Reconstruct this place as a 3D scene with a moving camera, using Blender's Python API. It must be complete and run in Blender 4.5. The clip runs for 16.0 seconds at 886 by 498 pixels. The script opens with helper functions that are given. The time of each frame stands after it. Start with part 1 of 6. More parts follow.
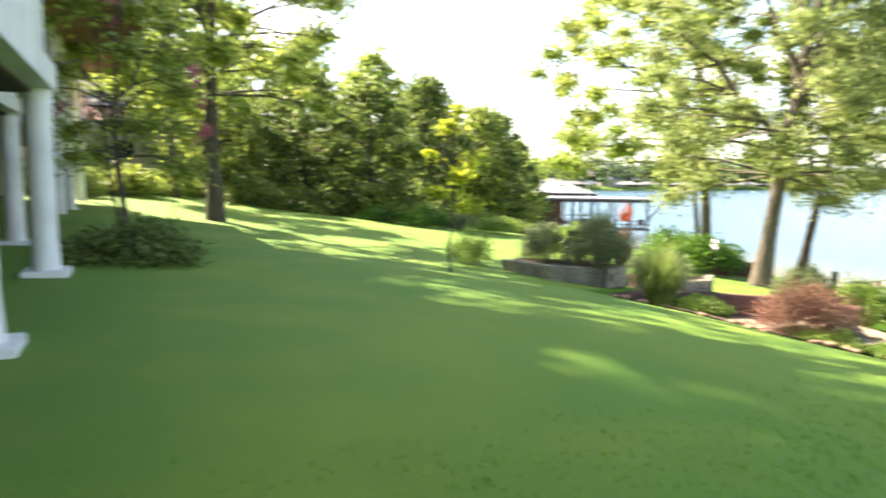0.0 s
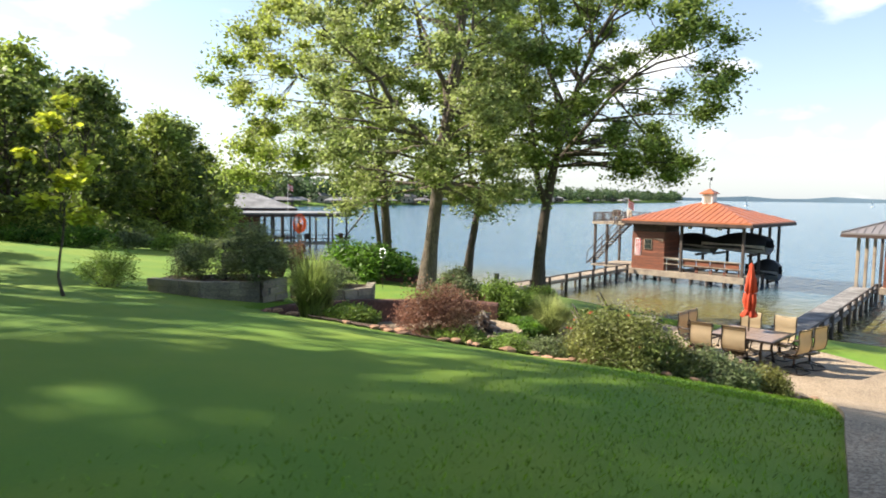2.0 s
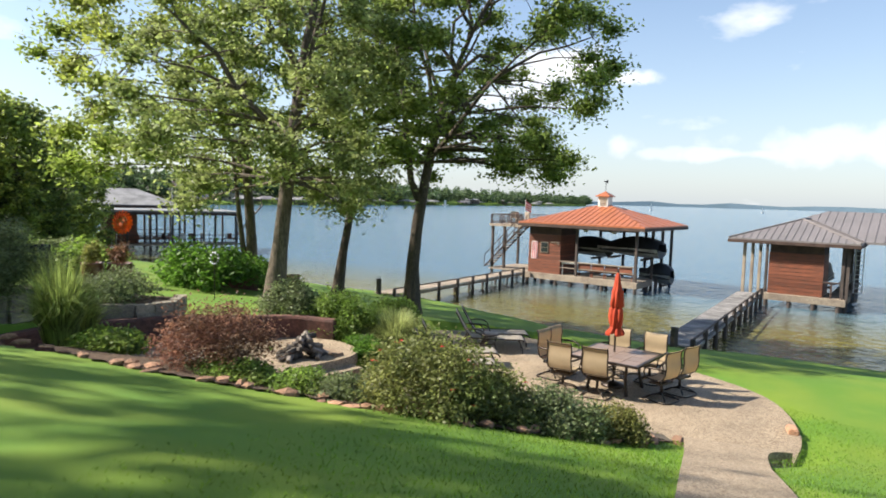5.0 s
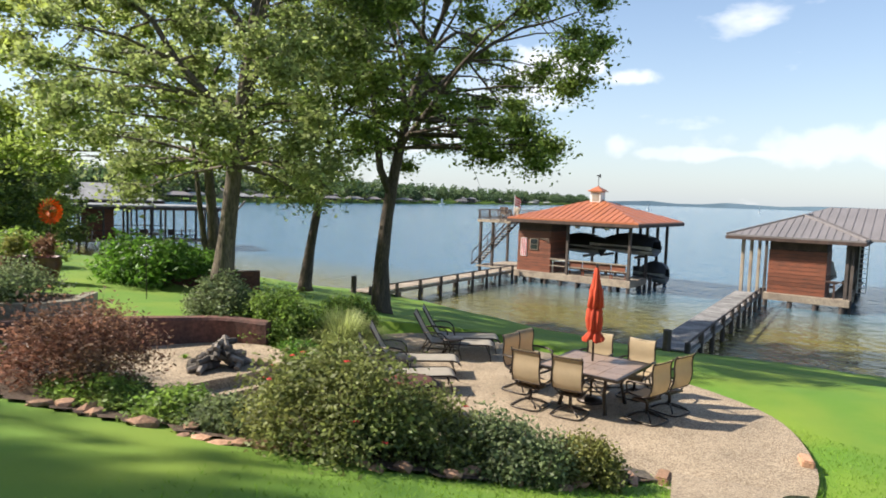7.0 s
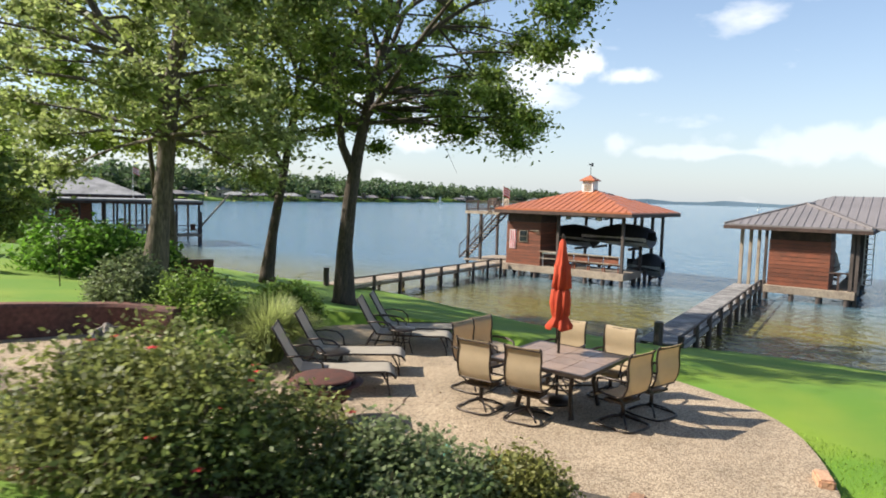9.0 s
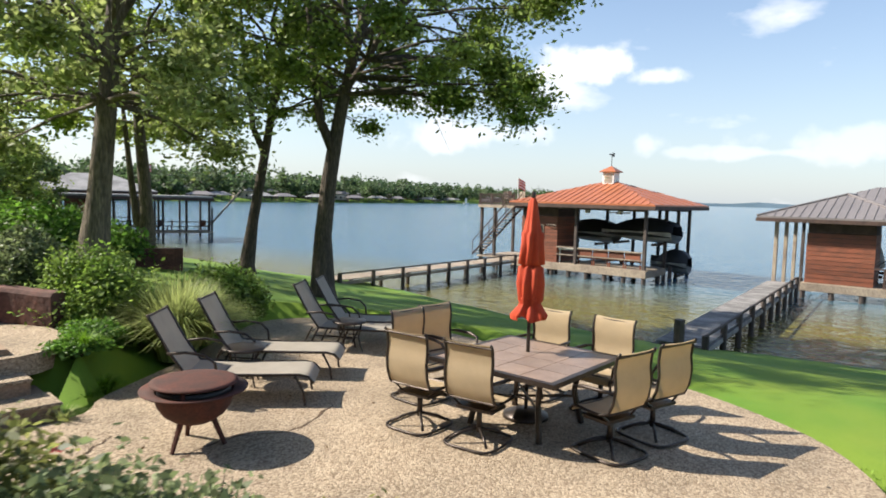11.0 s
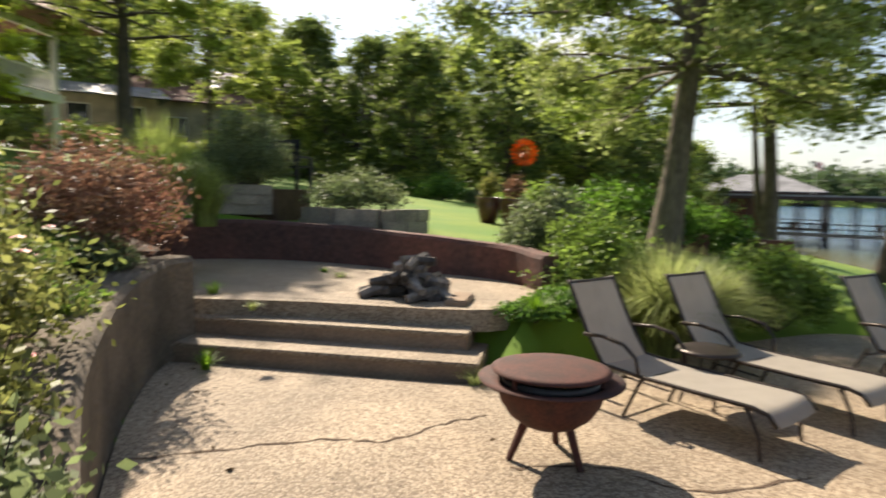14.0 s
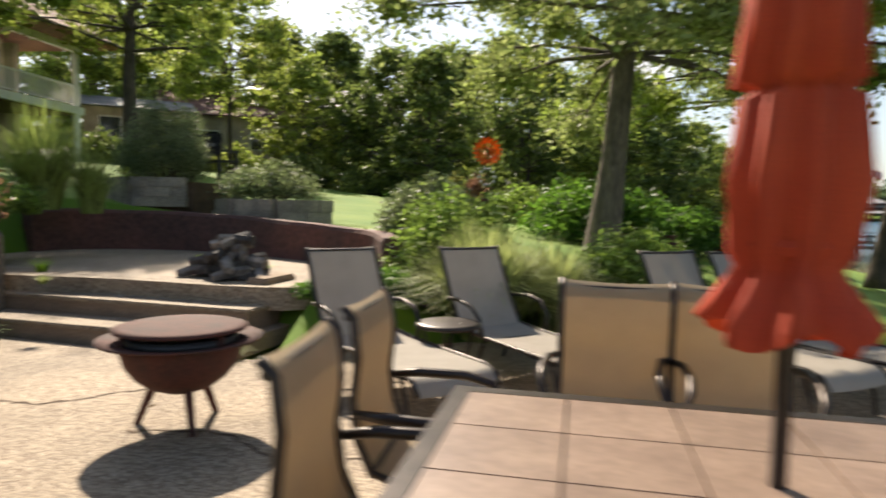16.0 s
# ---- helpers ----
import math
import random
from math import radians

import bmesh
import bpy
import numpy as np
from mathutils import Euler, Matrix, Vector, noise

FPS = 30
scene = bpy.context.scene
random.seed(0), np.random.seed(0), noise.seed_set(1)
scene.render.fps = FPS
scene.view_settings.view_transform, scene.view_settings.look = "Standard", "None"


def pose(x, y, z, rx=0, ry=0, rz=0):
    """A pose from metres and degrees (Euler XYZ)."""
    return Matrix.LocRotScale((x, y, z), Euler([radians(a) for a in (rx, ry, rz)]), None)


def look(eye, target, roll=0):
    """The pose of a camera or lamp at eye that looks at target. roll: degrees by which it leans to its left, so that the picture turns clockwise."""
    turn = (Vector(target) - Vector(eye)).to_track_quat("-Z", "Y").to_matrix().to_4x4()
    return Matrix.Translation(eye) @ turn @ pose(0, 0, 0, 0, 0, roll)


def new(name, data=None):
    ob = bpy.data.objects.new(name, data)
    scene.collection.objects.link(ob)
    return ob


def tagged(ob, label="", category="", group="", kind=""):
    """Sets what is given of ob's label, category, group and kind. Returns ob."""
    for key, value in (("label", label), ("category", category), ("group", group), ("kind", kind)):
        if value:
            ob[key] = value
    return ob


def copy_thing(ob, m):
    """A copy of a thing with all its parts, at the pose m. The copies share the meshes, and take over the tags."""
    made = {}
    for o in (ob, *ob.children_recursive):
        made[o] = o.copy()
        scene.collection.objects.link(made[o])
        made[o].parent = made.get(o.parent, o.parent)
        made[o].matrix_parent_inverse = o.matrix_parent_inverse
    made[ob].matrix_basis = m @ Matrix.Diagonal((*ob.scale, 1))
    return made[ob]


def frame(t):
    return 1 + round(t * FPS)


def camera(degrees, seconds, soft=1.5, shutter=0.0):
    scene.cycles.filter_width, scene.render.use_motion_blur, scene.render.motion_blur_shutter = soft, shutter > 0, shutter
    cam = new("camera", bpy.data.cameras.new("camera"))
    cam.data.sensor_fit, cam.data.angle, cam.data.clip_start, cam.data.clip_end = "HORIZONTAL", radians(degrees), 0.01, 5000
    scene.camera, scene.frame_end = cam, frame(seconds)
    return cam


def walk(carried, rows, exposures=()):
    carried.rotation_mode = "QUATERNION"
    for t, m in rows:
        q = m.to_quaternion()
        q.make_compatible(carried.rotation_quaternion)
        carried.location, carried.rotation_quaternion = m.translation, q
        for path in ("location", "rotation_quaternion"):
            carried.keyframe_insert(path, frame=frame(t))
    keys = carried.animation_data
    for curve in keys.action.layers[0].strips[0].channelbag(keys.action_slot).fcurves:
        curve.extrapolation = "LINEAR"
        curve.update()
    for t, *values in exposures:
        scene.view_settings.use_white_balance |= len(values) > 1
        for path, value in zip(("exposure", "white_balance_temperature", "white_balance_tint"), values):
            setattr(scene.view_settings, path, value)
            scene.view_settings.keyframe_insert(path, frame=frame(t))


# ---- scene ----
cam = camera(69.3, 16.0, soft=1.8, shutter=0.5)
PATH = [
    (0, (0.307, 0.377, 4.064), (0.291, 2.364, 3.839), 0.7),
    (0.5, (0.705, 0.505, 3.993), (1.122, 2.45, 3.779), 0.6),
    (0.8, (0.914, 0.545, 3.955), (1.581, 2.423, 3.79), 0.2),
    (1, (1.073, 0.555, 3.928), (1.831, 2.399, 3.766), 0.5),
    (1.5, (1.488, 0.724, 3.846), (2.3, 2.545, 3.685), 0.8),
    (2, (1.896, 0.928, 3.877), (2.729, 2.739, 3.713), 0.7),
    (2.5, (2.376, 1.11, 3.919), (3.252, 2.9, 3.757), 1.0),
    (3, (2.865, 1.354, 3.968), (3.821, 3.103, 3.801), 1.1),
    (3.5, (3.408, 1.641, 3.937), (4.441, 3.346, 3.772), 1.3),
    (4, (3.927, 1.866, 3.912), (4.968, 3.566, 3.752), 1.4),
    (4.5, (4.402, 2.129, 3.849), (5.456, 3.821, 3.693), 1.5),
    (7, (6.746, 3.723, 3.508), (7.811, 5.409, 3.349), 1.8),
    (7.5, (7.148, 4.005, 3.315), (8.22, 5.686, 3.155), 1.9),
    (8, (7.637, 4.404, 3.206), (8.711, 6.083, 3.042), 1.8),
    (8.5, (8.116, 4.65, 3.068), (9.181, 6.335, 2.91), 1.7),
    (9, (8.627, 4.881, 2.933), (9.694, 6.566, 2.771), 1.6),
    (9.2, (8.856, 5.0, 2.898), (9.928, 6.681, 2.733), 1.7),
    (11.3, (10.992, 6.486, 2.331), (11.978, 8.218, 2.172), 1.4),
    (11.5, (11.155, 6.644, 2.355), (12.147, 8.372, 2.189), 1.0),
    (12, (11.625, 7.0, 2.292), (12.525, 8.778, 2.127), 1.2),
    (12.5, (11.938, 7.354, 2.205), (12.57, 9.245, 2.044), 0.7),
    (13, (12.318, 7.76, 2.085), (12.426, 9.749, 1.909), 1.4),
    (13.5, (12.514, 8.118, 2.0), (12.135, 10.073, 1.814), 1.5),
    (14, (12.84, 8.41, 1.768), (11.953, 10.193, 1.582), 1.2),
    (14.5, (13.294, 8.8, 1.668), (12.115, 10.404, 1.484), 1.1),
    (15, (13.876, 9.15, 1.474), (12.668, 10.736, 1.308), 1.2),
    (15.5, (14.454, 9.679, 1.443), (13.239, 11.26, 1.282), 1.0),
    (16, (15.044, 9.961, 1.393), (13.985, 11.652, 1.253), 1.1),
]
walk(cam, [(t, look(eye, target, roll)) for t, eye, target, roll in PATH],
     exposures=[(0, 2.5, 7300, 12), (0.6, 2.3, 7200, 12), (1.5, 1.62, 6900, 11), (3.5, 1.1, 6600, 10), (7, 1.04, 6500, 10), (9, 1.0, 6500, 10), (12.5, 1.06, 6600, 10), (14.5, 1.04, 7300, 13), (16, 0.97, 7200, 13)])

# world and sun
SUN_AZ, SUN_EL = radians(-54.0), radians(40.0)
world = bpy.data.worlds.new("world")
scene.world = world
world.use_nodes = True
wn, wl = world.node_tree.nodes, world.node_tree.links
wn.clear()
w_out = wn.new("ShaderNodeOutputWorld")
w_bg = wn.new("ShaderNodeBackground")
w_sky = wn.new("ShaderNodeTexSky")
w_sky.sky_type, w_sky.sun_disc = "NISHITA", False
w_sky.sun_elevation, w_sky.sun_rotation = SUN_EL, SUN_AZ % (2 * math.pi)
w_sky.air_density, w_sky.dust_density, w_sky.ozone_density = 1.0, 1.0, 2.0
w_bg.inputs["Strength"].default_value = 0.1
w_tc = wn.new("ShaderNodeTexCoord")
w_map = wn.new("ShaderNodeMapping")
w_map.inputs["Scale"].default_value = (1.0, 1.0, 2.4)
w_map.inputs["Location"].default_value = (0.35, 0.1, 0.0)
w_n = wn.new("ShaderNodeTexNoise")
w_n.inputs["Scale"].default_value, w_n.inputs["Detail"].default_value = 4.2, 7.0
w_n.inputs["Roughness"].default_value = 0.52
w_r = wn.new("ShaderNodeValToRGB")
w_r.color_ramp.elements[0].position, w_r.color_ramp.elements[0].color = 0.6, (0, 0, 0, 1)
w_r.color_ramp.elements[1].position, w_r.color_ramp.elements[1].color = 0.76, (1, 1, 1, 1)
w_mix = wn.new("ShaderNodeMix")
w_mix.data_type = "RGBA"
w_mix.inputs["B"].default_value = (6.2, 6.3, 6.5, 1)
wl.new(w_tc.outputs["Generated"], w_map.inputs["Vector"])
wl.new(w_map.outputs["Vector"], w_n.inputs["Vector"])
wl.new(w_n.outputs["Fac"], w_r.inputs["Fac"])
# cumulus puffs, each a lumpy ellipse about a direction: (direction, half width, half height, density)
w_puffn = wn.new("ShaderNodeTexNoise")
w_puffn.inputs["Scale"].default_value, w_puffn.inputs["Detail"].default_value = 16.0, 6.0
wl.new(w_tc.outputs["Generated"], w_puffn.inputs["Vector"])
w_last = w_r.outputs["Color"]
for (dx, dy, dz), hw, hh, dens in (((0.664, 0.72, 0.205), 0.06, 0.032, 1.0), ((0.64, 0.745, 0.188), 0.05, 0.02, 0.9), ((0.727, 0.663, 0.182), 0.035, 0.016, 0.75), ((0.512, 0.854, 0.094), 0.1, 0.03, 0.6), ((0.42, 0.895, 0.147), 0.085, 0.024, 0.6),
                                   ((0.892, 0.443, 0.085), 0.1, 0.028, 0.42), ((0.83, 0.555, 0.074), 0.07, 0.011, 0.42), ((0.765, 0.64, 0.075), 0.05, 0.012, 0.35), ((0.732, 0.676, 0.086), 0.03, 0.024, 0.45)):
    flat = math.hypot(dx, dy)
    sub = wn.new("ShaderNodeVectorMath")
    sub.operation = "SUBTRACT"
    sub.inputs[1].default_value = (dx, dy, dz)
    wl.new(w_tc.outputs["Generated"], sub.inputs[0])
    sc = wn.new("ShaderNodeMapping")
    sc.inputs["Rotation"].default_value = (0, 0, math.atan2(dx, dy))
    sc.inputs["Scale"].default_value = (1 / hw, 0.5 / hw, 1 / hh)
    sc.vector_type = "POINT"
    wl.new(sub.outputs["Vector"], sc.inputs["Vector"])
    ln_ = wn.new("ShaderNodeVectorMath")
    ln_.operation = "LENGTH"
    wl.new(sc.outputs["Vector"], ln_.inputs[0])
    ed_ = wn.new("ShaderNodeMath")
    ed_.operation = "MULTIPLY_ADD"
    ed_.inputs[1].default_value = -2.6
    wl.new(w_puffn.outputs["Fac"], ed_.inputs[0])
    wl.new(ln_.outputs["Value"], ed_.inputs[2])
    mr_ = wn.new("ShaderNodeMapRange")
    mr_.interpolation_type = "SMOOTHSTEP"
    mr_.inputs["From Min"].default_value, mr_.inputs["From Max"].default_value = -0.25, -0.85
    mr_.inputs["To Min"].default_value, mr_.inputs["To Max"].default_value = 0.0, dens
    wl.new(ed_.outputs["Value"], mr_.inputs["Value"])
    mx_ = wn.new("ShaderNodeMath")
    mx_.operation = "MAXIMUM"
    wl.new(w_last, mx_.inputs[0])
    wl.new(mr_.outputs["Result"], mx_.inputs[1])
    w_last = mx_.outputs["Value"]
wl.new(w_last, w_mix.inputs["Factor"])
w_sep = wn.new("ShaderNodeSeparateXYZ")
w_abs, w_inv, w_pow, w_mul = (wn.new("ShaderNodeMath") for k in range(4))
w_abs.operation, w_inv.operation, w_pow.operation, w_mul.operation = "ABSOLUTE", "SUBTRACT", "POWER", "MULTIPLY"
w_inv.inputs[0].default_value, w_pow.inputs[1].default_value, w_mul.inputs[1].default_value = 1.0, 5.0, 0.7
wl.new(w_tc.outputs["Generated"], w_sep.inputs["Vector"])
wl.new(w_sep.outputs["Z"], w_abs.inputs[0])
wl.new(w_abs.outputs["Value"], w_inv.inputs[1])
wl.new(w_inv.outputs["Value"], w_pow.inputs[0])
wl.new(w_pow.outputs["Value"], w_mul.inputs[0])
w_haze = wn.new("ShaderNodeMix")
w_haze.data_type = "RGBA"
w_haze.inputs["B"].default_value = (3.7, 4.1, 4.5, 1)
wl.new(w_mul.outputs["Value"], w_haze.inputs["Factor"])
wl.new(w_sky.outputs["Color"], w_haze.inputs["A"])
wl.new(w_haze.outputs["Result"], w_mix.inputs["A"])
wl.new(w_mix.outputs["Result"], w_bg.inputs["Color"])
wl.new(w_bg.outputs["Background"], w_out.inputs["Surface"])

sun = new("sun", bpy.data.lights.new("sun", "SUN"))
sun.data.energy, sun.data.angle, sun.data.color = 4.8, radians(0.6), (1.0, 0.93, 0.82)
sun_way = Vector((math.sin(SUN_AZ) * math.cos(SUN_EL), math.cos(SUN_AZ) * math.cos(SUN_EL), math.sin(SUN_EL)))
sun.matrix_world = look(sun_way * 60, (0, 0, 0))

# materials
def mat(name, colour, rough=0.7, metal=0.0, vary=0.25, scale=3.0, fine=40.0, bump=0.3, depth=0.01, second=None,
        stretch=(1, 1, 1), trans=0.0, island=0.0, objvary=0.0, generated=False):
    """A surface of two noises: large stains and fine grain, with relief."""
    m = bpy.data.materials.new(name)
    m.use_nodes = True
    n, l = m.node_tree.nodes, m.node_tree.links
    b = n["Principled BSDF"]
    out = n["Material Output"]
    tc = n.new("ShaderNodeTexCoord")
    mp = n.new("ShaderNodeMapping")
    mp.inputs["Scale"].default_value = stretch
    l.new(tc.outputs["Object"], mp.inputs["Vector"])
    big, small = n.new("ShaderNodeTexNoise"), n.new("ShaderNodeTexNoise")
    for t, s in ((big, scale), (small, fine)):
        t.inputs["Scale"].default_value = s
        t.inputs["Detail"].default_value = 4.0
        l.new(mp.outputs["Vector"], t.inputs["Vector"])
    second = second or tuple(c * 0.55 for c in colour)
    mix = n.new("ShaderNodeMix")
    mix.data_type = "RGBA"
    mix.inputs["A"].default_value, mix.inputs["B"].default_value = (*colour, 1), (*second, 1)
    ramp = n.new("ShaderNodeMapRange")
    ramp.inputs["From Min"].default_value, ramp.inputs["From Max"].default_value = 0.38, 0.66
    l.new(big.outputs["Fac"], ramp.inputs["Value"])
    l.new(ramp.outputs["Result"], mix.inputs["Factor"])
    hsv = n.new("ShaderNodeHueSaturation")
    l.new(mix.outputs["Result"], hsv.inputs["Color"])
    val = n.new("ShaderNodeMapRange")
    val.inputs["From Min"].default_value, val.inputs["From Max"].default_value = 0.3, 0.7
    val.inputs["To Min"].default_value, val.inputs["To Max"].default_value = 1 - vary, 1 + vary
    l.new(small.outputs["Fac"], val.inputs["Value"])
    last = val.outputs["Result"]
    if island or objvary:
        if island:
            r = n.new("ShaderNodeNewGeometry").outputs["Random Per Island"]
        else:
            r = n.new("ShaderNodeObjectInfo").outputs["Random"]
        k = island or objvary
        mr = n.new("ShaderNodeMapRange")
        mr.inputs["To Min"].default_value, mr.inputs["To Max"].default_value = 1 - k, 1 + k
        l.new(r, mr.inputs["Value"])
        mu = n.new("ShaderNodeMath")
        mu.operation = "MULTIPLY"
        l.new(last, mu.inputs[0])
        l.new(mr.outputs["Result"], mu.inputs[1])
        last = mu.outputs["Value"]
    l.new(last, hsv.inputs["Value"])
    l.new(hsv.outputs["Color"], b.inputs["Base Color"])
    b.inputs["Roughness"].default_value, b.inputs["Metallic"].default_value = rough, metal
    if bump:
        bp = n.new("ShaderNodeBump")
        bp.inputs["Strength"].default_value, bp.inputs["Distance"].default_value = bump, depth
        l.new(small.outputs["Fac"], bp.inputs["Height"])
        l.new(bp.outputs["Normal"], b.inputs["Normal"])
    if trans:
        tr = n.new("ShaderNodeBsdfTranslucent")
        ms = n.new("ShaderNodeMixShader")
        ms.inputs["Fac"].default_value = trans
        l.new(hsv.outputs["Color"], tr.inputs["Color"])
        l.new(b.outputs["BSDF"], ms.inputs[1])
        l.new(tr.outputs["BSDF"], ms.inputs[2])
        l.new(ms.outputs["Shader"], out.inputs["Surface"])
    return m


def leafy(name, a, b_, island=0.55, trans=0.52, scale=0.5):
    return mat(name, a, rough=0.55, vary=0.15, scale=scale, fine=9.0, bump=0, second=b_, trans=trans, island=island)


M_OAK = leafy("oak_leaves", (0.17, 0.245, 0.05), (0.24, 0.3, 0.065))
M_WILLOW = leafy("pale_leaves", (0.34, 0.39, 0.14), (0.23, 0.29, 0.085))
M_WOODS = leafy("woods_leaves", (0.27, 0.35, 0.07), (0.37, 0.41, 0.09), scale=0.15)
M_DARKLEAF = leafy("dark_leaves", (0.13, 0.185, 0.045), (0.18, 0.23, 0.055), scale=0.3)
M_YELLOWLEAF = leafy("yellow_leaves", (0.5, 0.54, 0.05), (0.36, 0.44, 0.05))
M_ROSE = leafy("rose_leaves", (0.24, 0.25, 0.075), (0.13, 0.175, 0.045))
M_GREENBUSH = leafy("green_bush", (0.17, 0.28, 0.045), (0.25, 0.33, 0.07))
M_BRIGHT = leafy("bright_bush", (0.13, 0.26, 0.03), (0.08, 0.17, 0.03))
M_GOLD = leafy("golden_bush", (0.26, 0.25, 0.07), (0.17, 0.19, 0.05))
M_REDBUSH = leafy("russet_bush", (0.27, 0.125, 0.085), (0.19, 0.13, 0.07))
M_GREY = leafy("grey_green_bush", (0.2, 0.24, 0.11), (0.14, 0.19, 0.07))
M_GRASSY = leafy("ornamental_grass", (0.3, 0.38, 0.1), (0.26, 0.32, 0.08))
M_PALEGRASS = leafy("pale_grass", (0.36, 0.4, 0.15), (0.27, 0.33, 0.1))
M_BLADE = leafy("grass_blades", (0.15, 0.3, 0.02), (0.2, 0.31, 0.026), scale=0.6)
M_RED = mat("red_petals", (0.6, 0.02, 0.02), rough=0.6, bump=0)
M_LAWN = mat("lawn", (0.09, 0.19, 0.01), rough=0.9, vary=0.2, scale=0.55, fine=120, bump=0.35, depth=0.01, second=(0.15, 0.225, 0.014))
M_SOIL = mat("soil", (0.12, 0.075, 0.045), rough=0.95, scale=4, fine=60, bump=0.8, depth=0.03)
M_BARK = mat("bark", (0.095, 0.072, 0.053), rough=0.9, vary=0.5, scale=2, fine=9, bump=1.0, depth=0.05, stretch=(3, 3, 0.6), second=(0.06, 0.047, 0.036))
M_PALEBARK = mat("pale_bark", (0.14, 0.11, 0.08), rough=0.9, vary=0.5, scale=2, fine=9, bump=1.0, depth=0.04, stretch=(3, 3, 0.6), second=(0.09, 0.07, 0.055))
M_CEDAR = mat("cedar", (0.2, 0.062, 0.03), rough=0.6, vary=0.3, scale=1.4, fine=12, bump=0.3, stretch=(1, 1, 9), second=(0.12, 0.045, 0.026), objvary=0.3)
M_DOCK = mat("dock_wood", (0.33, 0.27, 0.2), rough=0.85, vary=0.3, scale=1.5, fine=16, bump=0.5, second=(0.22, 0.17, 0.13), objvary=0.2)
M_DOCKGREY = mat("grey_dock_wood", (0.25, 0.235, 0.22), rough=0.85, vary=0.3, scale=1.5, fine=16, bump=0.5, second=(0.14, 0.13, 0.12), objvary=0.25)
M_PILE = mat("piling", (0.085, 0.065, 0.055), rough=0.8, scale=3, fine=18, bump=0.5, stretch=(1, 1, 0.4))
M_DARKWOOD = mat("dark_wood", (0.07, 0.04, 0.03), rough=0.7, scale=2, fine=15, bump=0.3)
M_REDROOF = mat("red_metal_roof", (0.38, 0.125, 0.052), rough=0.42, vary=0.06, scale=0.5, fine=6, bump=0.05, second=(0.33, 0.11, 0.048))
M_GREYROOF = mat("grey_metal_roof", (0.19, 0.17, 0.165), rough=0.5, vary=0.06, scale=0.5, fine=6, bump=0.05, second=(0.16, 0.145, 0.14))
M_WHITE = mat("white_paint", (0.78, 0.77, 0.73), rough=0.5, vary=0.04, scale=2, fine=25, bump=0.1, second=(0.66, 0.65, 0.6))
M_BLACK = mat("black_cover", (0.02, 0.02, 0.022), rough=0.5, scale=3, fine=20)
M_IRON = mat("dark_bronze_frame", (0.055, 0.042, 0.035), rough=0.4, metal=0.6, scale=6, fine=80, bump=0.1)
M_SLING = mat("tan_sling", (0.56, 0.44, 0.28), rough=0.75, vary=0.08, scale=5, fine=400, bump=0.3, depth=0.001, second=(0.5, 0.39, 0.25), trans=0.45)
M_LSLING = mat("grey_sling", (0.5, 0.45, 0.375), rough=0.75, vary=0.08, scale=5, fine=400, bump=0.3, depth=0.001, second=(0.45, 0.4, 0.33), trans=0.42)
M_UMB = mat("red_canvas", (0.52, 0.065, 0.02), rough=0.8, vary=0.12, scale=5, fine=200, bump=0.2, depth=0.002, second=(0.42, 0.045, 0.016), trans=0.15)
M_RUST = mat("rusted_iron", (0.085, 0.024, 0.014), rough=0.85, metal=0.0, vary=0.3, scale=5, fine=45, bump=0.35, depth=0.004, second=(0.05, 0.02, 0.014))
M_STONE = mat("pale_stone", (0.3, 0.26, 0.19), rough=0.9, vary=0.3, scale=2.5, fine=30, bump=0.7, depth=0.02, second=(0.19, 0.165, 0.13), objvary=0.15)
M_CHIPSTONE = mat("orange_stone", (0.36, 0.2, 0.12), rough=0.9, vary=0.3, scale=3, fine=25, bump=0.7, depth=0.02, second=(0.3, 0.18, 0.11), objvary=0.35)
M_WALLSTONE = mat("bed_wall_concrete", (0.155, 0.12, 0.085), rough=0.95, vary=0.3, scale=1.8, fine=22, bump=0.8, depth=0.03, second=(0.075, 0.06, 0.042))
M_TIMBER = mat("red_brown_timber", (0.15, 0.062, 0.045), rough=0.85, vary=0.35, scale=1.4, fine=14, bump=0.6, depth=0.02, second=(0.09, 0.045, 0.035), objvary=0.2)
M_STEP = mat("step_face", (0.27, 0.19, 0.125), rough=0.9, vary=0.25, scale=2, fine=40, bump=0.5, depth=0.01, second=(0.2, 0.14, 0.095))
M_LOG = mat("weathered_log", (0.17, 0.145, 0.12), rough=0.9, vary=0.4, scale=4, fine=22, bump=0.8, depth=0.02, second=(0.045, 0.036, 0.03), objvary=0.75)
M_TILE = mat("table_tiles", (0.27, 0.19, 0.142), rough=0.38, vary=0.14, scale=5, fine=30, bump=0.15, depth=0.003, second=(0.21, 0.145, 0.11), objvary=0.12)
M_GLASSDARK = mat("window_dark", (0.03, 0.035, 0.04), rough=0.08, bump=0)
M_TERRA = mat("glazed_pot", (0.12, 0.04, 0.03), rough=0.35, scale=4, fine=30)
M_ORANGE = mat("orange_spinner", (0.62, 0.16, 0.02), rough=0.5, metal=0.2, scale=8, fine=40, bump=0.1)
M_SILVER = mat("silver_spinner", (0.4, 0.42, 0.42), rough=0.35, metal=0.8, scale=8, fine=40, bump=0.05)
M_CREAM = mat("cream_siding", (0.55, 0.47, 0.36), rough=0.8, vary=0.1, scale=1, fine=20, bump=0.2)
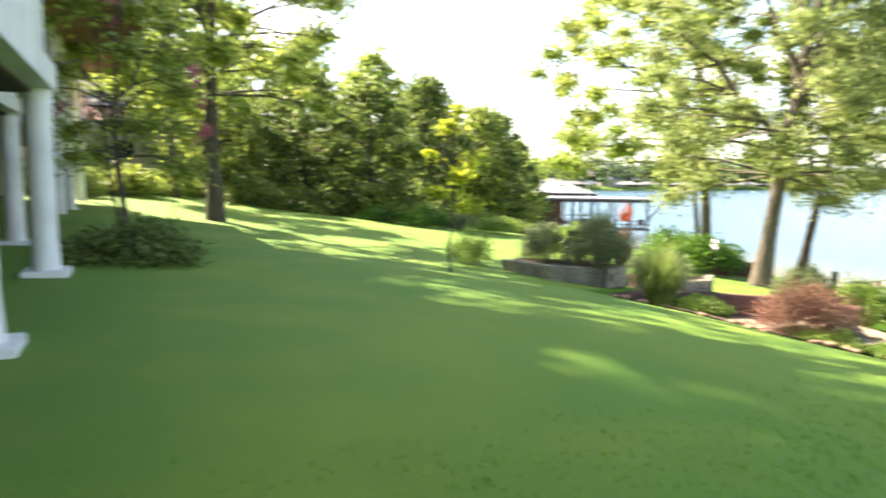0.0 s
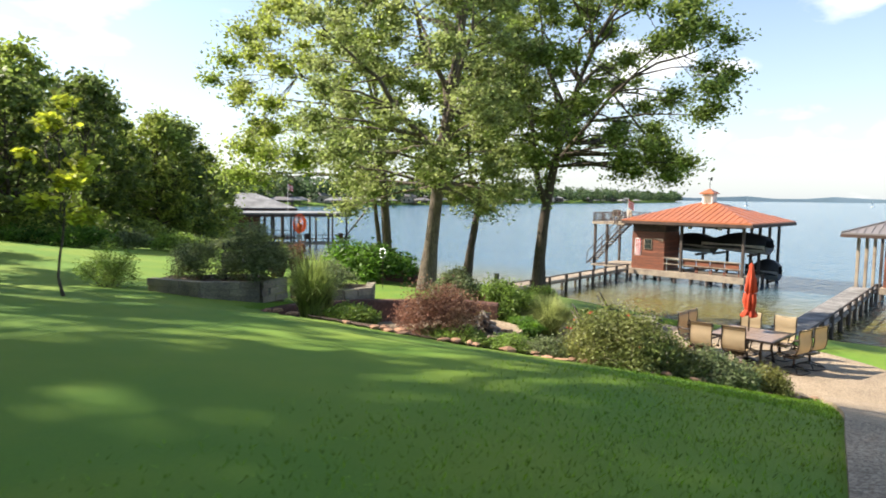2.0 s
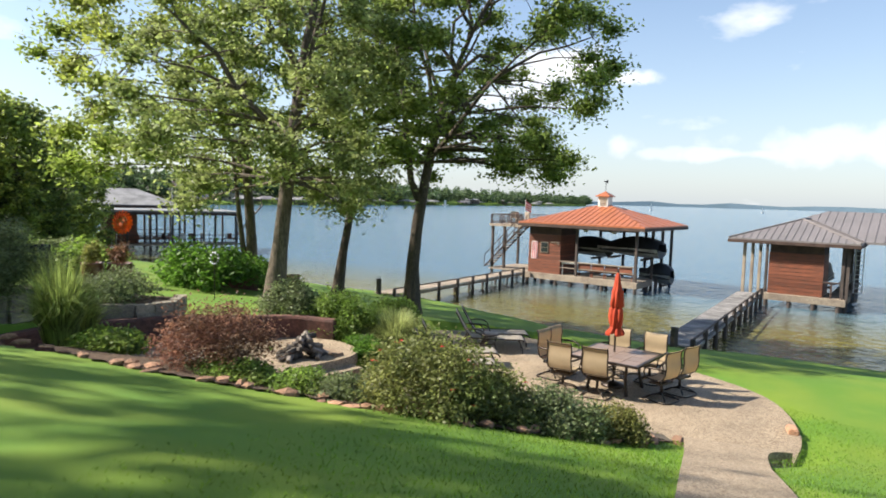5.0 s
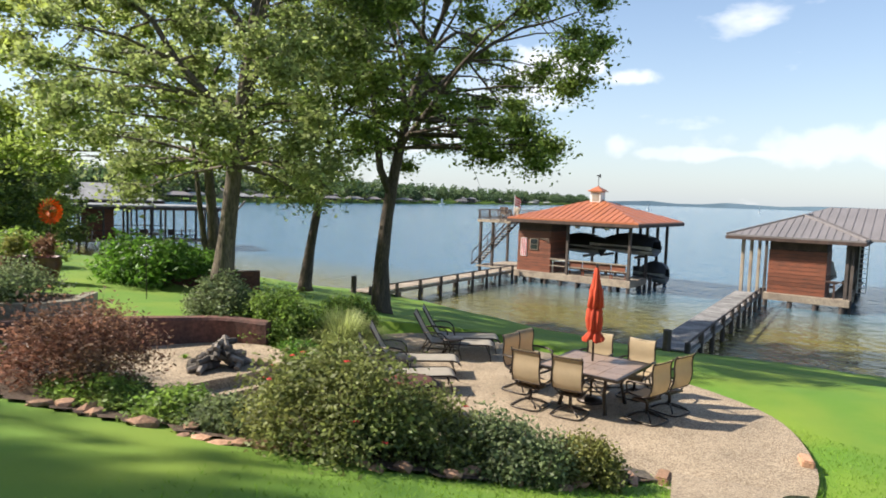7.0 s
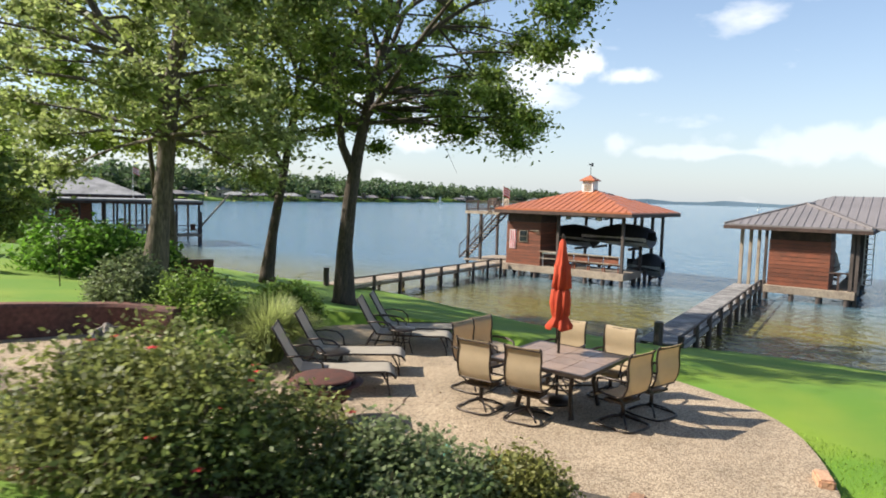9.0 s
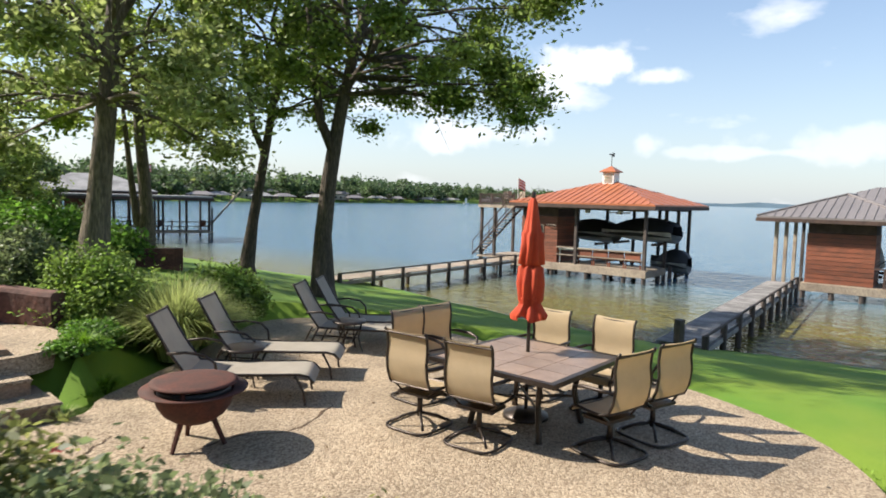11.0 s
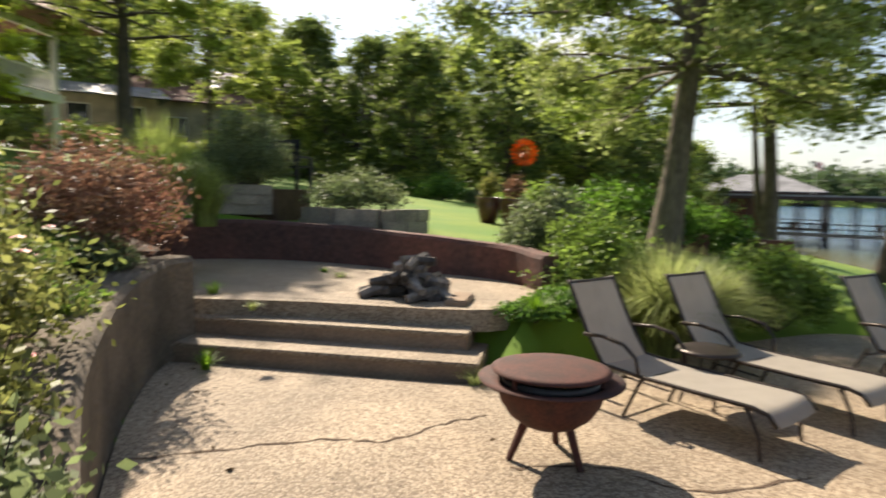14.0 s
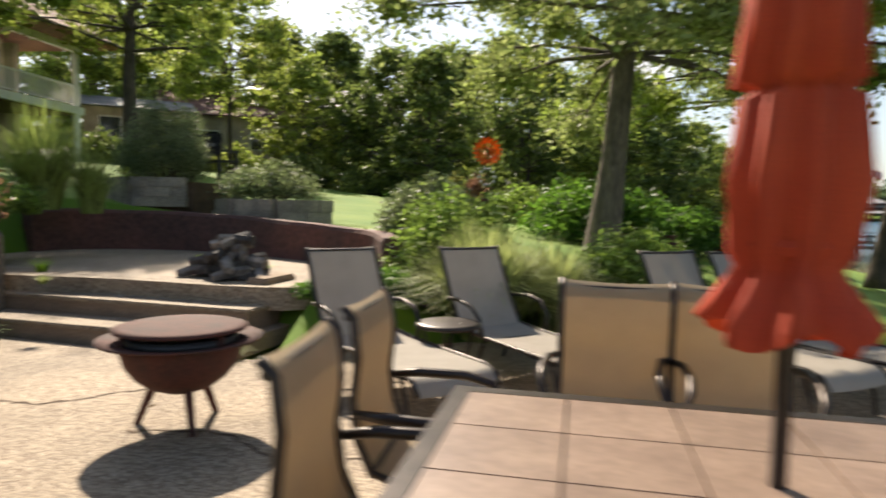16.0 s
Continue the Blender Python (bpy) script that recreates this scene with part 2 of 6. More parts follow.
M_SHINGLE = mat("brown_shingles", (0.27, 0.13, 0.09), rough=0.9, vary=0.3, scale=1, fine=12, bump=0.6, depth=0.02)
M_PALEROOF = mat("pale_roof", (0.27, 0.265, 0.26), rough=0.7, vary=0.15, scale=0.7, fine=8, bump=0.2)
M_TURQ = mat("turquoise_glaze", (0.12, 0.5, 0.42), rough=0.35, scale=6, fine=30)
M_LITTER = mat("dry_leaves", (0.24, 0.14, 0.06), rough=0.9, bump=0, island=0.5)
M_PINK = mat("pink_blossom", (0.6, 0.16, 0.25), rough=0.7, bump=0, trans=0.3)
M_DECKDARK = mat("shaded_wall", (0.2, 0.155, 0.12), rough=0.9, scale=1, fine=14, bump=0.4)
M_FLAGRED = mat("flag_cloth_red", (0.5, 0.06, 0.07), rough=0.8, bump=0)
M_FLAGW = mat("flag_cloth_white", (0.75, 0.74, 0.72), rough=0.8, bump=0)
M_SAIL = mat("boat_gelcoat", (0.5, 0.5, 0.48), rough=0.3, scale=2, fine=20, bump=0.05)

# exposed-aggregate paving: pebbles of several tones
M_PEB = bpy.data.materials.new("exposed_aggregate")
M_PEB.use_nodes = True
n_, l_ = M_PEB.node_tree.nodes, M_PEB.node_tree.links
b_ = n_["Principled BSDF"]
tc_ = n_.new("ShaderNodeTexCoord")
vo_ = n_.new("ShaderNodeTexVoronoi")
vo_.inputs["Scale"].default_value = 58.0
l_.new(tc_.outputs["Object"], vo_.inputs["Vector"])
sep_ = n_.new("ShaderNodeSeparateColor")
l_.new(vo_.outputs["Color"], sep_.inputs["Color"])
rp_ = n_.new("ShaderNodeValToRGB")
rp_.color_ramp.elements[0].position, rp_.color_ramp.elements[0].color = 0.0, (0.19, 0.13, 0.08, 1)
rp_.color_ramp.elements[1].position, rp_.color_ramp.elements[1].color = 1.0, (0.5, 0.4, 0.28, 1)
e_ = rp_.color_ramp.elements.new(0.45)
e_.color = (0.33, 0.25, 0.165, 1)
l_.new(sep_.outputs["Red"], rp_.inputs["Fac"])
gap_ = n_.new("ShaderNodeMapRange")
gap_.inputs["From Min"].default_value, gap_.inputs["From Max"].default_value = 0.35, 0.75
gap_.inputs["To Min"].default_value, gap_.inputs["To Max"].default_value = 1.0, 0.72
l_.new(vo_.outputs["Distance"], gap_.inputs["Value"])
no_ = n_.new("ShaderNodeTexNoise")
no_.inputs["Scale"].default_value, no_.inputs["Detail"].default_value = 1.1, 6.0
l_.new(tc_.outputs["Object"], no_.inputs["Vector"])
st_ = n_.new("ShaderNodeMapRange")
st_.inputs["From Min"].default_value, st_.inputs["From Max"].default_value = 0.35, 0.65
st_.inputs["To Min"].default_value, st_.inputs["To Max"].default_value = 0.78, 1.12
l_.new(no_.outputs["Fac"], st_.inputs["Value"])
mu_ = n_.new("ShaderNodeMath")
mu_.operation = "MULTIPLY"
l_.new(gap_.outputs["Result"], mu_.inputs[0])
l_.new(st_.outputs["Result"], mu_.inputs[1])
hs_ = n_.new("ShaderNodeHueSaturation")
l_.new(rp_.outputs["Color"], hs_.inputs["Color"])
l_.new(mu_.outputs["Value"], hs_.inputs["Value"])
l_.new(hs_.outputs["Color"], b_.inputs["Base Color"])
b_.inputs["Roughness"].default_value = 0.8
bm_ = n_.new("ShaderNodeBump")
bm_.invert = True
bm_.inputs["Strength"].default_value, bm_.inputs["Distance"].default_value = 0.7, 0.008
l_.new(vo_.outputs["Distance"], bm_.inputs["Height"])
l_.new(bm_.outputs["Normal"], b_.inputs["Normal"])

# lake water: blue far out, olive towards the bank
M_WATER = bpy.data.materials.new("lake_water")
M_WATER.use_nodes = True
n_, l_ = M_WATER.node_tree.nodes, M_WATER.node_tree.links
b_ = n_["Principled BSDF"]
tc_ = n_.new("ShaderNodeTexCoord")
sx_ = n_.new("ShaderNodeSeparateXYZ")
l_.new(tc_.outputs["Object"], sx_.inputs["Vector"])
far_ = n_.new("ShaderNodeMapRange")
far_.inputs["From Min"].default_value, far_.inputs["From Max"].default_value = 15.0, 28.0
sk_ = n_.new("ShaderNodeMath")
sk_.operation = "MULTIPLY_ADD"
sk_.inputs[1].default_value = 0.5
l_.new(sx_.outputs["Y"], sk_.inputs[0])
l_.new(sx_.outputs["X"], sk_.inputs[2])
sh_ = n_.new("ShaderNodeMath")
sh_.operation = "SUBTRACT"
sh_.inputs[1].default_value = 30.0
l_.new(sk_.outputs["Value"], sh_.inputs[0])
l_.new(sh_.outputs["Value"], far_.inputs["Value"])
cm_ = n_.new("ShaderNodeMix")
cm_.data_type = "RGBA"
cm_.inputs["A"].default_value, cm_.inputs["B"].default_value = (0.13, 0.115, 0.03, 1), (0.05, 0.12, 0.18, 1)
l_.new(far_.outputs["Result"], cm_.inputs["Factor"])
l_.new(cm_.outputs["Result"], b_.inputs["Base Color"])
b_.inputs["Roughness"].default_value = 0.12
b_.inputs["IOR"].default_value = 1.33
w1_, w2_ = n_.new("ShaderNodeTexNoise"), n_.new("ShaderNodeTexNoise")
w1_.inputs["Scale"].default_value, w1_.inputs["Detail"].default_value = 1.6, 3.0
w2_.inputs["Scale"].default_value, w2_.inputs["Detail"].default_value = 0.35, 2.0
for w_ in (w1_, w2_):
    l_.new(tc_.outputs["Object"], w_.inputs["Vector"])
ad_ = n_.new("ShaderNodeMath")
l_.new(w1_.outputs["Fac"], ad_.inputs[0])
l_.new(w2_.outputs["Fac"], ad_.inputs[1])
bm_ = n_.new("ShaderNodeBump")
bm_.inputs["Strength"].default_value, bm_.inputs["Distance"].default_value = 0.75, 0.25
l_.new(ad_.outputs["Value"], bm_.inputs["Height"])
l_.new(bm_.outputs["Normal"], b_.inputs["Normal"])

# building helpers
def mesh_ob(name, bm, material, parent=None, label="", smooth=False):
    me = bpy.data.meshes.new(name)
    bm.normal_update()
    bm.to_mesh(me)
    bm.free()
    for m in material if isinstance(material, (list, tuple)) else [material]:
        me.materials.append(m)
    if smooth:
        me.polygons.foreach_set("use_smooth", [True] * len(me.polygons))
    ob = new(name, me)
    ob.parent = parent
    if label:
        ob["label"] = label
    return ob


part = mesh_ob


def thing(name, x, y, z, rz=0, label="", category="", group="", kind=""):
    ob = new(name)
    ob.matrix_world = pose(x, y, z, 0, 0, rz)
    return tagged(ob, label, category, group, kind)


def box(bm, x0, y0, z0, x1, y1, z1, m=None, bevel=0.0):
    r = bmesh.ops.create_cube(bm, size=1)
    t = Matrix.Translation(((x0 + x1) / 2, (y0 + y1) / 2, (z0 + z1) / 2)) @ Matrix.Diagonal((x1 - x0, y1 - y0, z1 - z0, 1))
    bmesh.ops.transform(bm, matrix=(m or Matrix()) @ t, verts=r["verts"])
    if bevel:
        es = list({e for v in r["verts"] for e in v.link_edges})
        bmesh.ops.bevel(bm, geom=es, offset=bevel, segments=2, affect="EDGES")
    return bm


def boxes(*bs, bevel=0.0):
    bm = bmesh.new()
    for b in bs:
        box(bm, *b, bevel=bevel)
    return bm


def tube(bm, pts, radii, segs=8, caps=True, square=False):
    """A tapered tube along points."""
    pts = [Vector(p) for p in pts]
    if not isinstance(radii, (list, tuple)):
        radii = [radii] * len(pts)
    rings, side = [], None
    for i, p in enumerate(pts):
        d = (pts[min(i + 1, len(pts) - 1)] - pts[max(i - 1, 0)]).normalized()
        if side is None:
            side = d.orthogonal().normalized()
        side = (side - d * side.dot(d)).normalized()
        up = d.cross(side)
        rings.append([bm.verts.new(p + (side * math.cos(a) + up * math.sin(a)) * radii[i])
                      for a in [2 * math.pi * k / segs for k in range(segs)]])
    for a, b in zip(rings, rings[1:]):
        for k in range(segs):
            bm.faces.new((a[k], a[(k + 1) % segs], b[(k + 1) % segs], b[k]))
    if caps:
        bm.faces.new(rings[0][::-1])
        bm.faces.new(rings[-1])
    return bm


def lathe(bm, profile, segs=24, cx=0, cy=0):
    rings = [[bm.verts.new((cx + r * math.cos(2 * math.pi * k / segs), cy + r * math.sin(2 * math.pi * k / segs), z)) for k in range(segs)] for r, z in profile]
    for a, b in zip(rings, rings[1:]):
        for k in range(segs):
            bm.faces.new((a[k], a[(k + 1) % segs], b[(k + 1) % segs], b[k]))
    return bm


def prism(bm, poly, z0, z1):
    """A slab with the given outline."""
    lo = [bm.verts.new((x, y, z0)) for x, y in poly]
    hi = [bm.verts.new((x, y, z1)) for x, y in poly]
    n = len(poly)
    bm.faces.new(hi)
    bm.faces.new(lo[::-1])
    for i in range(n):
        bm.faces.new((lo[i], lo[(i + 1) % n], hi[(i + 1) % n], hi[i]))
    bmesh.ops.recalc_face_normals(bm, faces=bm.faces)
    return bm


def smooth_loop(pts, n=6):
    """Catmull-Rom through a closed outline."""
    out, k = [], len(pts)
    for i in range(k):
        a, b, c, d = (np.array(pts[(i + j) % k], float) for j in (-1, 0, 1, 2))
        for s in range(n):
            t = s / n
            out.append(tuple(0.5 * (2 * b + (c - a) * t + (2 * a - 5 * b + 4 * c - d) * t * t + (3 * b - a - 3 * c + d) * t ** 3)))
    return out


def smooth_line(pts, n=6):
    out = []
    for i in range(len(pts) - 1):
        a, b, c, d = (np.array(pts[min(max(i + j, 0), len(pts) - 1)], float) for j in (-1, 0, 1, 2))
        for s in range(n):
            t = s / n
            out.append(tuple(0.5 * (2 * b + (c - a) * t + (2 * a - 5 * b + 4 * c - d) * t * t + (3 * b - a - 3 * c + d) * t ** 3)))
    return out + [tuple(pts[-1])]


def inside(poly, x, y):
    p = np.array(poly)
    q = np.roll(p, -1, 0)
    x, y = np.asarray(x, float)[..., None], np.asarray(y, float)[..., None]
    with np.errstate(divide="ignore", invalid="ignore"):
        c = ((p[:, 1] > y) != (q[:, 1] > y)) & (x < (q[:, 0] - p[:, 0]) * (y - p[:, 1]) / (q[:, 1] - p[:, 1]) + p[:, 0])
    return c.sum(-1) % 2 == 1


def near(line, x, y):
    """Distance to a polyline."""
    p = np.array(line, float)
    a, b = p[:-1], p[1:]
    x, y = np.asarray(x, float)[..., None], np.asarray(y, float)[..., None]
    d = b - a
    t = np.clip(((x - a[:, 0]) * d[:, 0] + (y - a[:, 1]) * d[:, 1]) / (d ** 2).sum(1), 0, 1)
    return np.sqrt((x - a[:, 0] - t * d[:, 0]) ** 2 + (y - a[:, 1] - t * d[:, 1]) ** 2).min(-1)


def polys_mesh(name, co, k, material, parent=None, label=""):
    """A mesh of loose polygons of k corners each; co is (n, k, 3)."""
    n = len(co)
    me = bpy.data.meshes.new(name)
    me.vertices.add(n * k)
    me.vertices.foreach_set("co", np.ascontiguousarray(co, dtype=np.float32).ravel())
    me.loops.add(n * k)
    me.loops.foreach_set("vertex_index", np.arange(n * k, dtype=np.int32))
    me.polygons.add(n)
    me.polygons.foreach_set("loop_start", np.arange(0, n * k, k, dtype=np.int32))
    me.update(calc_edges=True)
    me.materials.append(material)
    ob = new(name, me)
    ob.parent = parent
    if label:
        ob["label"] = label
    return ob


def leaves(name, pts, size, material, parent=None, rng=None, slim=0.5, label="", droop=0.0):
    """Leaves as small four-cornered blades at pts, turned at random."""
    rng = rng or np.random.default_rng(1)
    pts = np.asarray(pts, float)
    n = len(pts)
    a = rng.normal(size=(n, 3))
    a[:, 2] = a[:, 2] * 0.6 - droop
    a /= np.linalg.norm(a, axis=1, keepdims=True)
    b = np.cross(a, rng.normal(size=(n, 3)))
    b /= np.linalg.norm(b, axis=1, keepdims=True)
    s = size * rng.uniform(0.6, 1.35, (n, 1))
    c = np.stack([pts - a * s, pts - b * s * slim, pts + a * s, pts + b * s * slim], 1)
    return polys_mesh(name, c, 4, material, parent, label)


def blob_points(rng, blobs, n, soft=False):
    """Points in flattened balls (x, y, z, r, rz), denser towards the shell."""
    bl = np.array(blobs, float)
    w = bl[:, 3] ** 2 * 1.0
    i = rng.choice(len(bl), n, p=w / w.sum())
    d = rng.normal(size=(n, 3))
    d /= np.linalg.norm(d, axis=1, keepdims=True)
    r = rng.uniform(0, 1, (n, 1)) ** 0.55 * (1 + 0.18 * rng.normal(size=(n, 1)))
    if soft:
        r = np.minimum(np.abs(rng.normal(size=(n, 1))) * 0.75, 1.9)
    p = d * r
    return bl[i, :3] + p * np.stack([bl[i, 3], bl[i, 3], bl[i, 4]], 1)


def make_tree(name, x, y, z, height, spread, crown_low, trunk_r, lean=(0, 0), bend=1.9, blobs=60, leaf_n=30000, leaf=0.13, leaf_mat=None,
              bark=None, seed=1, label="", category="tree", group="", centre=(0, 0), blob_r=(0.55, 1.15), fork=False, low_side=None, group_kind=""):
    rng = np.random.default_rng(seed)
    bark = bark or M_BARK
    t = thing(name, x, y, z, 0, label, category, group)
    top = Vector((lean[0] + centre[0] * 0.6, lean[1] + centre[1] * 0.6, height * 0.86))
    fork_h = crown_low + 0.12 * (height - crown_low)
    pts = [Vector((0, 0, -0.3)), Vector((0, 0, 0.0))]
    for k in range(1, 9):
        f = k / 8
        w = 0.07 * math.sin(f * 7 + seed)
        pts.append(Vector((top.x * f ** bend + w, top.y * f ** bend + 0.5 * w, top.z * f)))
    rad = [trunk_r * 1.7, trunk_r * 1.35] + [trunk_r * (1.0 - 0.9 * (k / 8) ** 1.1) for k in range(1, 9)]
    bm = bmesh.new()
    tube(bm, pts, rad, 10)
    if fork:
        f0 = 0.32 if fork == "high" else 0.05
        s0 = Vector((top.x * f0 ** bend, top.y * f0 ** bend, top.z * f0))
        tube(bm, [s0, s0 + Vector((-0.3, 0.2, 0.8)), s0 + Vector((-0.45, 0.3, 2.2)), s0 + Vector((-0.7, 0.5, 5.0)), s0 + Vector((-1.2, 0.8, 7.5))], [trunk_r * 0.6, trunk_r * 0.5, trunk_r * 0.42, trunk_r * 0.25, 0.03], 8)
    part("trunk", bm, bark, t, smooth=True)
    bl = []
    h = height - crown_low
    for i in range(blobs):
        a = 2.399963 * i + rng.uniform(-0.4, 0.4)
        f = (i + 0.5) / blobs
        zz = crown_low + h * f
        prof = math.sin(math.pi * min(1, 0.16 + 0.84 * f) ** 0.8) ** 0.6
        rr = spread * prof * rng.uniform(0.25, 1.0) ** 0.6
        r = rng.uniform(*blob_r)
        bl.append((centre[0] + rr * math.cos(a), centre[1] + rr * math.sin(a), zz + rng.uniform(-0.3, 0.3), r, r * 0.62))
    if low_side:
        for k in range(low_side[3]):
            f = k / low_side[3]
            bl.append((low_side[0] * (0.5 + 0.5 * f) + rng.uniform(-0.6, 0.6), low_side[1] * (0.5 + 0.5 * f) + rng.uniform(-0.6, 0.6), low_side[2] + rng.uniform(-0.9, 0.7), 0.65, 0.5))
    limbs, bm = [], bmesh.new()
    nl = max(5, blobs // 9)
    for k in range(nl):
        f = min(0.9, (fork_h / top.z) * 0.85 + (0.92 - (fork_h / top.z) * 0.85) * k / nl)
        s = Vector((top.x * f ** bend, top.y * f ** bend, top.z * f))
        a = 2.399963 * k + seed
        zz = s.z + (height - s.z) * (0.35 + 0.35 * rng.uniform())
        prof = math.sin(math.pi * min(1, 0.2 + 0.8 * max(0, zz - crown_low) / h) ** 0.8) ** 0.6
        rr = spread * prof * rng.uniform(0.6, 0.85)
        e = Vector((centre[0] + rr * math.cos(a), centre[1] + rr * math.sin(a), zz))
        ps = []
        for q in range(7):
            g = q / 6
            ps.append(s.lerp(e, g) + Vector((0, 0, 0.5 * math.sin(g * 3.14) * (1 - 0.4 * g))) + Vector(rng.normal(size=3)) * 0.12 * (q > 0))
        r0 = trunk_r * (0.5 - 0.3 * f)
        tube(bm, ps, [r0 * (1 - 0.85 * q / 6) + 0.01 for q in range(7)], 6, caps=False)
        limbs += [(p, r0 * (1 - 0.85 * q / 6)) for q, p in enumerate(ps)]
    lp = np.array([tuple(p) for p, r in limbs])
    for b in bl:
        e = Vector(b[:3])
        d = np.linalg.norm(lp - np.array(b[:3]), axis=1) + np.where(lp[:, 2] > b[2] + 0.2, 1.5, 0)
        k = int(d.argmin())
        s = Vector(limbs[k][0])
        r0 = min(limbs[k][1] * 0.6, 0.05) + 0.008
        m1 = s.lerp(e, 0.5) + Vector((rng.uniform(-0.15, 0.15), rng.uniform(-0.15, 0.15), 0.15))
        tube(bm, [s, m1, e], [r0, r0 * 0.7, 0.008], 5, caps=False)
        for q in range(3):
            tip = e + Vector(rng.normal(size=3)) * b[3] * 0.7
            tube(bm, [s.lerp(e, 0.7), tip], [0.012, 0.004], 3, caps=False)
    part("limb_system", bm, bark, t, smooth=True)
    pts = blob_points(rng, bl, leaf_n, True)
    leaves("crown", pts, leaf, leaf_mat or M_OAK, t, rng)
    return t


def make_bush(name, x, y, z, r, h, leaf_mat, n=3000, leaf=0.035, seed=1, label="", category="shrub", group="", slim=0.5, flowers=0, rag=0.35, ry=None):
    rng = np.random.default_rng(seed)
    t = thing(name, x, y, z, 0, label, category, group)
    ry = ry or r
    bl = []
    for i in range(16):
        a = 2.4 * i + rng.uniform(-0.3, 0.3)
        q = math.sqrt((i + 0.5) / 16)
        zz = h * (0.22 + 0.42 * (1 - q * q)) * rng.uniform(1 - rag, 1 + rag * 0.6)
        br = 0.36 * min(r, ry) * rng.uniform(0.8, 1.3)
        bl.append((r * 0.78 * q * math.cos(a), ry * 0.78 * q * math.sin(a), max(zz, br * 0.6), br, min(0.32 * h, br * 1.1)))
    bm = bmesh.new()
    for b in bl:
        s = Vector((b[0] * 0.15, b[1] * 0.15, -0.05))
        e = Vector(b[:3])
        tube(bm, [s, s.lerp(e, 0.5) + Vector((0, 0, 0.05)), e, e + Vector((b[0] * 0.15, b[1] * 0.15, b[4]))], [0.012, 0.009, 0.006, 0.002], 4, caps=False)
    part("stem", bm, M_DARKWOOD, t)
    p = blob_points(rng, bl, n)
    p[:, 2] = np.abs(p[:, 2])
    leaves("foliage", p, leaf, leaf_mat, t, rng, slim)
    for i in range(flowers):
        b = bl[rng.integers(len(bl))]
        d = Vector(rng.normal(size=3)).normalized()
        f = bmesh.new()
        for k in range(5):
            m = Matrix.Rotation(k * 1.257, 4, "Z") @ Matrix.Rotation(0.6, 4, "Y")
            q = [m @ Vector(v) for v in ((0, 0, 0), (0.025, -0.016, 0.006), (0.042, 0, 0.012), (0.025, 0.016, 0.006))]
            f.faces.new([f.verts.new(v) for v in q])
        fl = part("flower", f, M_RED, t, "small red blossom")
        fl.location = Vector(b[:3]) + Vector((d.x * b[3], d.y * b[3], abs(d.z) * b[4]))
    return t


def make_grass(name, x, y, z, r, h, material, n=700, seed=1, label="", category="ornamental grass", group="", width=0.012):
    """A fountain of arching blades."""
    rng = np.random.default_rng(seed)
    t = thing(name, x, y, z, 0, label, category, group)
    a, out = rng.uniform(0, 2 * math.pi, n), rng.uniform(0.15, 1, n)
    hh, r0 = h * rng.uniform(0.65, 1.1, n), rng.uniform(0, 0.25, n) * r
    quads = []
    segs = 4
    dx, dy = np.cos(a), np.sin(a)
    for k in range(segs):
        row = []
        for f, s in ((k / segs, -1), (k / segs, 1), ((k + 1) / segs, 1), ((k + 1) / segs, -1)):
            rad = r0 + r * out * f ** 1.6
            zz = hh * (1.6 * f - 0.75 * out * f ** 2.6 - 0.35 * f)
            w = width * (1 - f * 0.9) * s
            row.append(np.stack([dx * rad - dy * w, dy * rad + dx * w, zz], 1))
        quads.append(np.stack(row, 1))
    polys_mesh("foliage", np.concatenate(quads), 4, material, t)
    return t


def gable_prism(bm, x0, y0, x1, y1, z, rise, along="x"):
    if along == "x":
        my = (y0 + y1) / 2
        v = [(x0, y0, z), (x1, y0, z), (x1, y1, z), (x0, y1, z), (x0, my, z + rise), (x1, my, z + rise)]
        f = [(0, 1, 5, 4), (2, 3, 4, 5), (0, 4, 3), (1, 2, 5), (3, 2, 1, 0)]
    else:
        mx = (x0 + x1) / 2
        v = [(x0, y0, z), (x1, y0, z), (x1, y1, z), (x0, y1, z), (mx, y0, z + rise), (mx, y1, z + rise)]
        f = [(1, 2, 5, 4), (3, 0, 4, 5), (0, 1, 4), (2, 3, 5), (3, 2, 1, 0)]
    vs = [bm.verts.new(p) for p in v]
    for i in f:
        bm.faces.new([vs[k] for k in i])
    return bm


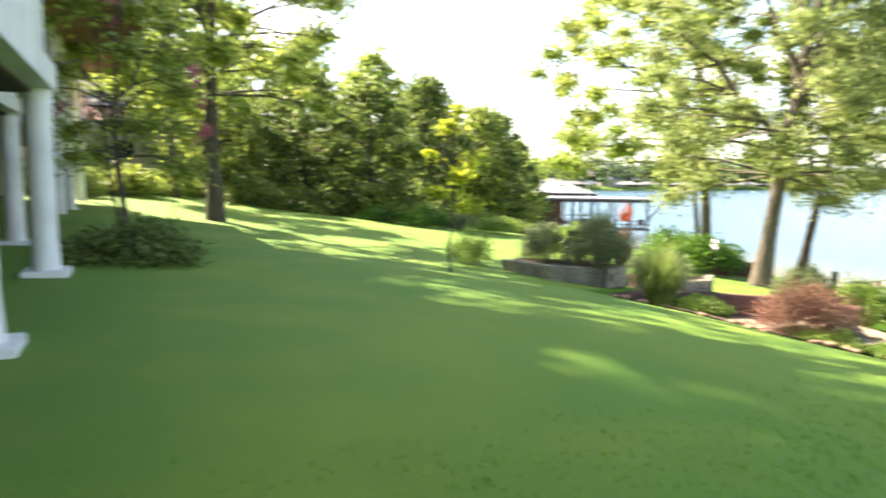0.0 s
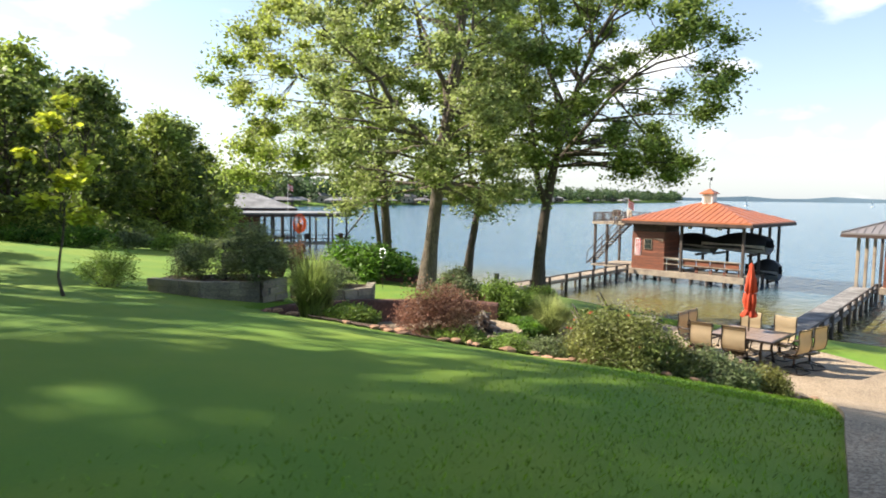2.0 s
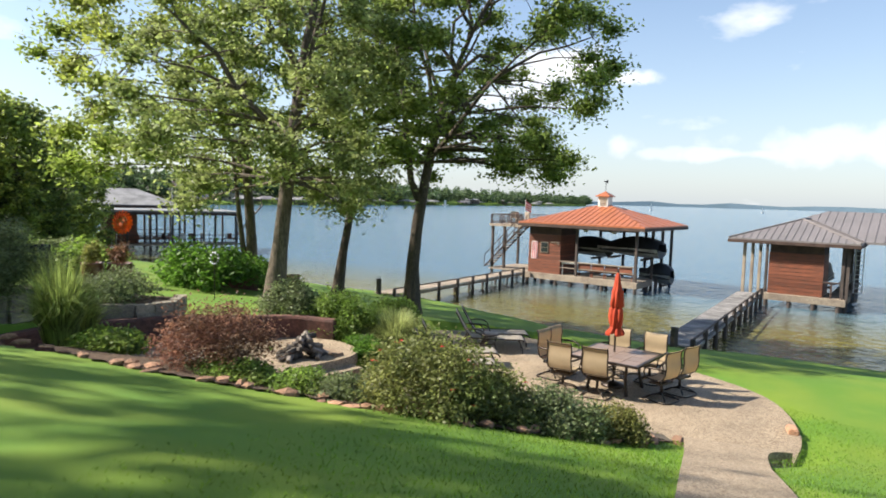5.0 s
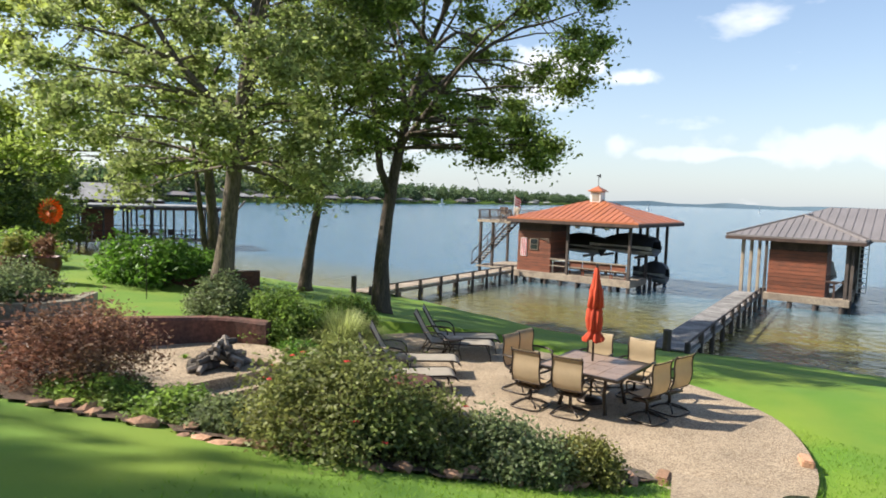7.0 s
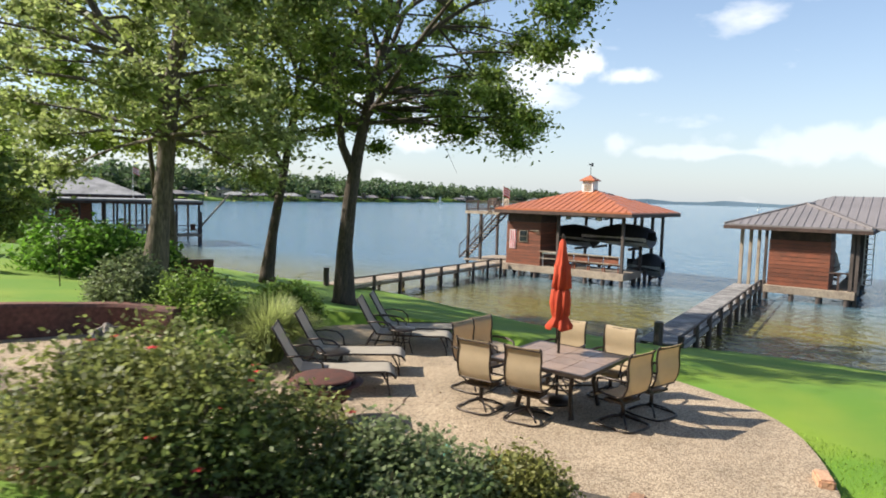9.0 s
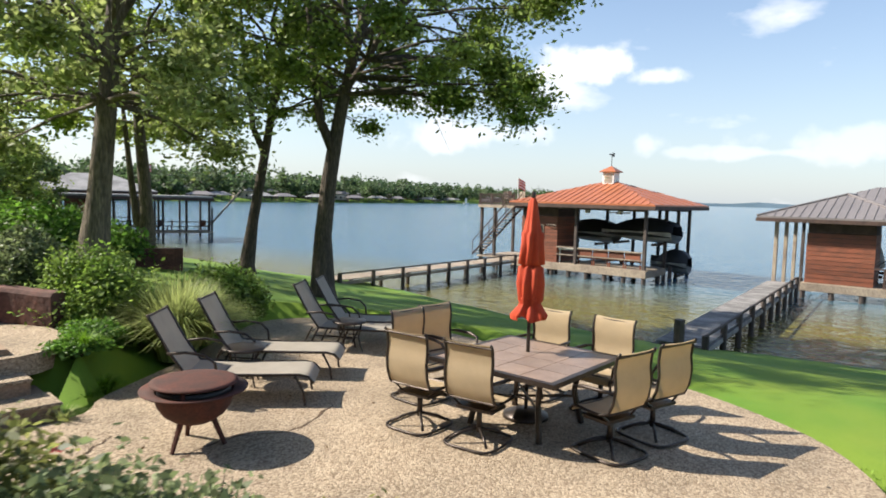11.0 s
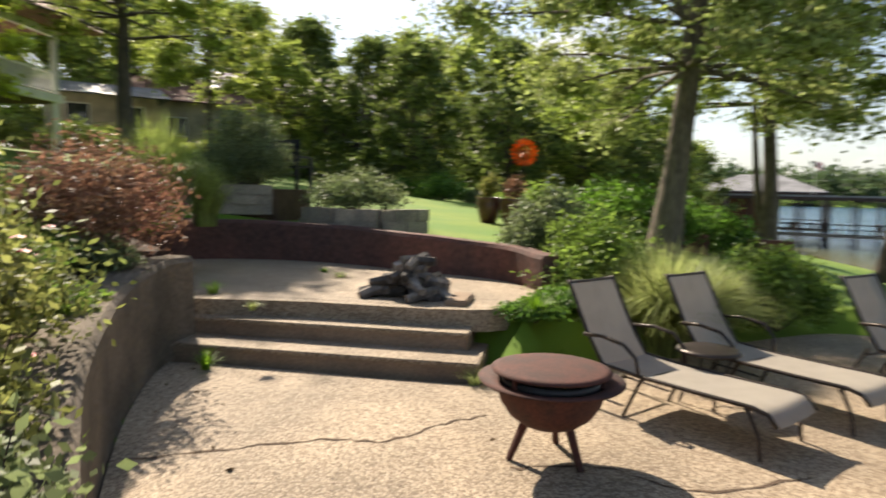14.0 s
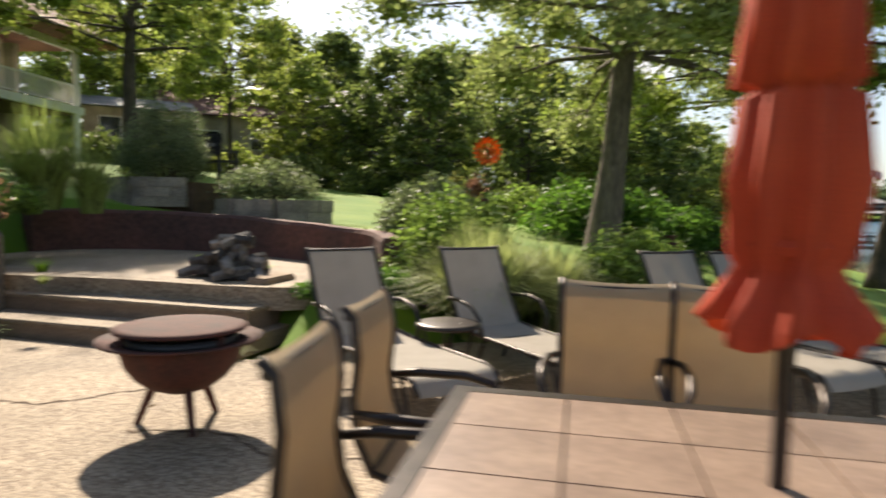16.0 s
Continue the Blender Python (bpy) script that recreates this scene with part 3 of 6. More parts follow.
def hip_roof(bm, x0, y0, x1, y1, z, rise, ridge=0.2, thick=0.14):
    """A hipped roof over a rectangle, its ridge along the longer side."""
    lx, ly = x1 - x0, y1 - y0
    cx, cy = (x0 + x1) / 2, (y0 + y1) / 2
    if lx > ly:
        a, b = (cx - lx * ridge / 2, cy), (cx + lx * ridge / 2, cy)
    else:
        a, b = (cx, cy - ly * ridge / 2), (cx, cy + ly * ridge / 2)
    lo = [bm.verts.new((x, y, z)) for x, y in ((x0, y0), (x1, y0), (x1, y1), (x0, y1))]
    hi = [bm.verts.new((x, y, z + thick)) for x, y in ((x0, y0), (x1, y0), (x1, y1), (x0, y1))]
    A, B = bm.verts.new((*a, z + rise)), bm.verts.new((*b, z + rise))
    for i in range(4):
        bm.faces.new((lo[i], lo[(i + 1) % 4], hi[(i + 1) % 4], hi[i]))
    bm.faces.new(lo[::-1])
    if lx > ly:
        for f in ((hi[0], hi[1], B, A), (hi[1], hi[2], B), (hi[2], hi[3], A, B), (hi[3], hi[0], A)):
            bm.faces.new(f)
    else:
        for f in ((hi[0], hi[1], A), (hi[1], hi[2], B, A), (hi[2], hi[3], B), (hi[3], hi[0], A, B)):
            bm.faces.new(f)
    return bm

# the lie of the land: heights fall towards the lake
WATER = -2.3
SHORE_Y = [-60, -20, 5, 14, 17.7, 20.6, 24.3, 29, 35.8, 37.6, 41.6, 47, 51.4, 66, 90, 130]
SHORE_X = [66, 46, 36, 30.6, 28.4, 26.4, 25.4, 24.8, 23.8, 21.8, 19.6, 16.7, 13.4, 6.6, -2, -20]


def land(x, y):
    x, y = np.asarray(x, float), np.asarray(y, float)
    d = (np.interp(y, SHORE_Y, SHORE_X) - x) * 0.85
    s = np.interp(d, [-6, -0.4, 0.3, 5, 9, 11.5, 16.5, 19, 21.5, 25, 28, 32, 60, 120], [-4.5, -2.6, -1.95, -1.2, -0.35, -0.06, 0.0, 0.5, 1.2, 2.1, 2.45, 2.7, 4.0, 6.0])
    n = np.interp(d, [-6, -0.4, 0.3, 5, 9, 14.5, 19, 22, 28, 32, 36, 60, 120], [-4.5, -2.6, -1.95, -1.1, -0.2, 0.75, 1.05, 1.4, 2.15, 2.8, 3.2, 4.6, 8.0])
    k = np.clip((y - 11) / 6.0, 0, 1)
    k = k * k * (3 - 2 * k)
    return s * (1 - k) + n * k + 0.03 * np.sin(x * 0.9) * np.cos(y * 0.7)


PATIO = smooth_loop([(7.7, 12.75), (8.25, 12.0), (8.8, 11.4), (9.5, 10.75), (10.1, 10.25), (11.1, 9.6), (12.2, 9.1), (13.0, 8.75), (13.4, 7.35), (14.6, 7.6), (15.75, 8.2),
                     (16.95, 9.35), (17.4, 10.6), (17.4, 12.4), (16.7, 14.4), (16.2, 16.2), (15.2, 17.6), (13.9, 18.0), (12.9, 17.0), (12.0, 15.6), (11.0, 14.3), (10.5, 13.55)], 4)
TERRACE = smooth_loop([(7.0, 13.25), (8.5, 13.85), (10.15, 14.35), (10.6, 15.1), (10.3, 16.2), (9.4, 16.65), (8.3, 16.75), (6.8, 16.9), (5.3, 16.6), (4.3, 15.7), (4.6, 14.3), (5.7, 13.4)], 4)
STEPS = [(7.25, 12.5), (10.75, 13.5), (10.4, 14.6), (6.9, 13.6)]
PATH_EDGE = [(13.3, 8.65), (12.6, 8.12), (10.52, 6.62), (8.2, 4.97), (6.5, 3.85), (5.3, 3.05), (4.2, 2.32), (1.5, 0.5), (-3.0, -2.5)]


def dilated(poly, x, y, d):
    return inside(poly, x, y) | (near(list(poly) + [poly[0]], x, y) < d)


def grid_mesh(name, xs, ys, zf, material):
    X, Y = np.meshgrid(xs, ys, indexing="ij")
    Z = zf(X, Y)
    co = np.stack([X, Y, Z], -1).reshape(-1, 3)
    nx, ny = len(xs), len(ys)
    i = (np.arange(nx - 1)[:, None] * ny + np.arange(ny - 1)[None]).ravel()
    f = np.stack([i, i + ny, i + ny + 1, i + 1], 1)
    me = bpy.data.meshes.new(name)
    me.from_pydata(co.tolist(), [], f.tolist())
    me.polygons.foreach_set("use_smooth", [True] * len(me.polygons))
    me.materials.append(material)
    return new(name, me)


def ground_z(x, y):
    z = land(x, y)
    z = np.where(dilated(TERRACE, x, y, 0.3), np.minimum(z, 0.44), z)
    z = np.where(dilated(PATIO, x, y, 0.3) | dilated(STEPS, x, y, 0.1), np.minimum(z, -0.07), z)
    slope = 0.02 + 0.42 * np.maximum(near(list(PATIO) + [PATIO[0]], x, y) - 0.3, 0)
    slope = np.maximum(slope, 0.5 - 0.65 * np.maximum(near(list(TERRACE) + [TERRACE[0]], x, y) - 0.3, 0))
    z = np.where((x > 10.3) & (x < 14) & (y > 13.2) & (y < 19) & ~dilated(PATIO, x, y, 0.3), np.minimum(z, slope), z)
    return np.where((np.hypot(x, y) > 280) & (x > -20), -4.5, z)


gx = np.concatenate([[-3500, -1800, -900, -450, -250, -150, -100, -75], np.arange(-60, -4, 2.0), np.arange(-4, 19, 0.25), np.arange(19, 40, 0.7), [42, 46, 52, 60, 80, 120, 200, 400, 900, 1800, 3500]])
gy = np.concatenate([[-3500, -1500, -700, -300, -150, -80, -40, -20, -10], np.arange(-6, 20, 0.25), np.arange(20, 60, 0.9), np.arange(60, 140, 6), [160, 250, 400, 800, 1800, 3500]])
ground = tagged(grid_mesh("ground", gx, gy, ground_z, M_LAWN), "sloping mown green lawn running down to the lake", "lawn", kind="structure")

bm = bmesh.new()
bm.faces.new([bm.verts.new(p) for p in ((-3400, -3400, WATER), (3400, -3400, WATER), (3400, 3400, WATER), (-3400, 3400, WATER))])
tagged(mesh_ob("water", bm, M_WATER), "rippled blue lake water turning olive near the bank", "lake", kind="structure")

bm = bmesh.new()
prism(bm, PATIO, -0.1, 0.02)
tagged(mesh_ob("pavement_patio", bm, M_PEB), "exposed-aggregate pebble concrete patio with cracks", "patio", kind="structure")
bm = bmesh.new()
prism(bm, TERRACE, 0.3, 0.535)
tagged(mesh_ob("pavement_terrace", bm, M_PEB), "raised pebble concrete terrace with weeds in its joints", "terrace", kind="structure")

# walkway down the slope
line = smooth_line(PATH_EDGE, 8)
bm = bmesh.new()
rows = []
for i, (x, y) in enumerate(line):
    a, b = np.array(line[max(i - 1, 0)]), np.array(line[min(i + 1, len(line) - 1)])
    d = (b - a) / np.linalg.norm(b - a)
    nrm = np.array([-d[1], d[0]])
    w = 1.0 + 0.5 * math.exp(-i / 4)
    rows.append([(x + nrm[0] * s * w, y + nrm[1] * s * w) for s in (0, 0.33, 0.67, 1)])
vs = []
for r in rows:
    top = [bm.verts.new((x, y, max(float(land(x, y)), -0.02) + 0.055)) for x, y in r]
    vs.append([bm.verts.new((r[0][0], r[0][1], top[0].co.z - 0.2))] + top + [bm.verts.new((r[3][0], r[3][1], top[3].co.z - 0.2))])
for a, b in zip(vs, vs[1:]):
    for k in range(5):
        bm.faces.new((a[k], b[k], b[k + 1], a[k + 1]))
bmesh.ops.recalc_face_normals(bm, faces=bm.faces)
tagged(mesh_ob("pavement_walkway", bm, M_PEB), "narrow grey pebble concrete walkway sloping down the lawn", "walkway", kind="structure")

# steps between patio and terrace
su, sv = Vector((0.962, 0.273, 0)), Vector((-0.273, 0.962, 0))
m_step = Matrix(((su.x, sv.x, 0, 7.6), (su.y, sv.y, 0, 12.84), (0, 0, 1, 0), (0, 0, 0, 1)))
steps = thing("steps", 0, 0, 0, 0, "three broad pebble-topped concrete steps with brown risers", "steps", kind="structure")
for k in range(3):
    d0 = 0.44 * k
    bm = bmesh.new()
    box(bm, -0.35, d0, -0.02, 3.1 - 0.16 * k, 1.35, 0.175 * (k + 1) - 0.03, m_step)
    part("riser", bm, M_STEP, steps)
    bm = bmesh.new()
    box(bm, -0.35, d0 - 0.02, 0.175 * (k + 1) - 0.028, 3.12 - 0.16 * k, 1.35 if k == 2 else d0 + 0.46, 0.175 * (k + 1) + 0.012, m_step, bevel=0.012)
    part("tread", bm, M_PEB, steps)
bm = bmesh.new()
box(bm, 2.62, 0.9, 0.0, 2.86, 1.5, 0.6, m_step, bevel=0.02)
tagged(mesh_ob("wall_cheek", bm, M_STEP), "short brown concrete cheek wall beside the steps", "wall", kind="structure")


def run_wall(name, pts, tops, base, thick, material, label, outward=1, cap=None):
    """A wall along a line, its top following the given heights."""
    line = smooth_line([(*p, t) for p, t in zip(pts, tops)], 6)
    bm = bmesh.new()
    prev = None
    for i, (x, y, zt) in enumerate(line):
        a, b = np.array(line[max(i - 1, 0)][:2]), np.array(line[min(i + 1, len(line) - 1)][:2])
        d = (b - a) / np.linalg.norm(b - a)
        o = np.array([-d[1], d[0]]) * thick * outward
        j = 0.005 * math.sin(i * 5.3)
        ring = [bm.verts.new(p) for p in ((x, y, base), (x - o[0] * 0.02, y - o[1] * 0.02, zt - 0.05 + j), (x + o[0] * 0.1, y + o[1] * 0.1, zt + j), (x + o[0], y + o[1], zt + j), (x + o[0], y + o[1], base))]
        if prev:
            for k in range(5):
                bm.faces.new((prev[k], ring[k], ring[(k + 1) % 5], prev[(k + 1) % 5]))
        else:
            bm.faces.new(ring)
        prev = ring
    bm.faces.new(prev[::-1])
    bmesh.ops.recalc_face_normals(bm, faces=bm.faces)
    return tagged(mesh_ob(name, bm, material), label, "wall", kind="structure")


run_wall("wall_bed", [(7.55, 13.2), (7.7, 12.72), (8.25, 11.98), (8.8, 11.38), (9.5, 10.73), (10.1, 10.23), (11.1, 9.57), (12.2, 9.07), (12.95, 8.8)],
         [1.02, 1.01, 0.98, 0.94, 0.88, 0.8, 0.64, 0.48, 0.28], -0.1, 0.32, M_WALLSTONE, "rough curved concrete retaining wall of the flower bed", outward=-1)
run_wall("wall_terrace", [(10.45, 15.95), (9.6, 16.62), (8.3, 16.76), (6.8, 16.92), (5.3, 16.62), (4.35, 15.8), (4.35, 15.0)],
         [0.98, 1.02, 1.08, 1.14, 1.18, 1.2, 1.2], 0.3, 0.24, M_TIMBER, "low dark red-brown retaining wall round the terrace", outward=-1)

# far shore
far = np.array([(-420, 330), (-150, 300), (-20, 310), (76, 344), (200, 430), (361, 550), (600, 700), (904, 919), (960, 1010)], float)
bm = bmesh.new()
prev = None
for x, y in smooth_line([tuple(p) for p in far], 5):
    d = np.array([x, y]) / math.hypot(x, y)
    ring = [bm.verts.new((x + d[0] * k, y + d[1] * k, z)) for k, z in ((-3, -3), (0, -2.1), (12, -0.6), (80, 2.5), (300, 5), (900, 3))]
    if prev:
        for k in range(5):
            bm.faces.new((prev[k], ring[k], ring[k + 1], prev[k + 1]))
    prev = ring
bmesh.ops.recalc_face_normals(bm, faces=bm.faces)
tagged(mesh_ob("ground_far_shore", bm, M_LAWN), "green far shore of the lake", "shore", kind="structure")
bm = bmesh.new()
for r0, z0, z1 in ((3000, -2.4, 14.0),):
    pr = None
    for k in range(40):
        a = radians(40 + k * 2.0)
        zz = z1 + 4 * math.sin(k * 1.7) + 2 * math.sin(k * 4.1)
        e = (bm.verts.new((r0 * math.sin(a), r0 * math.cos(a), z0)), bm.verts.new((r0 * math.sin(a), r0 * math.cos(a), zz)))
        if pr:
            bm.faces.new((pr[0], e[0], e[1], pr[1]))
        pr = e
# distance haze is mixed into the blue base colour of the hills
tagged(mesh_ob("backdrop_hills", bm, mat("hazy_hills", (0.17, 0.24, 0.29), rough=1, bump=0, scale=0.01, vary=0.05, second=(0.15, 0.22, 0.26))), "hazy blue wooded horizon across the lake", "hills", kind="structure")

# boathouses: local x along the front, y towards the lake
def pilings(t, spots, z0=-4.2, z1=-1.55, r=0.13, label="dark round piling"):
    for x, y in spots:
        bm = bmesh.new()
        tube(bm, [(x, y, z0), (x, y, z1)], r, 8)
        part("piling", bm, M_PILE, t, label)


def posts(t, spots, z0, z1, r=0.09, material=None):
    for x, y in spots:
        bm = bmesh.new()
        box(bm, x - r, y - r, z0, x + r, y + r, z1, bevel=0.01)
        part("post", bm, material or M_PILE, t)


def board_wall(t, x0, y0, x1, y1, z0, z1, n, material, thick=0.1):
    """A wall of lapped horizontal boards."""
    w = part("wall", boxes((x0, y0, z0, x1, y1, z1)), M_DARKWOOD, t, "board-clad wall")
    h = (z1 - z0) / n
    for k in range(n):
        bm = boxes((x0 - 0.025, y0 - 0.025, z0 + k * h + 0.012, x1 + 0.025, y1 + 0.025, z0 + (k + 1) * h - 0.012))
        part("board", bm, material, w)
    return w


def seams(roof, x0, y0, x1, y1, z, rise, n, ridge, thick=0.14):
    """Standing seams on the two long slopes of a hipped roof with its ridge along y."""
    cx, ly = (x0 + x1) / 2, y1 - y0
    a, b = (y0 + y1) / 2 - ly * ridge / 2, (y0 + y1) / 2 + ly * ridge / 2
    bm = bmesh.new()
    for k in range(1, n):
        y = y0 + ly * k / n
        f = 1.0 if a <= y <= b else ((y - y0) / (a - y0) if y < a else (y1 - y) / (y1 - b))
        for xe, s in ((x0, 1), (x1, -1)):
            p, q = Vector((xe, y, z + thick + 0.02)), Vector((xe + (cx - xe) * f, y, z + thick + (rise - thick) * f + 0.02))
            tube(bm, [p, q], 0.022, 4)
    for k in range(1, 7):
        x = x0 + (x1 - x0) * k / 7
        f = 1 - abs(x - cx) / (cx - x0)
        for ye, yr in ((y0, a), (y1, b)):
            tube(bm, [(x, ye, z + thick + 0.02), (x, ye + (yr - ye) * f, z + thick + (rise - thick) * f + 0.02)], 0.022, 4)
    part("seams", bm, roof.data.materials[0], roof)


def rope_flag(name, x, y, z, h, label):
    t = thing(name, x, y, z, 0, label, "flag")
    part("pole", tube(bmesh.new(), [(0, 0, 0), (0, 0, h)], [0.03, 0.02], 6), M_WHITE, t)
    for k in range(7):
        bm = bmesh.new()
        zt = h - 0.08 - k * 0.09
        pts = [(0.02 + 0.12 * i, 0.05 * math.sin(i * 1.4), zt - 0.06 * i) for i in range(6)]
        for a, b in zip(pts, pts[1:]):
            bm.faces.new([bm.verts.new(v) for v in (a, b, (b[0], b[1], b[2] - 0.09), (a[0], a[1], a[2] - 0.09))])
        part("stripe", bm, M_FLAGRED if k % 2 == 0 else M_FLAGW, t)


# boathouse with the red roof: local frame at its near front corner, x towards the lake, y along the front
RX, RY, RR = 38.88, 32.23, 20.0


def by_red(x, y):
    c, s = math.cos(radians(RR)), math.sin(radians(RR))
    return RX + x * c - y * s, RY + x * s + y * c


def boathouse_red():
    t = thing("boathouse", RX, RY, 0, RR, "cedar boathouse on pilings under a hipped red metal roof", "boathouse")
    L, D, zd, ze = 8.12, 7.3, -1.48, 2.15
    bm = bmesh.new()
    hip_roof(bm, -0.83, -0.91, D + 0.83, L + 0.62, ze, 1.54, ridge=0.1)
    roof = part("roof", bm, M_REDROOF, t, "red standing-seam metal hip roof")
    seams(roof, -0.83, -0.91, D + 0.83, L + 0.62, ze, 1.54, 22, 0.1)
    part("fascia", boxes((-0.86, -0.94, ze - 0.16, -0.8, L + 0.65, ze + 0.05), (-0.8, -0.94, ze - 0.16, D + 0.86, -0.88, ze + 0.05), (D + 0.8, -0.88, ze - 0.16, D + 0.86, L + 0.65, ze + 0.05), (-0.8, L + 0.59, ze - 0.16, D + 0.8, L + 0.65, ze + 0.05)), M_DARKWOOD, t)
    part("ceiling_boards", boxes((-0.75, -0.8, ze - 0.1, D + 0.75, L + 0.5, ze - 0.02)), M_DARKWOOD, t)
    cup = thing("cupola", D / 2, L / 2, ze + 1.45, 0, "white louvred cupola")
    cup.parent = t
    cup.matrix_local = Matrix.Translation((D / 2, L / 2 - 0.14, ze + 1.3))
    part("cupola_box", boxes((-0.4, -0.4, -0.1, 0.4, 0.4, 0.85), bevel=0.02), M_WHITE, cup)
    part("louvre", boxes(*[(-0.43, -0.26, 0.2 + 0.09 * k, -0.39, 0.26, 0.25 + 0.09 * k) for k in range(6)]), M_DOCK, cup)
    bm = bmesh.new()
    hip_roof(bm, -0.55, -0.55, 0.55, 0.55, 0.85, 0.42, 0.02, 0.06)
    part("cupola_roof", bm, M_REDROOF, cup)
    bm = tube(bmesh.new(), [(0, 0, 1.2), (0, 0, 2.05)], 0.02, 6)
    box(bm, -0.35, -0.015, 1.95, 0.3, 0.015, 2.03)
    box(bm, 0.1, -0.015, 1.88, 0.36, 0.015, 2.12)
    part("weathervane", bm, M_IRON, cup)
    # floor platform
    part("deck", boxes((-0.3, -0.3, zd - 0.12, 2.6, L + 0.6, zd)), M_DOCK, t)
    part("rim_joist", boxes((-0.36, -0.36, zd - 0.42, -0.3, L + 0.6, zd - 0.02), (-0.3, -0.36, zd - 0.42, 2.6, -0.3, zd - 0.02)), M_DOCK, t, "pale sun-bleached joist")
    part("walkway_back", boxes((2.6, L - 0.9, zd - 0.12, D, L + 0.3, zd), (2.6, 4.2, zd - 0.12, D, 5.0, zd)), M_DOCK, t)
    for k in range(8):
        pilings(t, [(-0.2, -0.2 + 1.2 * k)])
    pilings(t, [(2.4, 1.5 * k) for k in range(7)] + [(D, 0.0), (D - 3, 0), (D - 5, 0), (D, L), (D, 4.6)])
    posts(t, [(0, -0.1), (0, 4.3)], zd, ze)
    posts(t, [(D, 0), (D - 2, 0), (D - 4, 0), (D, 2.0), (D, 3.8), (D, 5.8), (D, L), (D - 3, L)], -2.6, ze)
    # cabin
    c0 = L - 2.5
    w = board_wall(t, 0.0, c0, 2.4, L + 0.1, zd, ze - 0.75, 14, M_CEDAR)
    # plain band above the cedar boards, darker up to the eaves
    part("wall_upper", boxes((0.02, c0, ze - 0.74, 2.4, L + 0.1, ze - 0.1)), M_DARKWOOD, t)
    win = part("window", boxes((-0.08, c0 + 0.95, 0.05, -0.03, c0 + 1.6, 0.85)), M_DOCK, t, "small wood-framed cabin window")
    part("pane", boxes((-0.1, c0 + 1.01, 0.1, -0.075, c0 + 1.54, 0.42), (-0.1, c0 + 1.01, 0.46, -0.075, c0 + 1.54, 0.8)), M_GLASSDARK, win)
    # railing with benches
    part("rail", boxes((-0.05, -0.1, zd + 0.95, 0.05, c0, zd + 1.03), (-0.03, -0.1, zd + 0.5, 0.03, c0, zd + 0.56)), M_DOCK, t)
    for k in range(4):
        y = 0.15 + k * 1.02
        part("bench_back", boxes((0.06, y, zd + 0.45, 0.12, y + 0.95, zd + 0.98)), M_CEDAR, t)
        part("bench_seat", boxes((0.12, y, zd + 0.4, 0.55, y + 0.95, zd + 0.46), (0.14, y, zd, 0.2, y + 0.06, zd + 0.4), (0.14, y + 0.89, zd, 0.2, y + 0.95, zd + 0.4)), M_CEDAR, t)
    part("cross_beam", boxes((0, -0.12, ze - 0.28, 0.12, c0, ze - 0.1)), M_PILE, t)
    part("cross_beam", boxes((D - 0.06, 0, ze - 0.28, D + 0.06, L, ze - 0.1)), M_PILE, t)
    # stair to the sun deck
    s = thing("stair", 0, 0, 0, 0)
    s.parent = t
    s.matrix_local = Matrix.Translation((0.2, L + 0.4, 0))
    for k in range(15):
        part("tread", boxes((0.0, 3.6 - 0.22 * k, zd + 0.22 * k + 0.1, 1.0, 3.88 - 0.22 * k, zd + 0.22 * k + 0.15)), M_DOCK, s)
    bm = bmesh.new()
    for x in (0.0, 1.0):
        tube(bm, [(x, 3.9, zd), (x, 0.5, ze - 0.25)], 0.07, 4)
        tube(bm, [(x, 3.9, zd + 0.95), (x, 0.5, ze + 0.7)], 0.04, 4)
        for k in range(6):
            f = k / 5
            tube(bm, [(x, 3.9 - 3.4 * f, zd + f * 3.25), (x, 3.9 - 3.4 * f, zd + 0.95 + f * 3.25)], 0.03, 4)
    part("stringer", bm, M_DARKWOOD, s)
    part("sun_deck", boxes((0.2, L + 0.9, ze - 0.35, 4.6, L + 3.9, ze - 0.15)), M_DOCK, t)
    bm = bmesh.new()
    for a, b in (((0.25, L + 1.0), (0.25, L + 3.8)), ((0.25, L + 3.8), (4.5, L + 3.8)), ((4.5, L + 3.8), (4.5, L + 1.0))):
        for zz in (0.2, 0.78):
            tube(bm, [(*a, ze + zz - 0.2), (*b, ze + zz - 0.2)], 0.035, 4)
        n = 22
        for k in range(n + 1):
            f = k / n
            x, y = a[0] + (b[0] - a[0]) * f, a[1] + (b[1] - a[1]) * f
            tube(bm, [(x, y, ze - 0.15), (x, y, ze + 0.6)], 0.045 if k % 7 == 0 else 0.016, 4)
    part("deck_railing", bm, M_DARKWOOD, t)
    posts(t, [(0.4, L + 3.7), (4.3, L + 3.7), (4.3, L + 1.2), (0.4, L + 2.6)], -4, ze - 0.35)
    part("lower_deck", boxes((0.2, L + 0.6, zd - 0.12, 4.6, L + 3.9, zd)), M_DOCK, t)
    # an antler board and a faded cloth on the cabin wall
    bm = bmesh.new()
    for k in range(5):
        tube(bm, [(-0.08, c0 + 0.1 + 0.13 * k, 0.62 + 0.05 * k), (-0.16, c0 + 0.05 + 0.16 * k, 0.82 + 0.03 * (k % 2)), (-0.1, c0 + 0.2 + 0.13 * k, 0.9)], 0.03, 5)
    part("driftwood_ornament", bm, M_DOCK, t)
    part("wall_cloth", boxes((-0.07, c0 + 1.85, -0.45, -0.03, c0 + 2.35, 0.85)), M_FLAGW, t, "faded pink and white cloth")
    bm = bmesh.new()
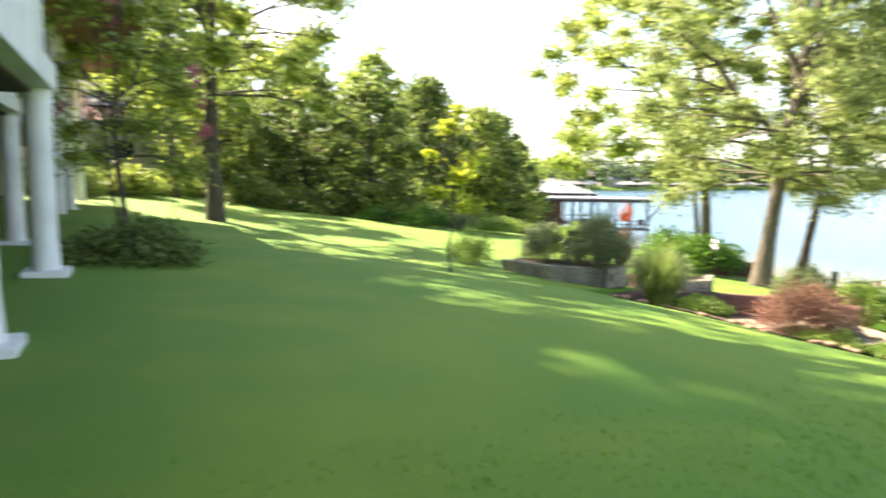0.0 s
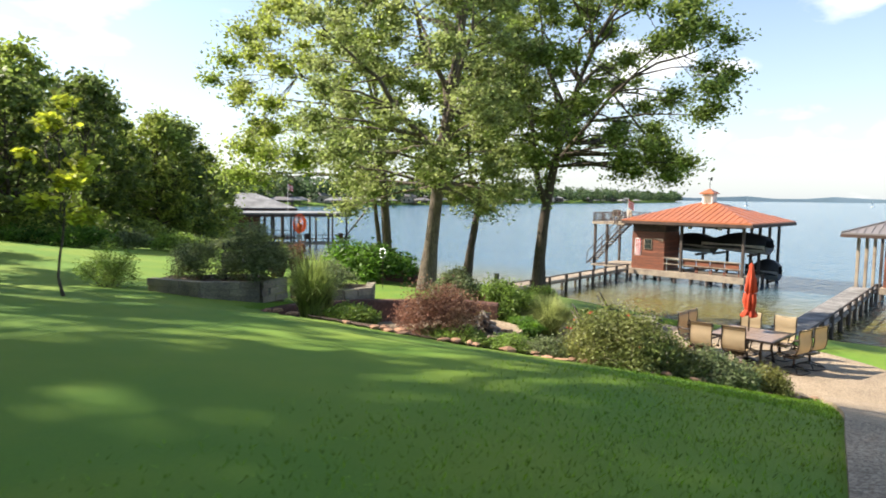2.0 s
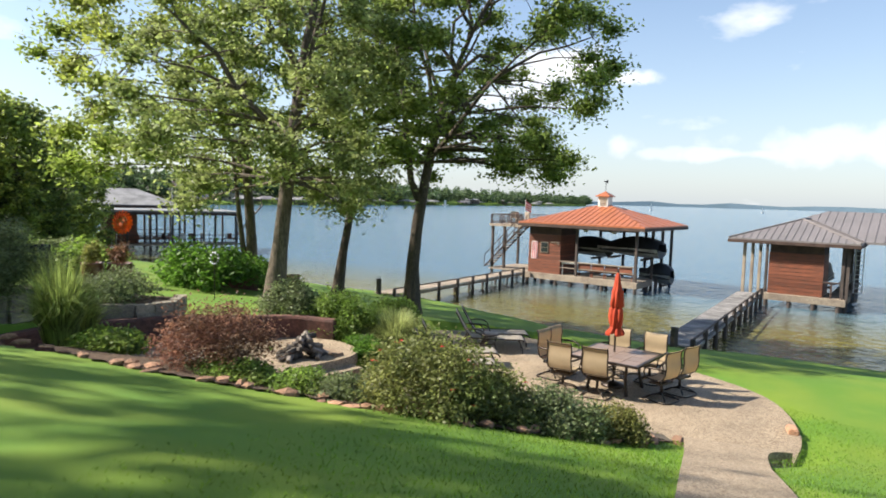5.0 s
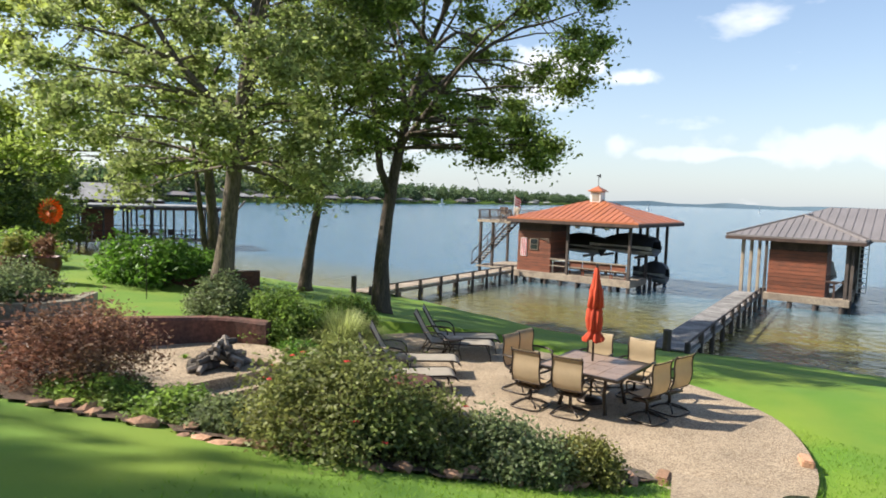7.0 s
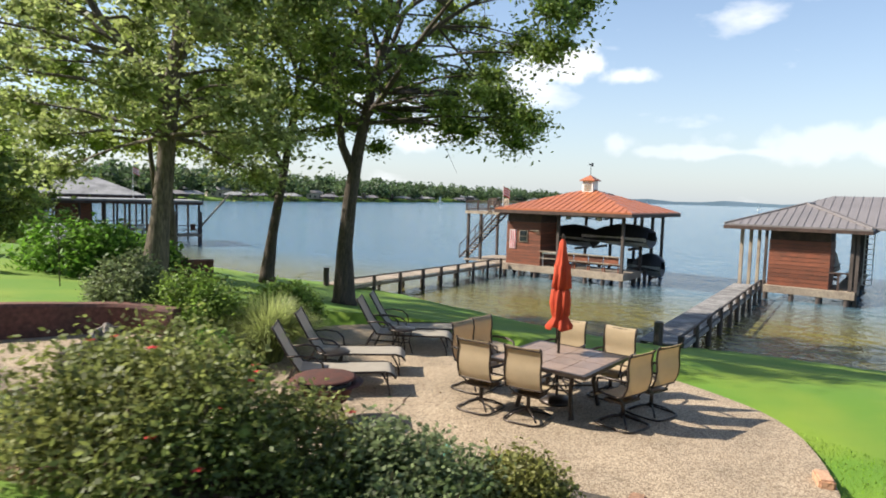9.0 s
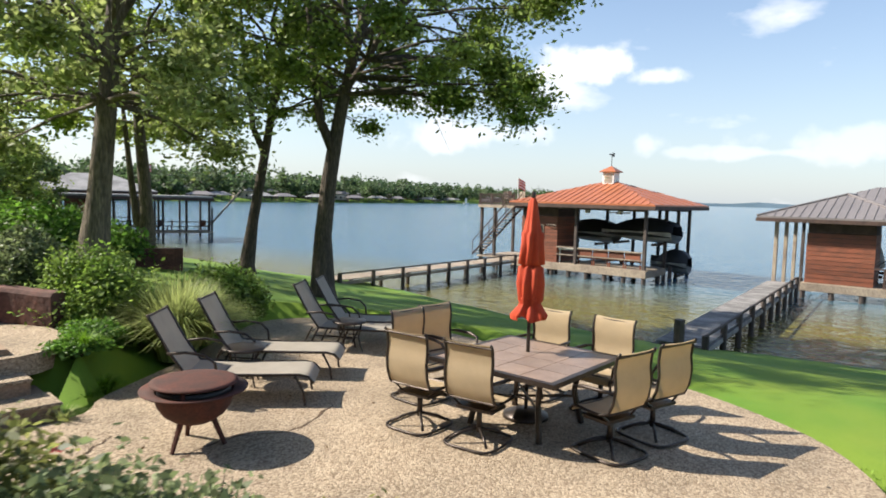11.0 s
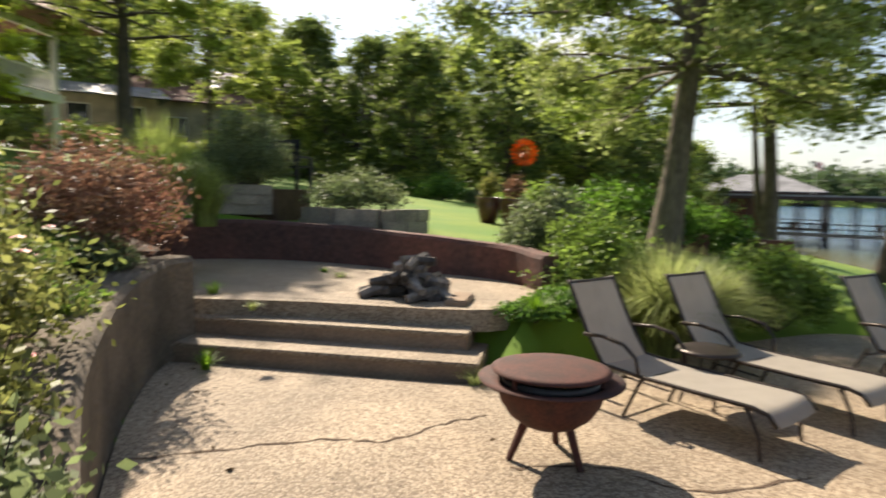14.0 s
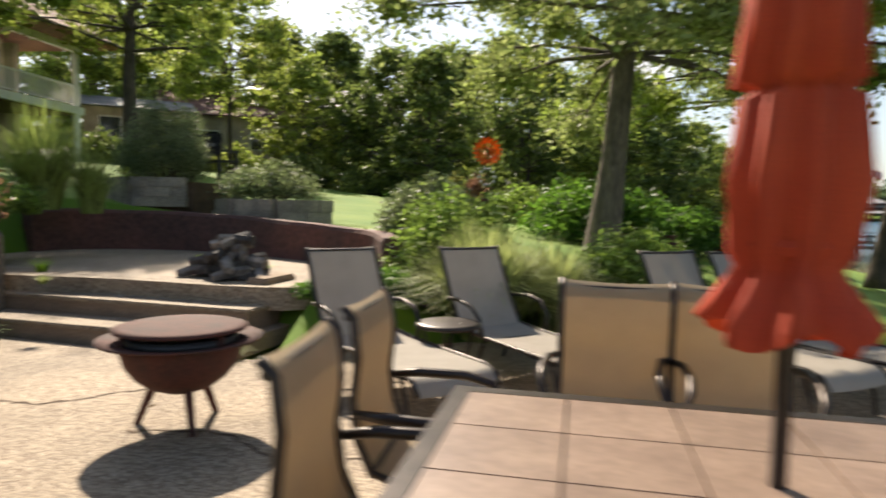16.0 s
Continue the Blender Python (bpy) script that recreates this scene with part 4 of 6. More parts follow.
    for k in range(3):
        box(bm, -0.08, c0 + 1.88 + 0.16 * k, -0.43, -0.072, c0 + 1.96 + 0.16 * k, 0.8)
    part("cloth_stripes", bm, M_FLAGRED, t)
    # sink bench, ceiling fan and lines under the roof
    part("sink_bench", boxes((0.1, c0 - 1.3, zd + 0.82, 0.6, c0 - 0.1, zd + 0.9), (0.12, c0 - 1.28, zd, 0.18, c0 - 1.22, zd + 0.82), (0.12, c0 - 0.2, zd, 0.18, c0 - 0.14, zd + 0.82)), M_WHITE, t)
    fan = part("fan_hub", lathe(bmesh.new(), [(0.001, ze - 0.35), (0.12, ze - 0.38), (0.12, ze - 0.5), (0.001, ze - 0.53)], 12, 3.0, 3.0), M_DARKWOOD, t)
    for k in range(4):
        a = k * math.pi / 2 + 0.3
        part("blade", tube(bmesh.new(), [(3 + 0.12 * math.cos(a), 3 + 0.12 * math.sin(a), ze - 0.44), (3 + 0.75 * math.cos(a), 3 + 0.75 * math.sin(a), ze - 0.42)], [0.03, 0.07], 4), M_DARKWOOD, fan)
    for x, y in ((1.2, 2.0), (1.6, 4.4)):
        part("lift_motor", boxes((x, y, ze - 0.5, x + 0.35, y + 0.2, ze - 0.2), bevel=0.02), M_WHITE, t)
    return t


bh = boathouse_red()


def covered_boat(x, y, z, rz, length, beam, label):
    t = thing("covered_boat", x, y, z, rz, label, "boat")
    bm = bmesh.new()
    n = 12
    prev = None
    for i in range(n + 1):
        f = i / n
        w = beam / 2 * min(1, 2.6 * (1 - f) + 0.05) * (0.85 + 0.15 * math.sin(f * 3.1))
        hull = -0.1 + 0.5 * f ** 3
        top = 0.75 + 0.55 * math.sin(min(1, f * 1.4) * math.pi) ** 0.7
        xx = length * (f - 0.5)
        ring = [bm.verts.new(p) for p in ((xx, -w, 0.12), (xx, -w * 0.75, 0.8 + (top - .75) * .8), (xx, 0, top), (xx, w * 0.75, 0.8 + (top - .75) * .8), (xx, w, 0.12))]
        if prev:
            for k in range(4):
                bm.faces.new((prev[k], ring[k], ring[k + 1], prev[k + 1]))
        prev = ring
    part("cover", bm, M_BLACK, t, "black canvas mooring cover", smooth=True)
    bm = bmesh.new()
    prev = None
    for i in range(n + 1):
        f = i / n
        w = beam / 2 * min(1, 2.6 * (1 - f) + 0.03)
        xx = length * (f - 0.5)
        ring = [bm.verts.new(p) for p in ((xx, -w, 0.44), (xx, -w * 0.75, 0.0), (xx, 0, -0.25 + 0.55 * f ** 3), (xx, w * 0.75, 0.0), (xx, w, 0.44))]
        if prev:
            for k in range(4):
                bm.faces.new((prev[k + 1], ring[k + 1], ring[k], prev[k]))
        prev = ring
    part("hull", bm, M_SAIL, t, smooth=True)
    for q in (-0.3, 0.2):
        part("cradle", boxes((length * q, -beam / 2, -0.42, length * q + 0.15, beam / 2, -0.27)), M_DARKWOOD, t)
    return t


covered_boat(*by_red(3.6, 1.9), 0.2, RR + 90, 5.0, 2.2, "motorboat on a lift under a black canvas cover")
covered_boat(*by_red(4.4, 6.0), -0.05, RR + 90, 4.6, 2.0, "smaller motorboat on a lift under a black cover")
covered_boat(*by_red(5.0, 0.3), -1.75, RR + 90, 2.5, 1.1, "low personal watercraft on a float under a black cover")
rope_flag("flag", *by_red(0.6, 9.05), 2.0, 1.9, "faded striped flag on a slim white pole on the sun deck")

# things on the sun deck and by the cabin
for i, (x, y, rz) in enumerate(((*by_red(1.2, 9.9), 20), (*by_red(2.2, 11.0), -30), (*by_red(3.2, 10.2), 100))):
    t = thing("deck_chair", x, y, 2.0, rz, "small wooden chair on the sun deck", "chair", "chairs on the sun deck")
    part("seat", boxes((-0.25, -0.25, 0.4, 0.25, 0.25, 0.45)), M_DOCK, t)
    part("backrest", boxes((-0.25, 0.22, 0.45, 0.25, 0.26, 0.95)), M_DOCK, t)
    for a in (-0.22, 0.18):
        for b in (-0.22, 0.18):
            part("leg", boxes((a, b, 0, a + 0.05, b + 0.05, 0.4)), M_DOCK, t)


# boathouse with the grey roof
GX, GY, GR = 45.0, 21.97, 21.3


def by_grey(x, y):
    c, s = math.cos(radians(GR)), math.sin(radians(GR))
    return GX + x * c - y * s, GY + x * s + y * c


def boathouse_grey():
    t = thing("boathouse", GX, GY, 0, GR, "cedar boathouse on pilings under a hipped grey metal roof", "boathouse")
    L, D, zd, ze, c0, c1 = 6.18, 12.0, -1.5, 1.73, 0.92, 3.86
    x0, x1, y0, rise = -0.74, D + 0.74, -0.95, 1.4
    roof = part("roof", hip_roof(bmesh.new(), x0, y0, x1, L, ze, rise, ridge=0.39), M_GREYROOF, t, "grey standing-seam metal hip roof")
    rear = part("rear_roof", hip_roof(bmesh.new(), 2.6, -9.0, x1 + 2.0, L + 0.02, ze + 0.003, 1.95, ridge=0.42), M_GREYROOF, t, "wider grey metal roof over the boat slips")
    seams(rear, 2.6, -9.0, x1 + 2.0, L + 0.02, ze + 0.003, 1.95, 30, 0.42)
    bm = bmesh.new()
    cx, cy, top = (x0 + x1) / 2, (y0 + L) / 2, ze + rise + 0.02
    xa, xb = cx - (x1 - x0) * 0.195, cx + (x1 - x0) * 0.195
    for k in range(1, 34):
        x = x0 + (x1 - x0) * k / 34
        f = 1.0 if xa <= x <= xb else ((x - x0) / (xa - x0) if x < xa else (x1 - x) / (x1 - xb))
        for ye in (y0, L):
            tube(bm, [(x, ye, ze + 0.16), (x, ye + (cy - ye) * f, ze + 0.16 + (top - ze - 0.16) * f)], 0.02, 4)
    for k in range(1, 18):
        y = y0 + (L - y0) * k / 18
        f = 1 - abs(y - cy) / (cy - y0)
        for xe, xr in ((x0, xa), (x1, xb)):
            tube(bm, [(xe, y, ze + 0.16), (xe + (xr - xe) * f, y, ze + 0.16 + (top - ze - 0.16) * f)], 0.02, 4)
    part("seams", bm, M_GREYROOF, roof)
    for y, q in ((y0, xa), (L, xa)):
        part("hip_cap", tube(bmesh.new(), [(x0, y, ze + 0.17), (q, cy, top + 0.01)], 0.06, 6), M_GREYROOF, roof)
    part("ridge_cap", tube(bmesh.new(), [(xa, cy, top + 0.01), (xb, cy, top + 0.01)], 0.07, 6), M_GREYROOF, roof)
    part("fascia", boxes((x0 - 0.04, y0 - 0.04, ze - 0.14, x0 + 0.02, L + 0.04, ze + 0.05), (x0 + 0.02, L - 0.02, ze - 0.14, x1, L + 0.04, ze + 0.05), (x0 + 0.02, y0 - 0.04, ze - 0.14, x1, y0 + 0.02, ze + 0.05)), M_DARKWOOD, t)
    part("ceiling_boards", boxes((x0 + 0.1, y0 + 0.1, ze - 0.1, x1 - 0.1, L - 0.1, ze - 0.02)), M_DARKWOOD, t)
    part("deck", boxes((-0.3, -0.3, zd - 0.12, 3.0, c1 + 0.15, zd)), M_DOCK, t)
    part("rim_joist", boxes((-0.36, -0.36, zd - 0.4, -0.3, c1 + 0.15, zd - 0.02), (-0.3, -0.36, zd - 0.4, 3.0, -0.3, zd - 0.02)), M_DOCK, t, "pale sun-bleached joist")
    part("side_walk", boxes((3.0, -0.3, zd - 0.12, D, 0.7, zd)), M_DOCK, t)
    board_wall(t, 0.0, c0, 2.6, c1, zd, ze - 0.65, 11, M_CEDAR)
    # wall band over the boards, in a darker colour than the cedar
    part("wall_upper", boxes((0.02, c0, ze - 0.64, 2.6, c1, ze - 0.1)), M_DARKWOOD, t)
    rail = part("rail", boxes((-0.05, -0.2, zd + 0.9, 0.05, c0, zd + 0.98)), M_DARKWOOD, t)
    part("rail_post", boxes((-0.04, 0.4, zd, 0.04, 0.5, zd + 0.9)), M_DARKWOOD, rail)
    posts(t, [(0, -0.1), (0.05, -0.35), (2.2, -0.1), (2.9, -0.1), (6, -0.1), (9, -0.1), (D, -0.1), (D, L - 0.7), (8.5, L - 0.7), (3.2, -4.4), (3.2, -8.4), (9, -8.4), (14, -4.4), (14, -8.4), (14, 5.0)], -3.4, ze)
    posts(t, [(0.1, 5.35), (2.6, 5.35), (5.2, 5.35)], -4, ze, material=M_DOCK)
    pilings(t, [(-0.2, 1.3 * k) for k in range(4)] + [(2.7, 1.5 * k) for k in range(4)] + [(6, 0.3), (9, 0.3), (D, 0.3)])
    lad = part("ladder", tube(tube(bmesh.new(), [(4.3, -0.4, zd), (4.3, -0.4, ze)], 0.03, 5), [(4.3, -0.85, zd), (4.3, -0.85, ze)], 0.03, 5), M_WHITE, t, "white metal ladder")
    for k in range(10):
        part("rung", tube(bmesh.new(), [(4.3, -0.4, zd + 0.3 * k), (4.3, -0.85, zd + 0.3 * k)], 0.02, 5), M_WHITE, lad)
    return t


boathouse_grey()
covered_boat(*by_grey(6.4, 1.9), -1.0, GR, 5.6, 2.0, "low dark motorboat under cover beside the boathouse walkway")


def gangway(pts, width, material, rail, label, rail_side=1):
    t = thing("gangway", pts[0][0], pts[0][1], 0, 0, label, "jetty")
    o = Vector((pts[0][0], pts[0][1], 0))
    P = [Vector(p) - o for p in pts]
    for a, b in zip(P, P[1:]):
        d = b - a
        n = Vector((-d.y, d.x, 0)).normalized() * width / 2
        up = Vector((0, 0, 1))
        L = d.length
        k = int(L / 0.22)
        for i in range(k):
            s, e = a + d * (i / k), a + d * ((i + 0.93) / k)
            bm = bmesh.new()
            vs = [bm.verts.new(p) for p in (s - n, s + n, e + n, e - n, s - n - up * 0.04, s + n - up * 0.04, e + n - up * 0.04, e - n - up * 0.04)]
            for f in ((3, 2, 1, 0), (4, 5, 6, 7), (0, 1, 5, 4), (1, 2, 6, 5), (2, 3, 7, 6), (3, 0, 4, 7)):
                bm.faces.new([vs[j] for j in f])
            part("plank", bm, material, t)
        for s in (-1, 1):
            bm = bmesh.new()
            q = n * s * 0.97
            tube(bm, [a + q - up * 0.16, b + q - up * 0.16], 0.1, 4)
            part("stringer", bm, material, t)
        m = max(2, int(L / 1.9))
        for i in range(m + 1):
            c = a + d * (i / m)
            for s in (-1, 1):
                q = n * s * 1.05
                bm = bmesh.new()
                ztop = c.z + (rail if s == rail_side else -0.1)
                tube(bm, [(c.x + q.x, c.y + q.y, -4.2), (c.x + q.x, c.y + q.y, ztop)], 0.1, 7)
                part("piling", bm, M_PILE, t)
        if rail:
            q = n * rail_side * 1.05
            part("rail", tube(bmesh.new(), [a + q + up * rail * 0.95, b + q + up * rail * 0.95], 0.045, 4), M_PILE, t)
    return t


gangway([(20.3, 32.9, -1.3), (26.5, 36.2, -1.42), (35.1, 40.3, -1.46)], 1.3, M_DOCK, 0.3, "pale plank jetty on dark pilings leading to the red-roofed boathouse", -1)
gangway([(25.3, 18.2, -1.5), (33.4, 21.9, -1.48), (42.3, 26.0, -1.48)], 1.3, M_DOCKGREY, 0.3, "weathered grey plank jetty leading to the grey-roofed boathouse", -1)
for x, y, h in ((19.8, 32.5, -0.05), (24.9, 17.9, -0.35)):
    t = tagged(mesh_ob("mooring_post", tube(bmesh.new(), [(x, y, -3), (x, y, h - 0.4)], [0.15, 0.14], 8), M_PILE), "short dark timber post at the foot of a jetty", "post")


def open_dock(x, y, rz, w, d, ze, rise, material, label, n=5, flat=False):
    t = thing("boat_dock", x, y, 0, rz, label, "boathouse")
    bm = bmesh.new()
    if flat:
        box(bm, -w / 2, -d / 2, ze, w / 2, d / 2, ze + 0.22)
    else:
        hip_roof(bm, -w / 2, -d / 2, w / 2, d / 2, ze, rise, 0.3)
    part("roof", bm, material, t)
    part("fascia", boxes((-w / 2 - 0.05, -d / 2 - 0.05, ze - 0.2, w / 2 + 0.05, -d / 2, ze + 0.06)), M_DARKWOOD, t)
    part("deck", boxes((-w / 2, -d / 2, -1.5, w / 2, -d / 2 + 2.2, -1.32), (-w / 2, -d / 2, -1.5, -w / 2 + 1.5, d / 2, -1.32)), M_DOCK, t)
    for i in range(n + 1):
        for j in (0, 1):
            part("post", tube(bmesh.new(), [(-w / 2 + 0.3 + (w - 0.6) * i / n, (j - 0.5) * (d - 0.6), -4), (-w / 2 + 0.3 + (w - 0.6) * i / n, (j - 0.5) * (d - 0.6), ze)], 0.11, 6), M_PILE, t)
    part("railing", boxes((-w / 2, -d / 2 - 0.04, -0.5, w / 2, -d / 2 + 0.02, -0.42), (-w / 2, -d / 2 - 0.04, -0.9, w / 2, -d / 2 + 0.02, -0.84)), M_DARKWOOD, t)
    part("shed", boxes((-w / 2 + 0.5, -d / 2 + 1, -1.3, -w / 2 + 3.2, d / 2 - 1, ze - 0.1)), M_CEDAR, t, "rust-brown boarded storeroom")
    return t


open_dock(15.9, 73.5, -3, 12.6, 8, 1.7, 0.3, M_PALEROOF, "neighbouring boat dock with a low flat pale roof and dark posts", 6, True)
open_dock(12.3, 84.5, -3, 12.5, 10, 2.1, 1.9, M_PALEROOF, "neighbouring boathouse with a pale hipped roof", 5)
open_dock(1.5, 74, 5, 8, 7, 1.8, 0.9, M_PALEROOF, "neighbouring covered dock with a pale low roof among trees", 4)
t = thing("boat_hoist", 22.6, 71.5, 0, 0, "slanting grey metal boat hoist arm beyond the flat roofed dock", "hoist")
part("arm", tube(bmesh.new(), [(-0.6, 0, -1.0), (2.6, 0.6, 2.6)], 0.1, 6), M_DOCK, t)
part("mast", tube(bmesh.new(), [(-0.3, 0, -4.0), (-0.3, 0, 0.8)], 0.1, 6), M_PILE, t)
t = rope_flag("flag", 16.9, 77.5, 1.8, 3.4, "small pale flag on a thin pole over the docks")

# houses and docks along the far shore
rng_far = np.random.default_rng(5)
fl = smooth_line([tuple(p) for p in far[2:7]], 7)
for i, (x, y) in enumerate(fl):
    dd = Vector((x, y, 0)).normalized()
    k = math.hypot(x, y) / 350
    for j in range(2):
        px, py = x + dd.y * rng_far.uniform(-12, 12) * k - dd.x * 4 * (1 - j) + dd.x * 26 * j, y - dd.x * rng_far.uniform(-12, 12) * k - dd.y * 4 * (1 - j) + dd.y * 26 * j
        t = thing("lake_house" if j else "lake_dock", px, py, WATER + 1.6 * j, math.degrees(-math.atan2(x, y)) + rng_far.uniform(-25, 25), "distant lakeside house with a pale roof among trees" if j else "distant roofed dock on the far bank", "house" if j else "dock", "buildings on the far shore")
        w, d, h = rng_far.uniform(8, 14), rng_far.uniform(6, 9), 3.2 + 0.8 * j
        if j:
            part("wall", boxes((-w / 2, -d / 2, 0, w / 2, d / 2, h)), M_CREAM if i % 2 else M_DECKDARK, t)
            for q in range(3):
                part("window", boxes((-w / 3 + q * w / 3.4, -d / 2 - 0.08, 1.0, -w / 3 + q * w / 3.4 + 1.2, -d / 2 - 0.01, 2.3)), M_GLASSDARK, t)
        else:
            for q in range(4):
                part("post", boxes((-w / 2 + 0.2 + (w - 0.6) * q / 3, -d / 2, -1.5, -w / 2 + 0.5 + (w - 0.6) * q / 3, -d / 2 + 0.3, h)), M_PILE, t)
            part("deck", boxes((-w / 2, -d / 2, 0.9, w / 2, d / 2, 1.1)), M_DARKWOOD, t)
        bm = bmesh.new()
        hip_roof(bm, -w / 2 - 0.6, -d / 2 - 0.6, w / 2 + 0.6, d / 2 + 0.6, h, 1.8, 0.4)
        part("roof", bm, M_PALEROOF if (i + j) % 3 else M_GREYROOF, t)

rc = np.random.default_rng(21)
for i in range(12):
    x, y = 10.5 + i * 1.0 + rc.uniform(-0.3, 0.3), 70.2 + rc.uniform(-0.2, 1.2)
    t = thing("dock_chair", x, y, -1.32, rc.uniform(0, 360), "plain chair on the neighbouring dock", "chair", "chairs on the neighbouring dock")
    m = (M_WHITE, M_DARKWOOD, M_CEDAR)[i % 3]
    part("seat", boxes((-0.25, -0.25, 0.38, 0.25, 0.25, 0.44)), m, t)
    part("backrest", boxes((-0.25, 0.2, 0.44, 0.25, 0.25, 0.95)), m, t)
    for a in (-0.22, 0.17):
        for b in (-0.22, 0.17):
            part("leg", boxes((a, b, 0, a + 0.05, b + 0.05, 0.38)), m, t)
for i, (x, y, h) in enumerate(((*by_grey(5.6, 0.2), 0.9), (*by_grey(7.4, 0.2), 0.9))):
    t = thing("deck_chair", x, y, -1.4, 200, "dark slatted chair on the boathouse walkway", "chair")
    part("seat", boxes((-0.3, -0.3, 0.38, 0.3, 0.3, 0.44)), M_BLACK, t)
    part("backrest", boxes((-0.3, 0.26, 0.44, 0.3, 0.31, 1.0)), M_BLACK, t)
    for a in (-0.27, 0.21):
        for b in (-0.27, 0.21):
            part("leg", boxes((a, b, 0, a + 0.06, b + 0.06, 0.38)), M_BLACK, t)
# a fountain jet marker and far sails
for x, y, h in ((330, 520, 5), (560, 470, 7), (700, 430, 6)):
    t = thing("sailing_boat", x, y, WATER, 20, "tiny white sailing boat far out on the lake", "boat")
    part("hull", boxes((-4, -1, -0.2, 4, 1, 0.8), bevel=0.2), M_WHITE, t)
    bm = bmesh.new()
    prism(bm, [(-1.5, 0), (1.5, 0), (0.2, 0.3)], 0.8, h)
    part("sail", bm, M_WHITE, t)

# the white-railed house behind the lawn; local x along its front, y into the house
def main_house():
    hx, hy = -3.0, 4.85
    rz = math.degrees(math.atan2(0.9, -0.44))
    t = thing("house", hx, hy, 2.72, rz, "two-storey cream house with a white-railed upper porch and round white posts", "house")
    # local +x runs away along the porch edge; local +y is to the left of that, towards the rooms
    L0, L1, z1 = -9.0, 24.0, 2.35
    part("deck_slab", boxes((L0, -0.15, z1, 4.2, 7.0, z1 + 0.32), (4.2, 0.75, z1, L1, 7.0, z1 + 0.32)), M_WHITE, t)
    # shade under the porch is put into the dark soffit and lower wall colours
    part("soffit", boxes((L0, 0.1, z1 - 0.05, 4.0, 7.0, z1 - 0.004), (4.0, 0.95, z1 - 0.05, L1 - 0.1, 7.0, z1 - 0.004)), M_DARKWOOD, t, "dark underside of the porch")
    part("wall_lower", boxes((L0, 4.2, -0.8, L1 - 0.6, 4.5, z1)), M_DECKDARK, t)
    part("wall_upper", boxes((L0, 3.4, z1 + 0.32, L1 - 1.5, 3.7, z1 + 3.0)), M_CREAM, t)
    part("porch_floor", boxes((L0, 0.35, -0.6, L1, 7.0, -0.05)), M_STEP, t)
    for k in range(7):
        x = -5.0 + 3.8 * k
        w = part("window", boxes((x, 4.12, 0.3, x + 1.7, 4.2, 1.95)), M_WHITE, t, "white-framed window")
        part("pane", boxes((x + 0.08, 4.09, 0.38, x + 0.8, 4.125, 1.87), (x + 0.9, 4.09, 0.38, x + 1.62, 4.125, 1.87)), M_GLASSDARK, w)
        w = part("window", boxes((x, 3.32, z1 + 0.6, x + 1.7, 3.4, z1 + 2.5)), M_WHITE, t, "white-framed glass door")
        part("pane", boxes((x + 0.08, 3.29, z1 + 0.7, x + 0.8, 3.325, z1 + 2.42), (x + 0.9, 3.29, z1 + 0.7, x + 1.62, 3.325, z1 + 2.42)), M_GLASSDARK, w)
    for s in (-4.0, 0.0, 3.95, 8.1, 12.25, 15.6, 19.0, 23.7):
        dy = 0.0 if s < 5 else 0.9
        p = part("post", lathe(bmesh.new(), [(0.17, 0.12), (0.15, 0.5), (0.15, 1.9), (0.17, z1)], 16, s, 0.05 + dy), M_WHITE, t, "round white post", smooth=True)
        part("plinth", boxes((s - 0.26, -0.21 + dy, -0.45, s + 0.26, 0.31 + dy, 0.12), bevel=0.015), M_WHITE, p)
        part("upper_post", boxes((s - 0.1, -0.05 + dy, z1 + 0.32, s + 0.1, 0.15 + dy, z1 + 2.75), bevel=0.01), M_WHITE, t)
        if s < 23:
            bm = bmesh.new()
            for sg in (-1, 1):
                tube(bm, [(s + sg * 0.08, 0.05 + dy, z1 + 1.9), (s + sg * 0.35, 0.05 + dy, z1 + 2.4), (s + sg * 0.9, 0.05 + dy, z1 + 2.72)], 0.06, 4)
            part("bracket", bm, M_WHITE, t)
    rail = part("railing", boxes((4.3, 0.92, z1 + 1.2, L1, 1.0, z1 + 1.27), (4.3, 0.93, z1 + 0.42, L1, 0.99, z1 + 0.48)), M_WHITE, t)
    k = 0
    base = boxes((-0.018, 0.945, z1 + 0.48, 0.018, 0.98, z1 + 1.2))
    bal = part("baluster", base, M_WHITE, rail)
    bal.location.x = 4.265
    x = 4.4
    while x < L1:
        o = bal.copy()
        scene.collection.objects.link(o)
        o.location.x = x
        x += 0.135
    part("panel_wall", boxes((L0, 0.0, z1 + 0.32, 4.2, 0.12, z1 + 2.7), (4.08, 0.12, z1 + 0.32, 4.2, 1.6, z1 + 2.7)), M_WHITE, t, "white-painted upper wall")
    part("beam", boxes((L0, -0.05, z1 + 2.7, 4.2, 0.15, z1 + 3.0), (4.2, 0.85, z1 + 2.7, L1, 1.05, z1 + 3.0)), M_WHITE, t)
    roof = part("roof", gable_prism(bmesh.new(), L0 - 0.5, -0.9, L1 + 0.7, 9.0, z1 + 3.0, 2.6), M_SHINGLE, t, "brown shingle roof")
    g = part("gable", gable_prism(bmesh.new(), 10.2, -1.3, 17.2, 4.5, z1 + 3.05, 3.2, "y"), M_SHINGLE, t)
    bm = bmesh.new()
    for sg in (-1, 1):
        tube(bm, [(13.7 + sg * 3.4, -1.34, z1 + 3.1), (13.7, -1.34, z1 + 6.2)], 0.14, 4)
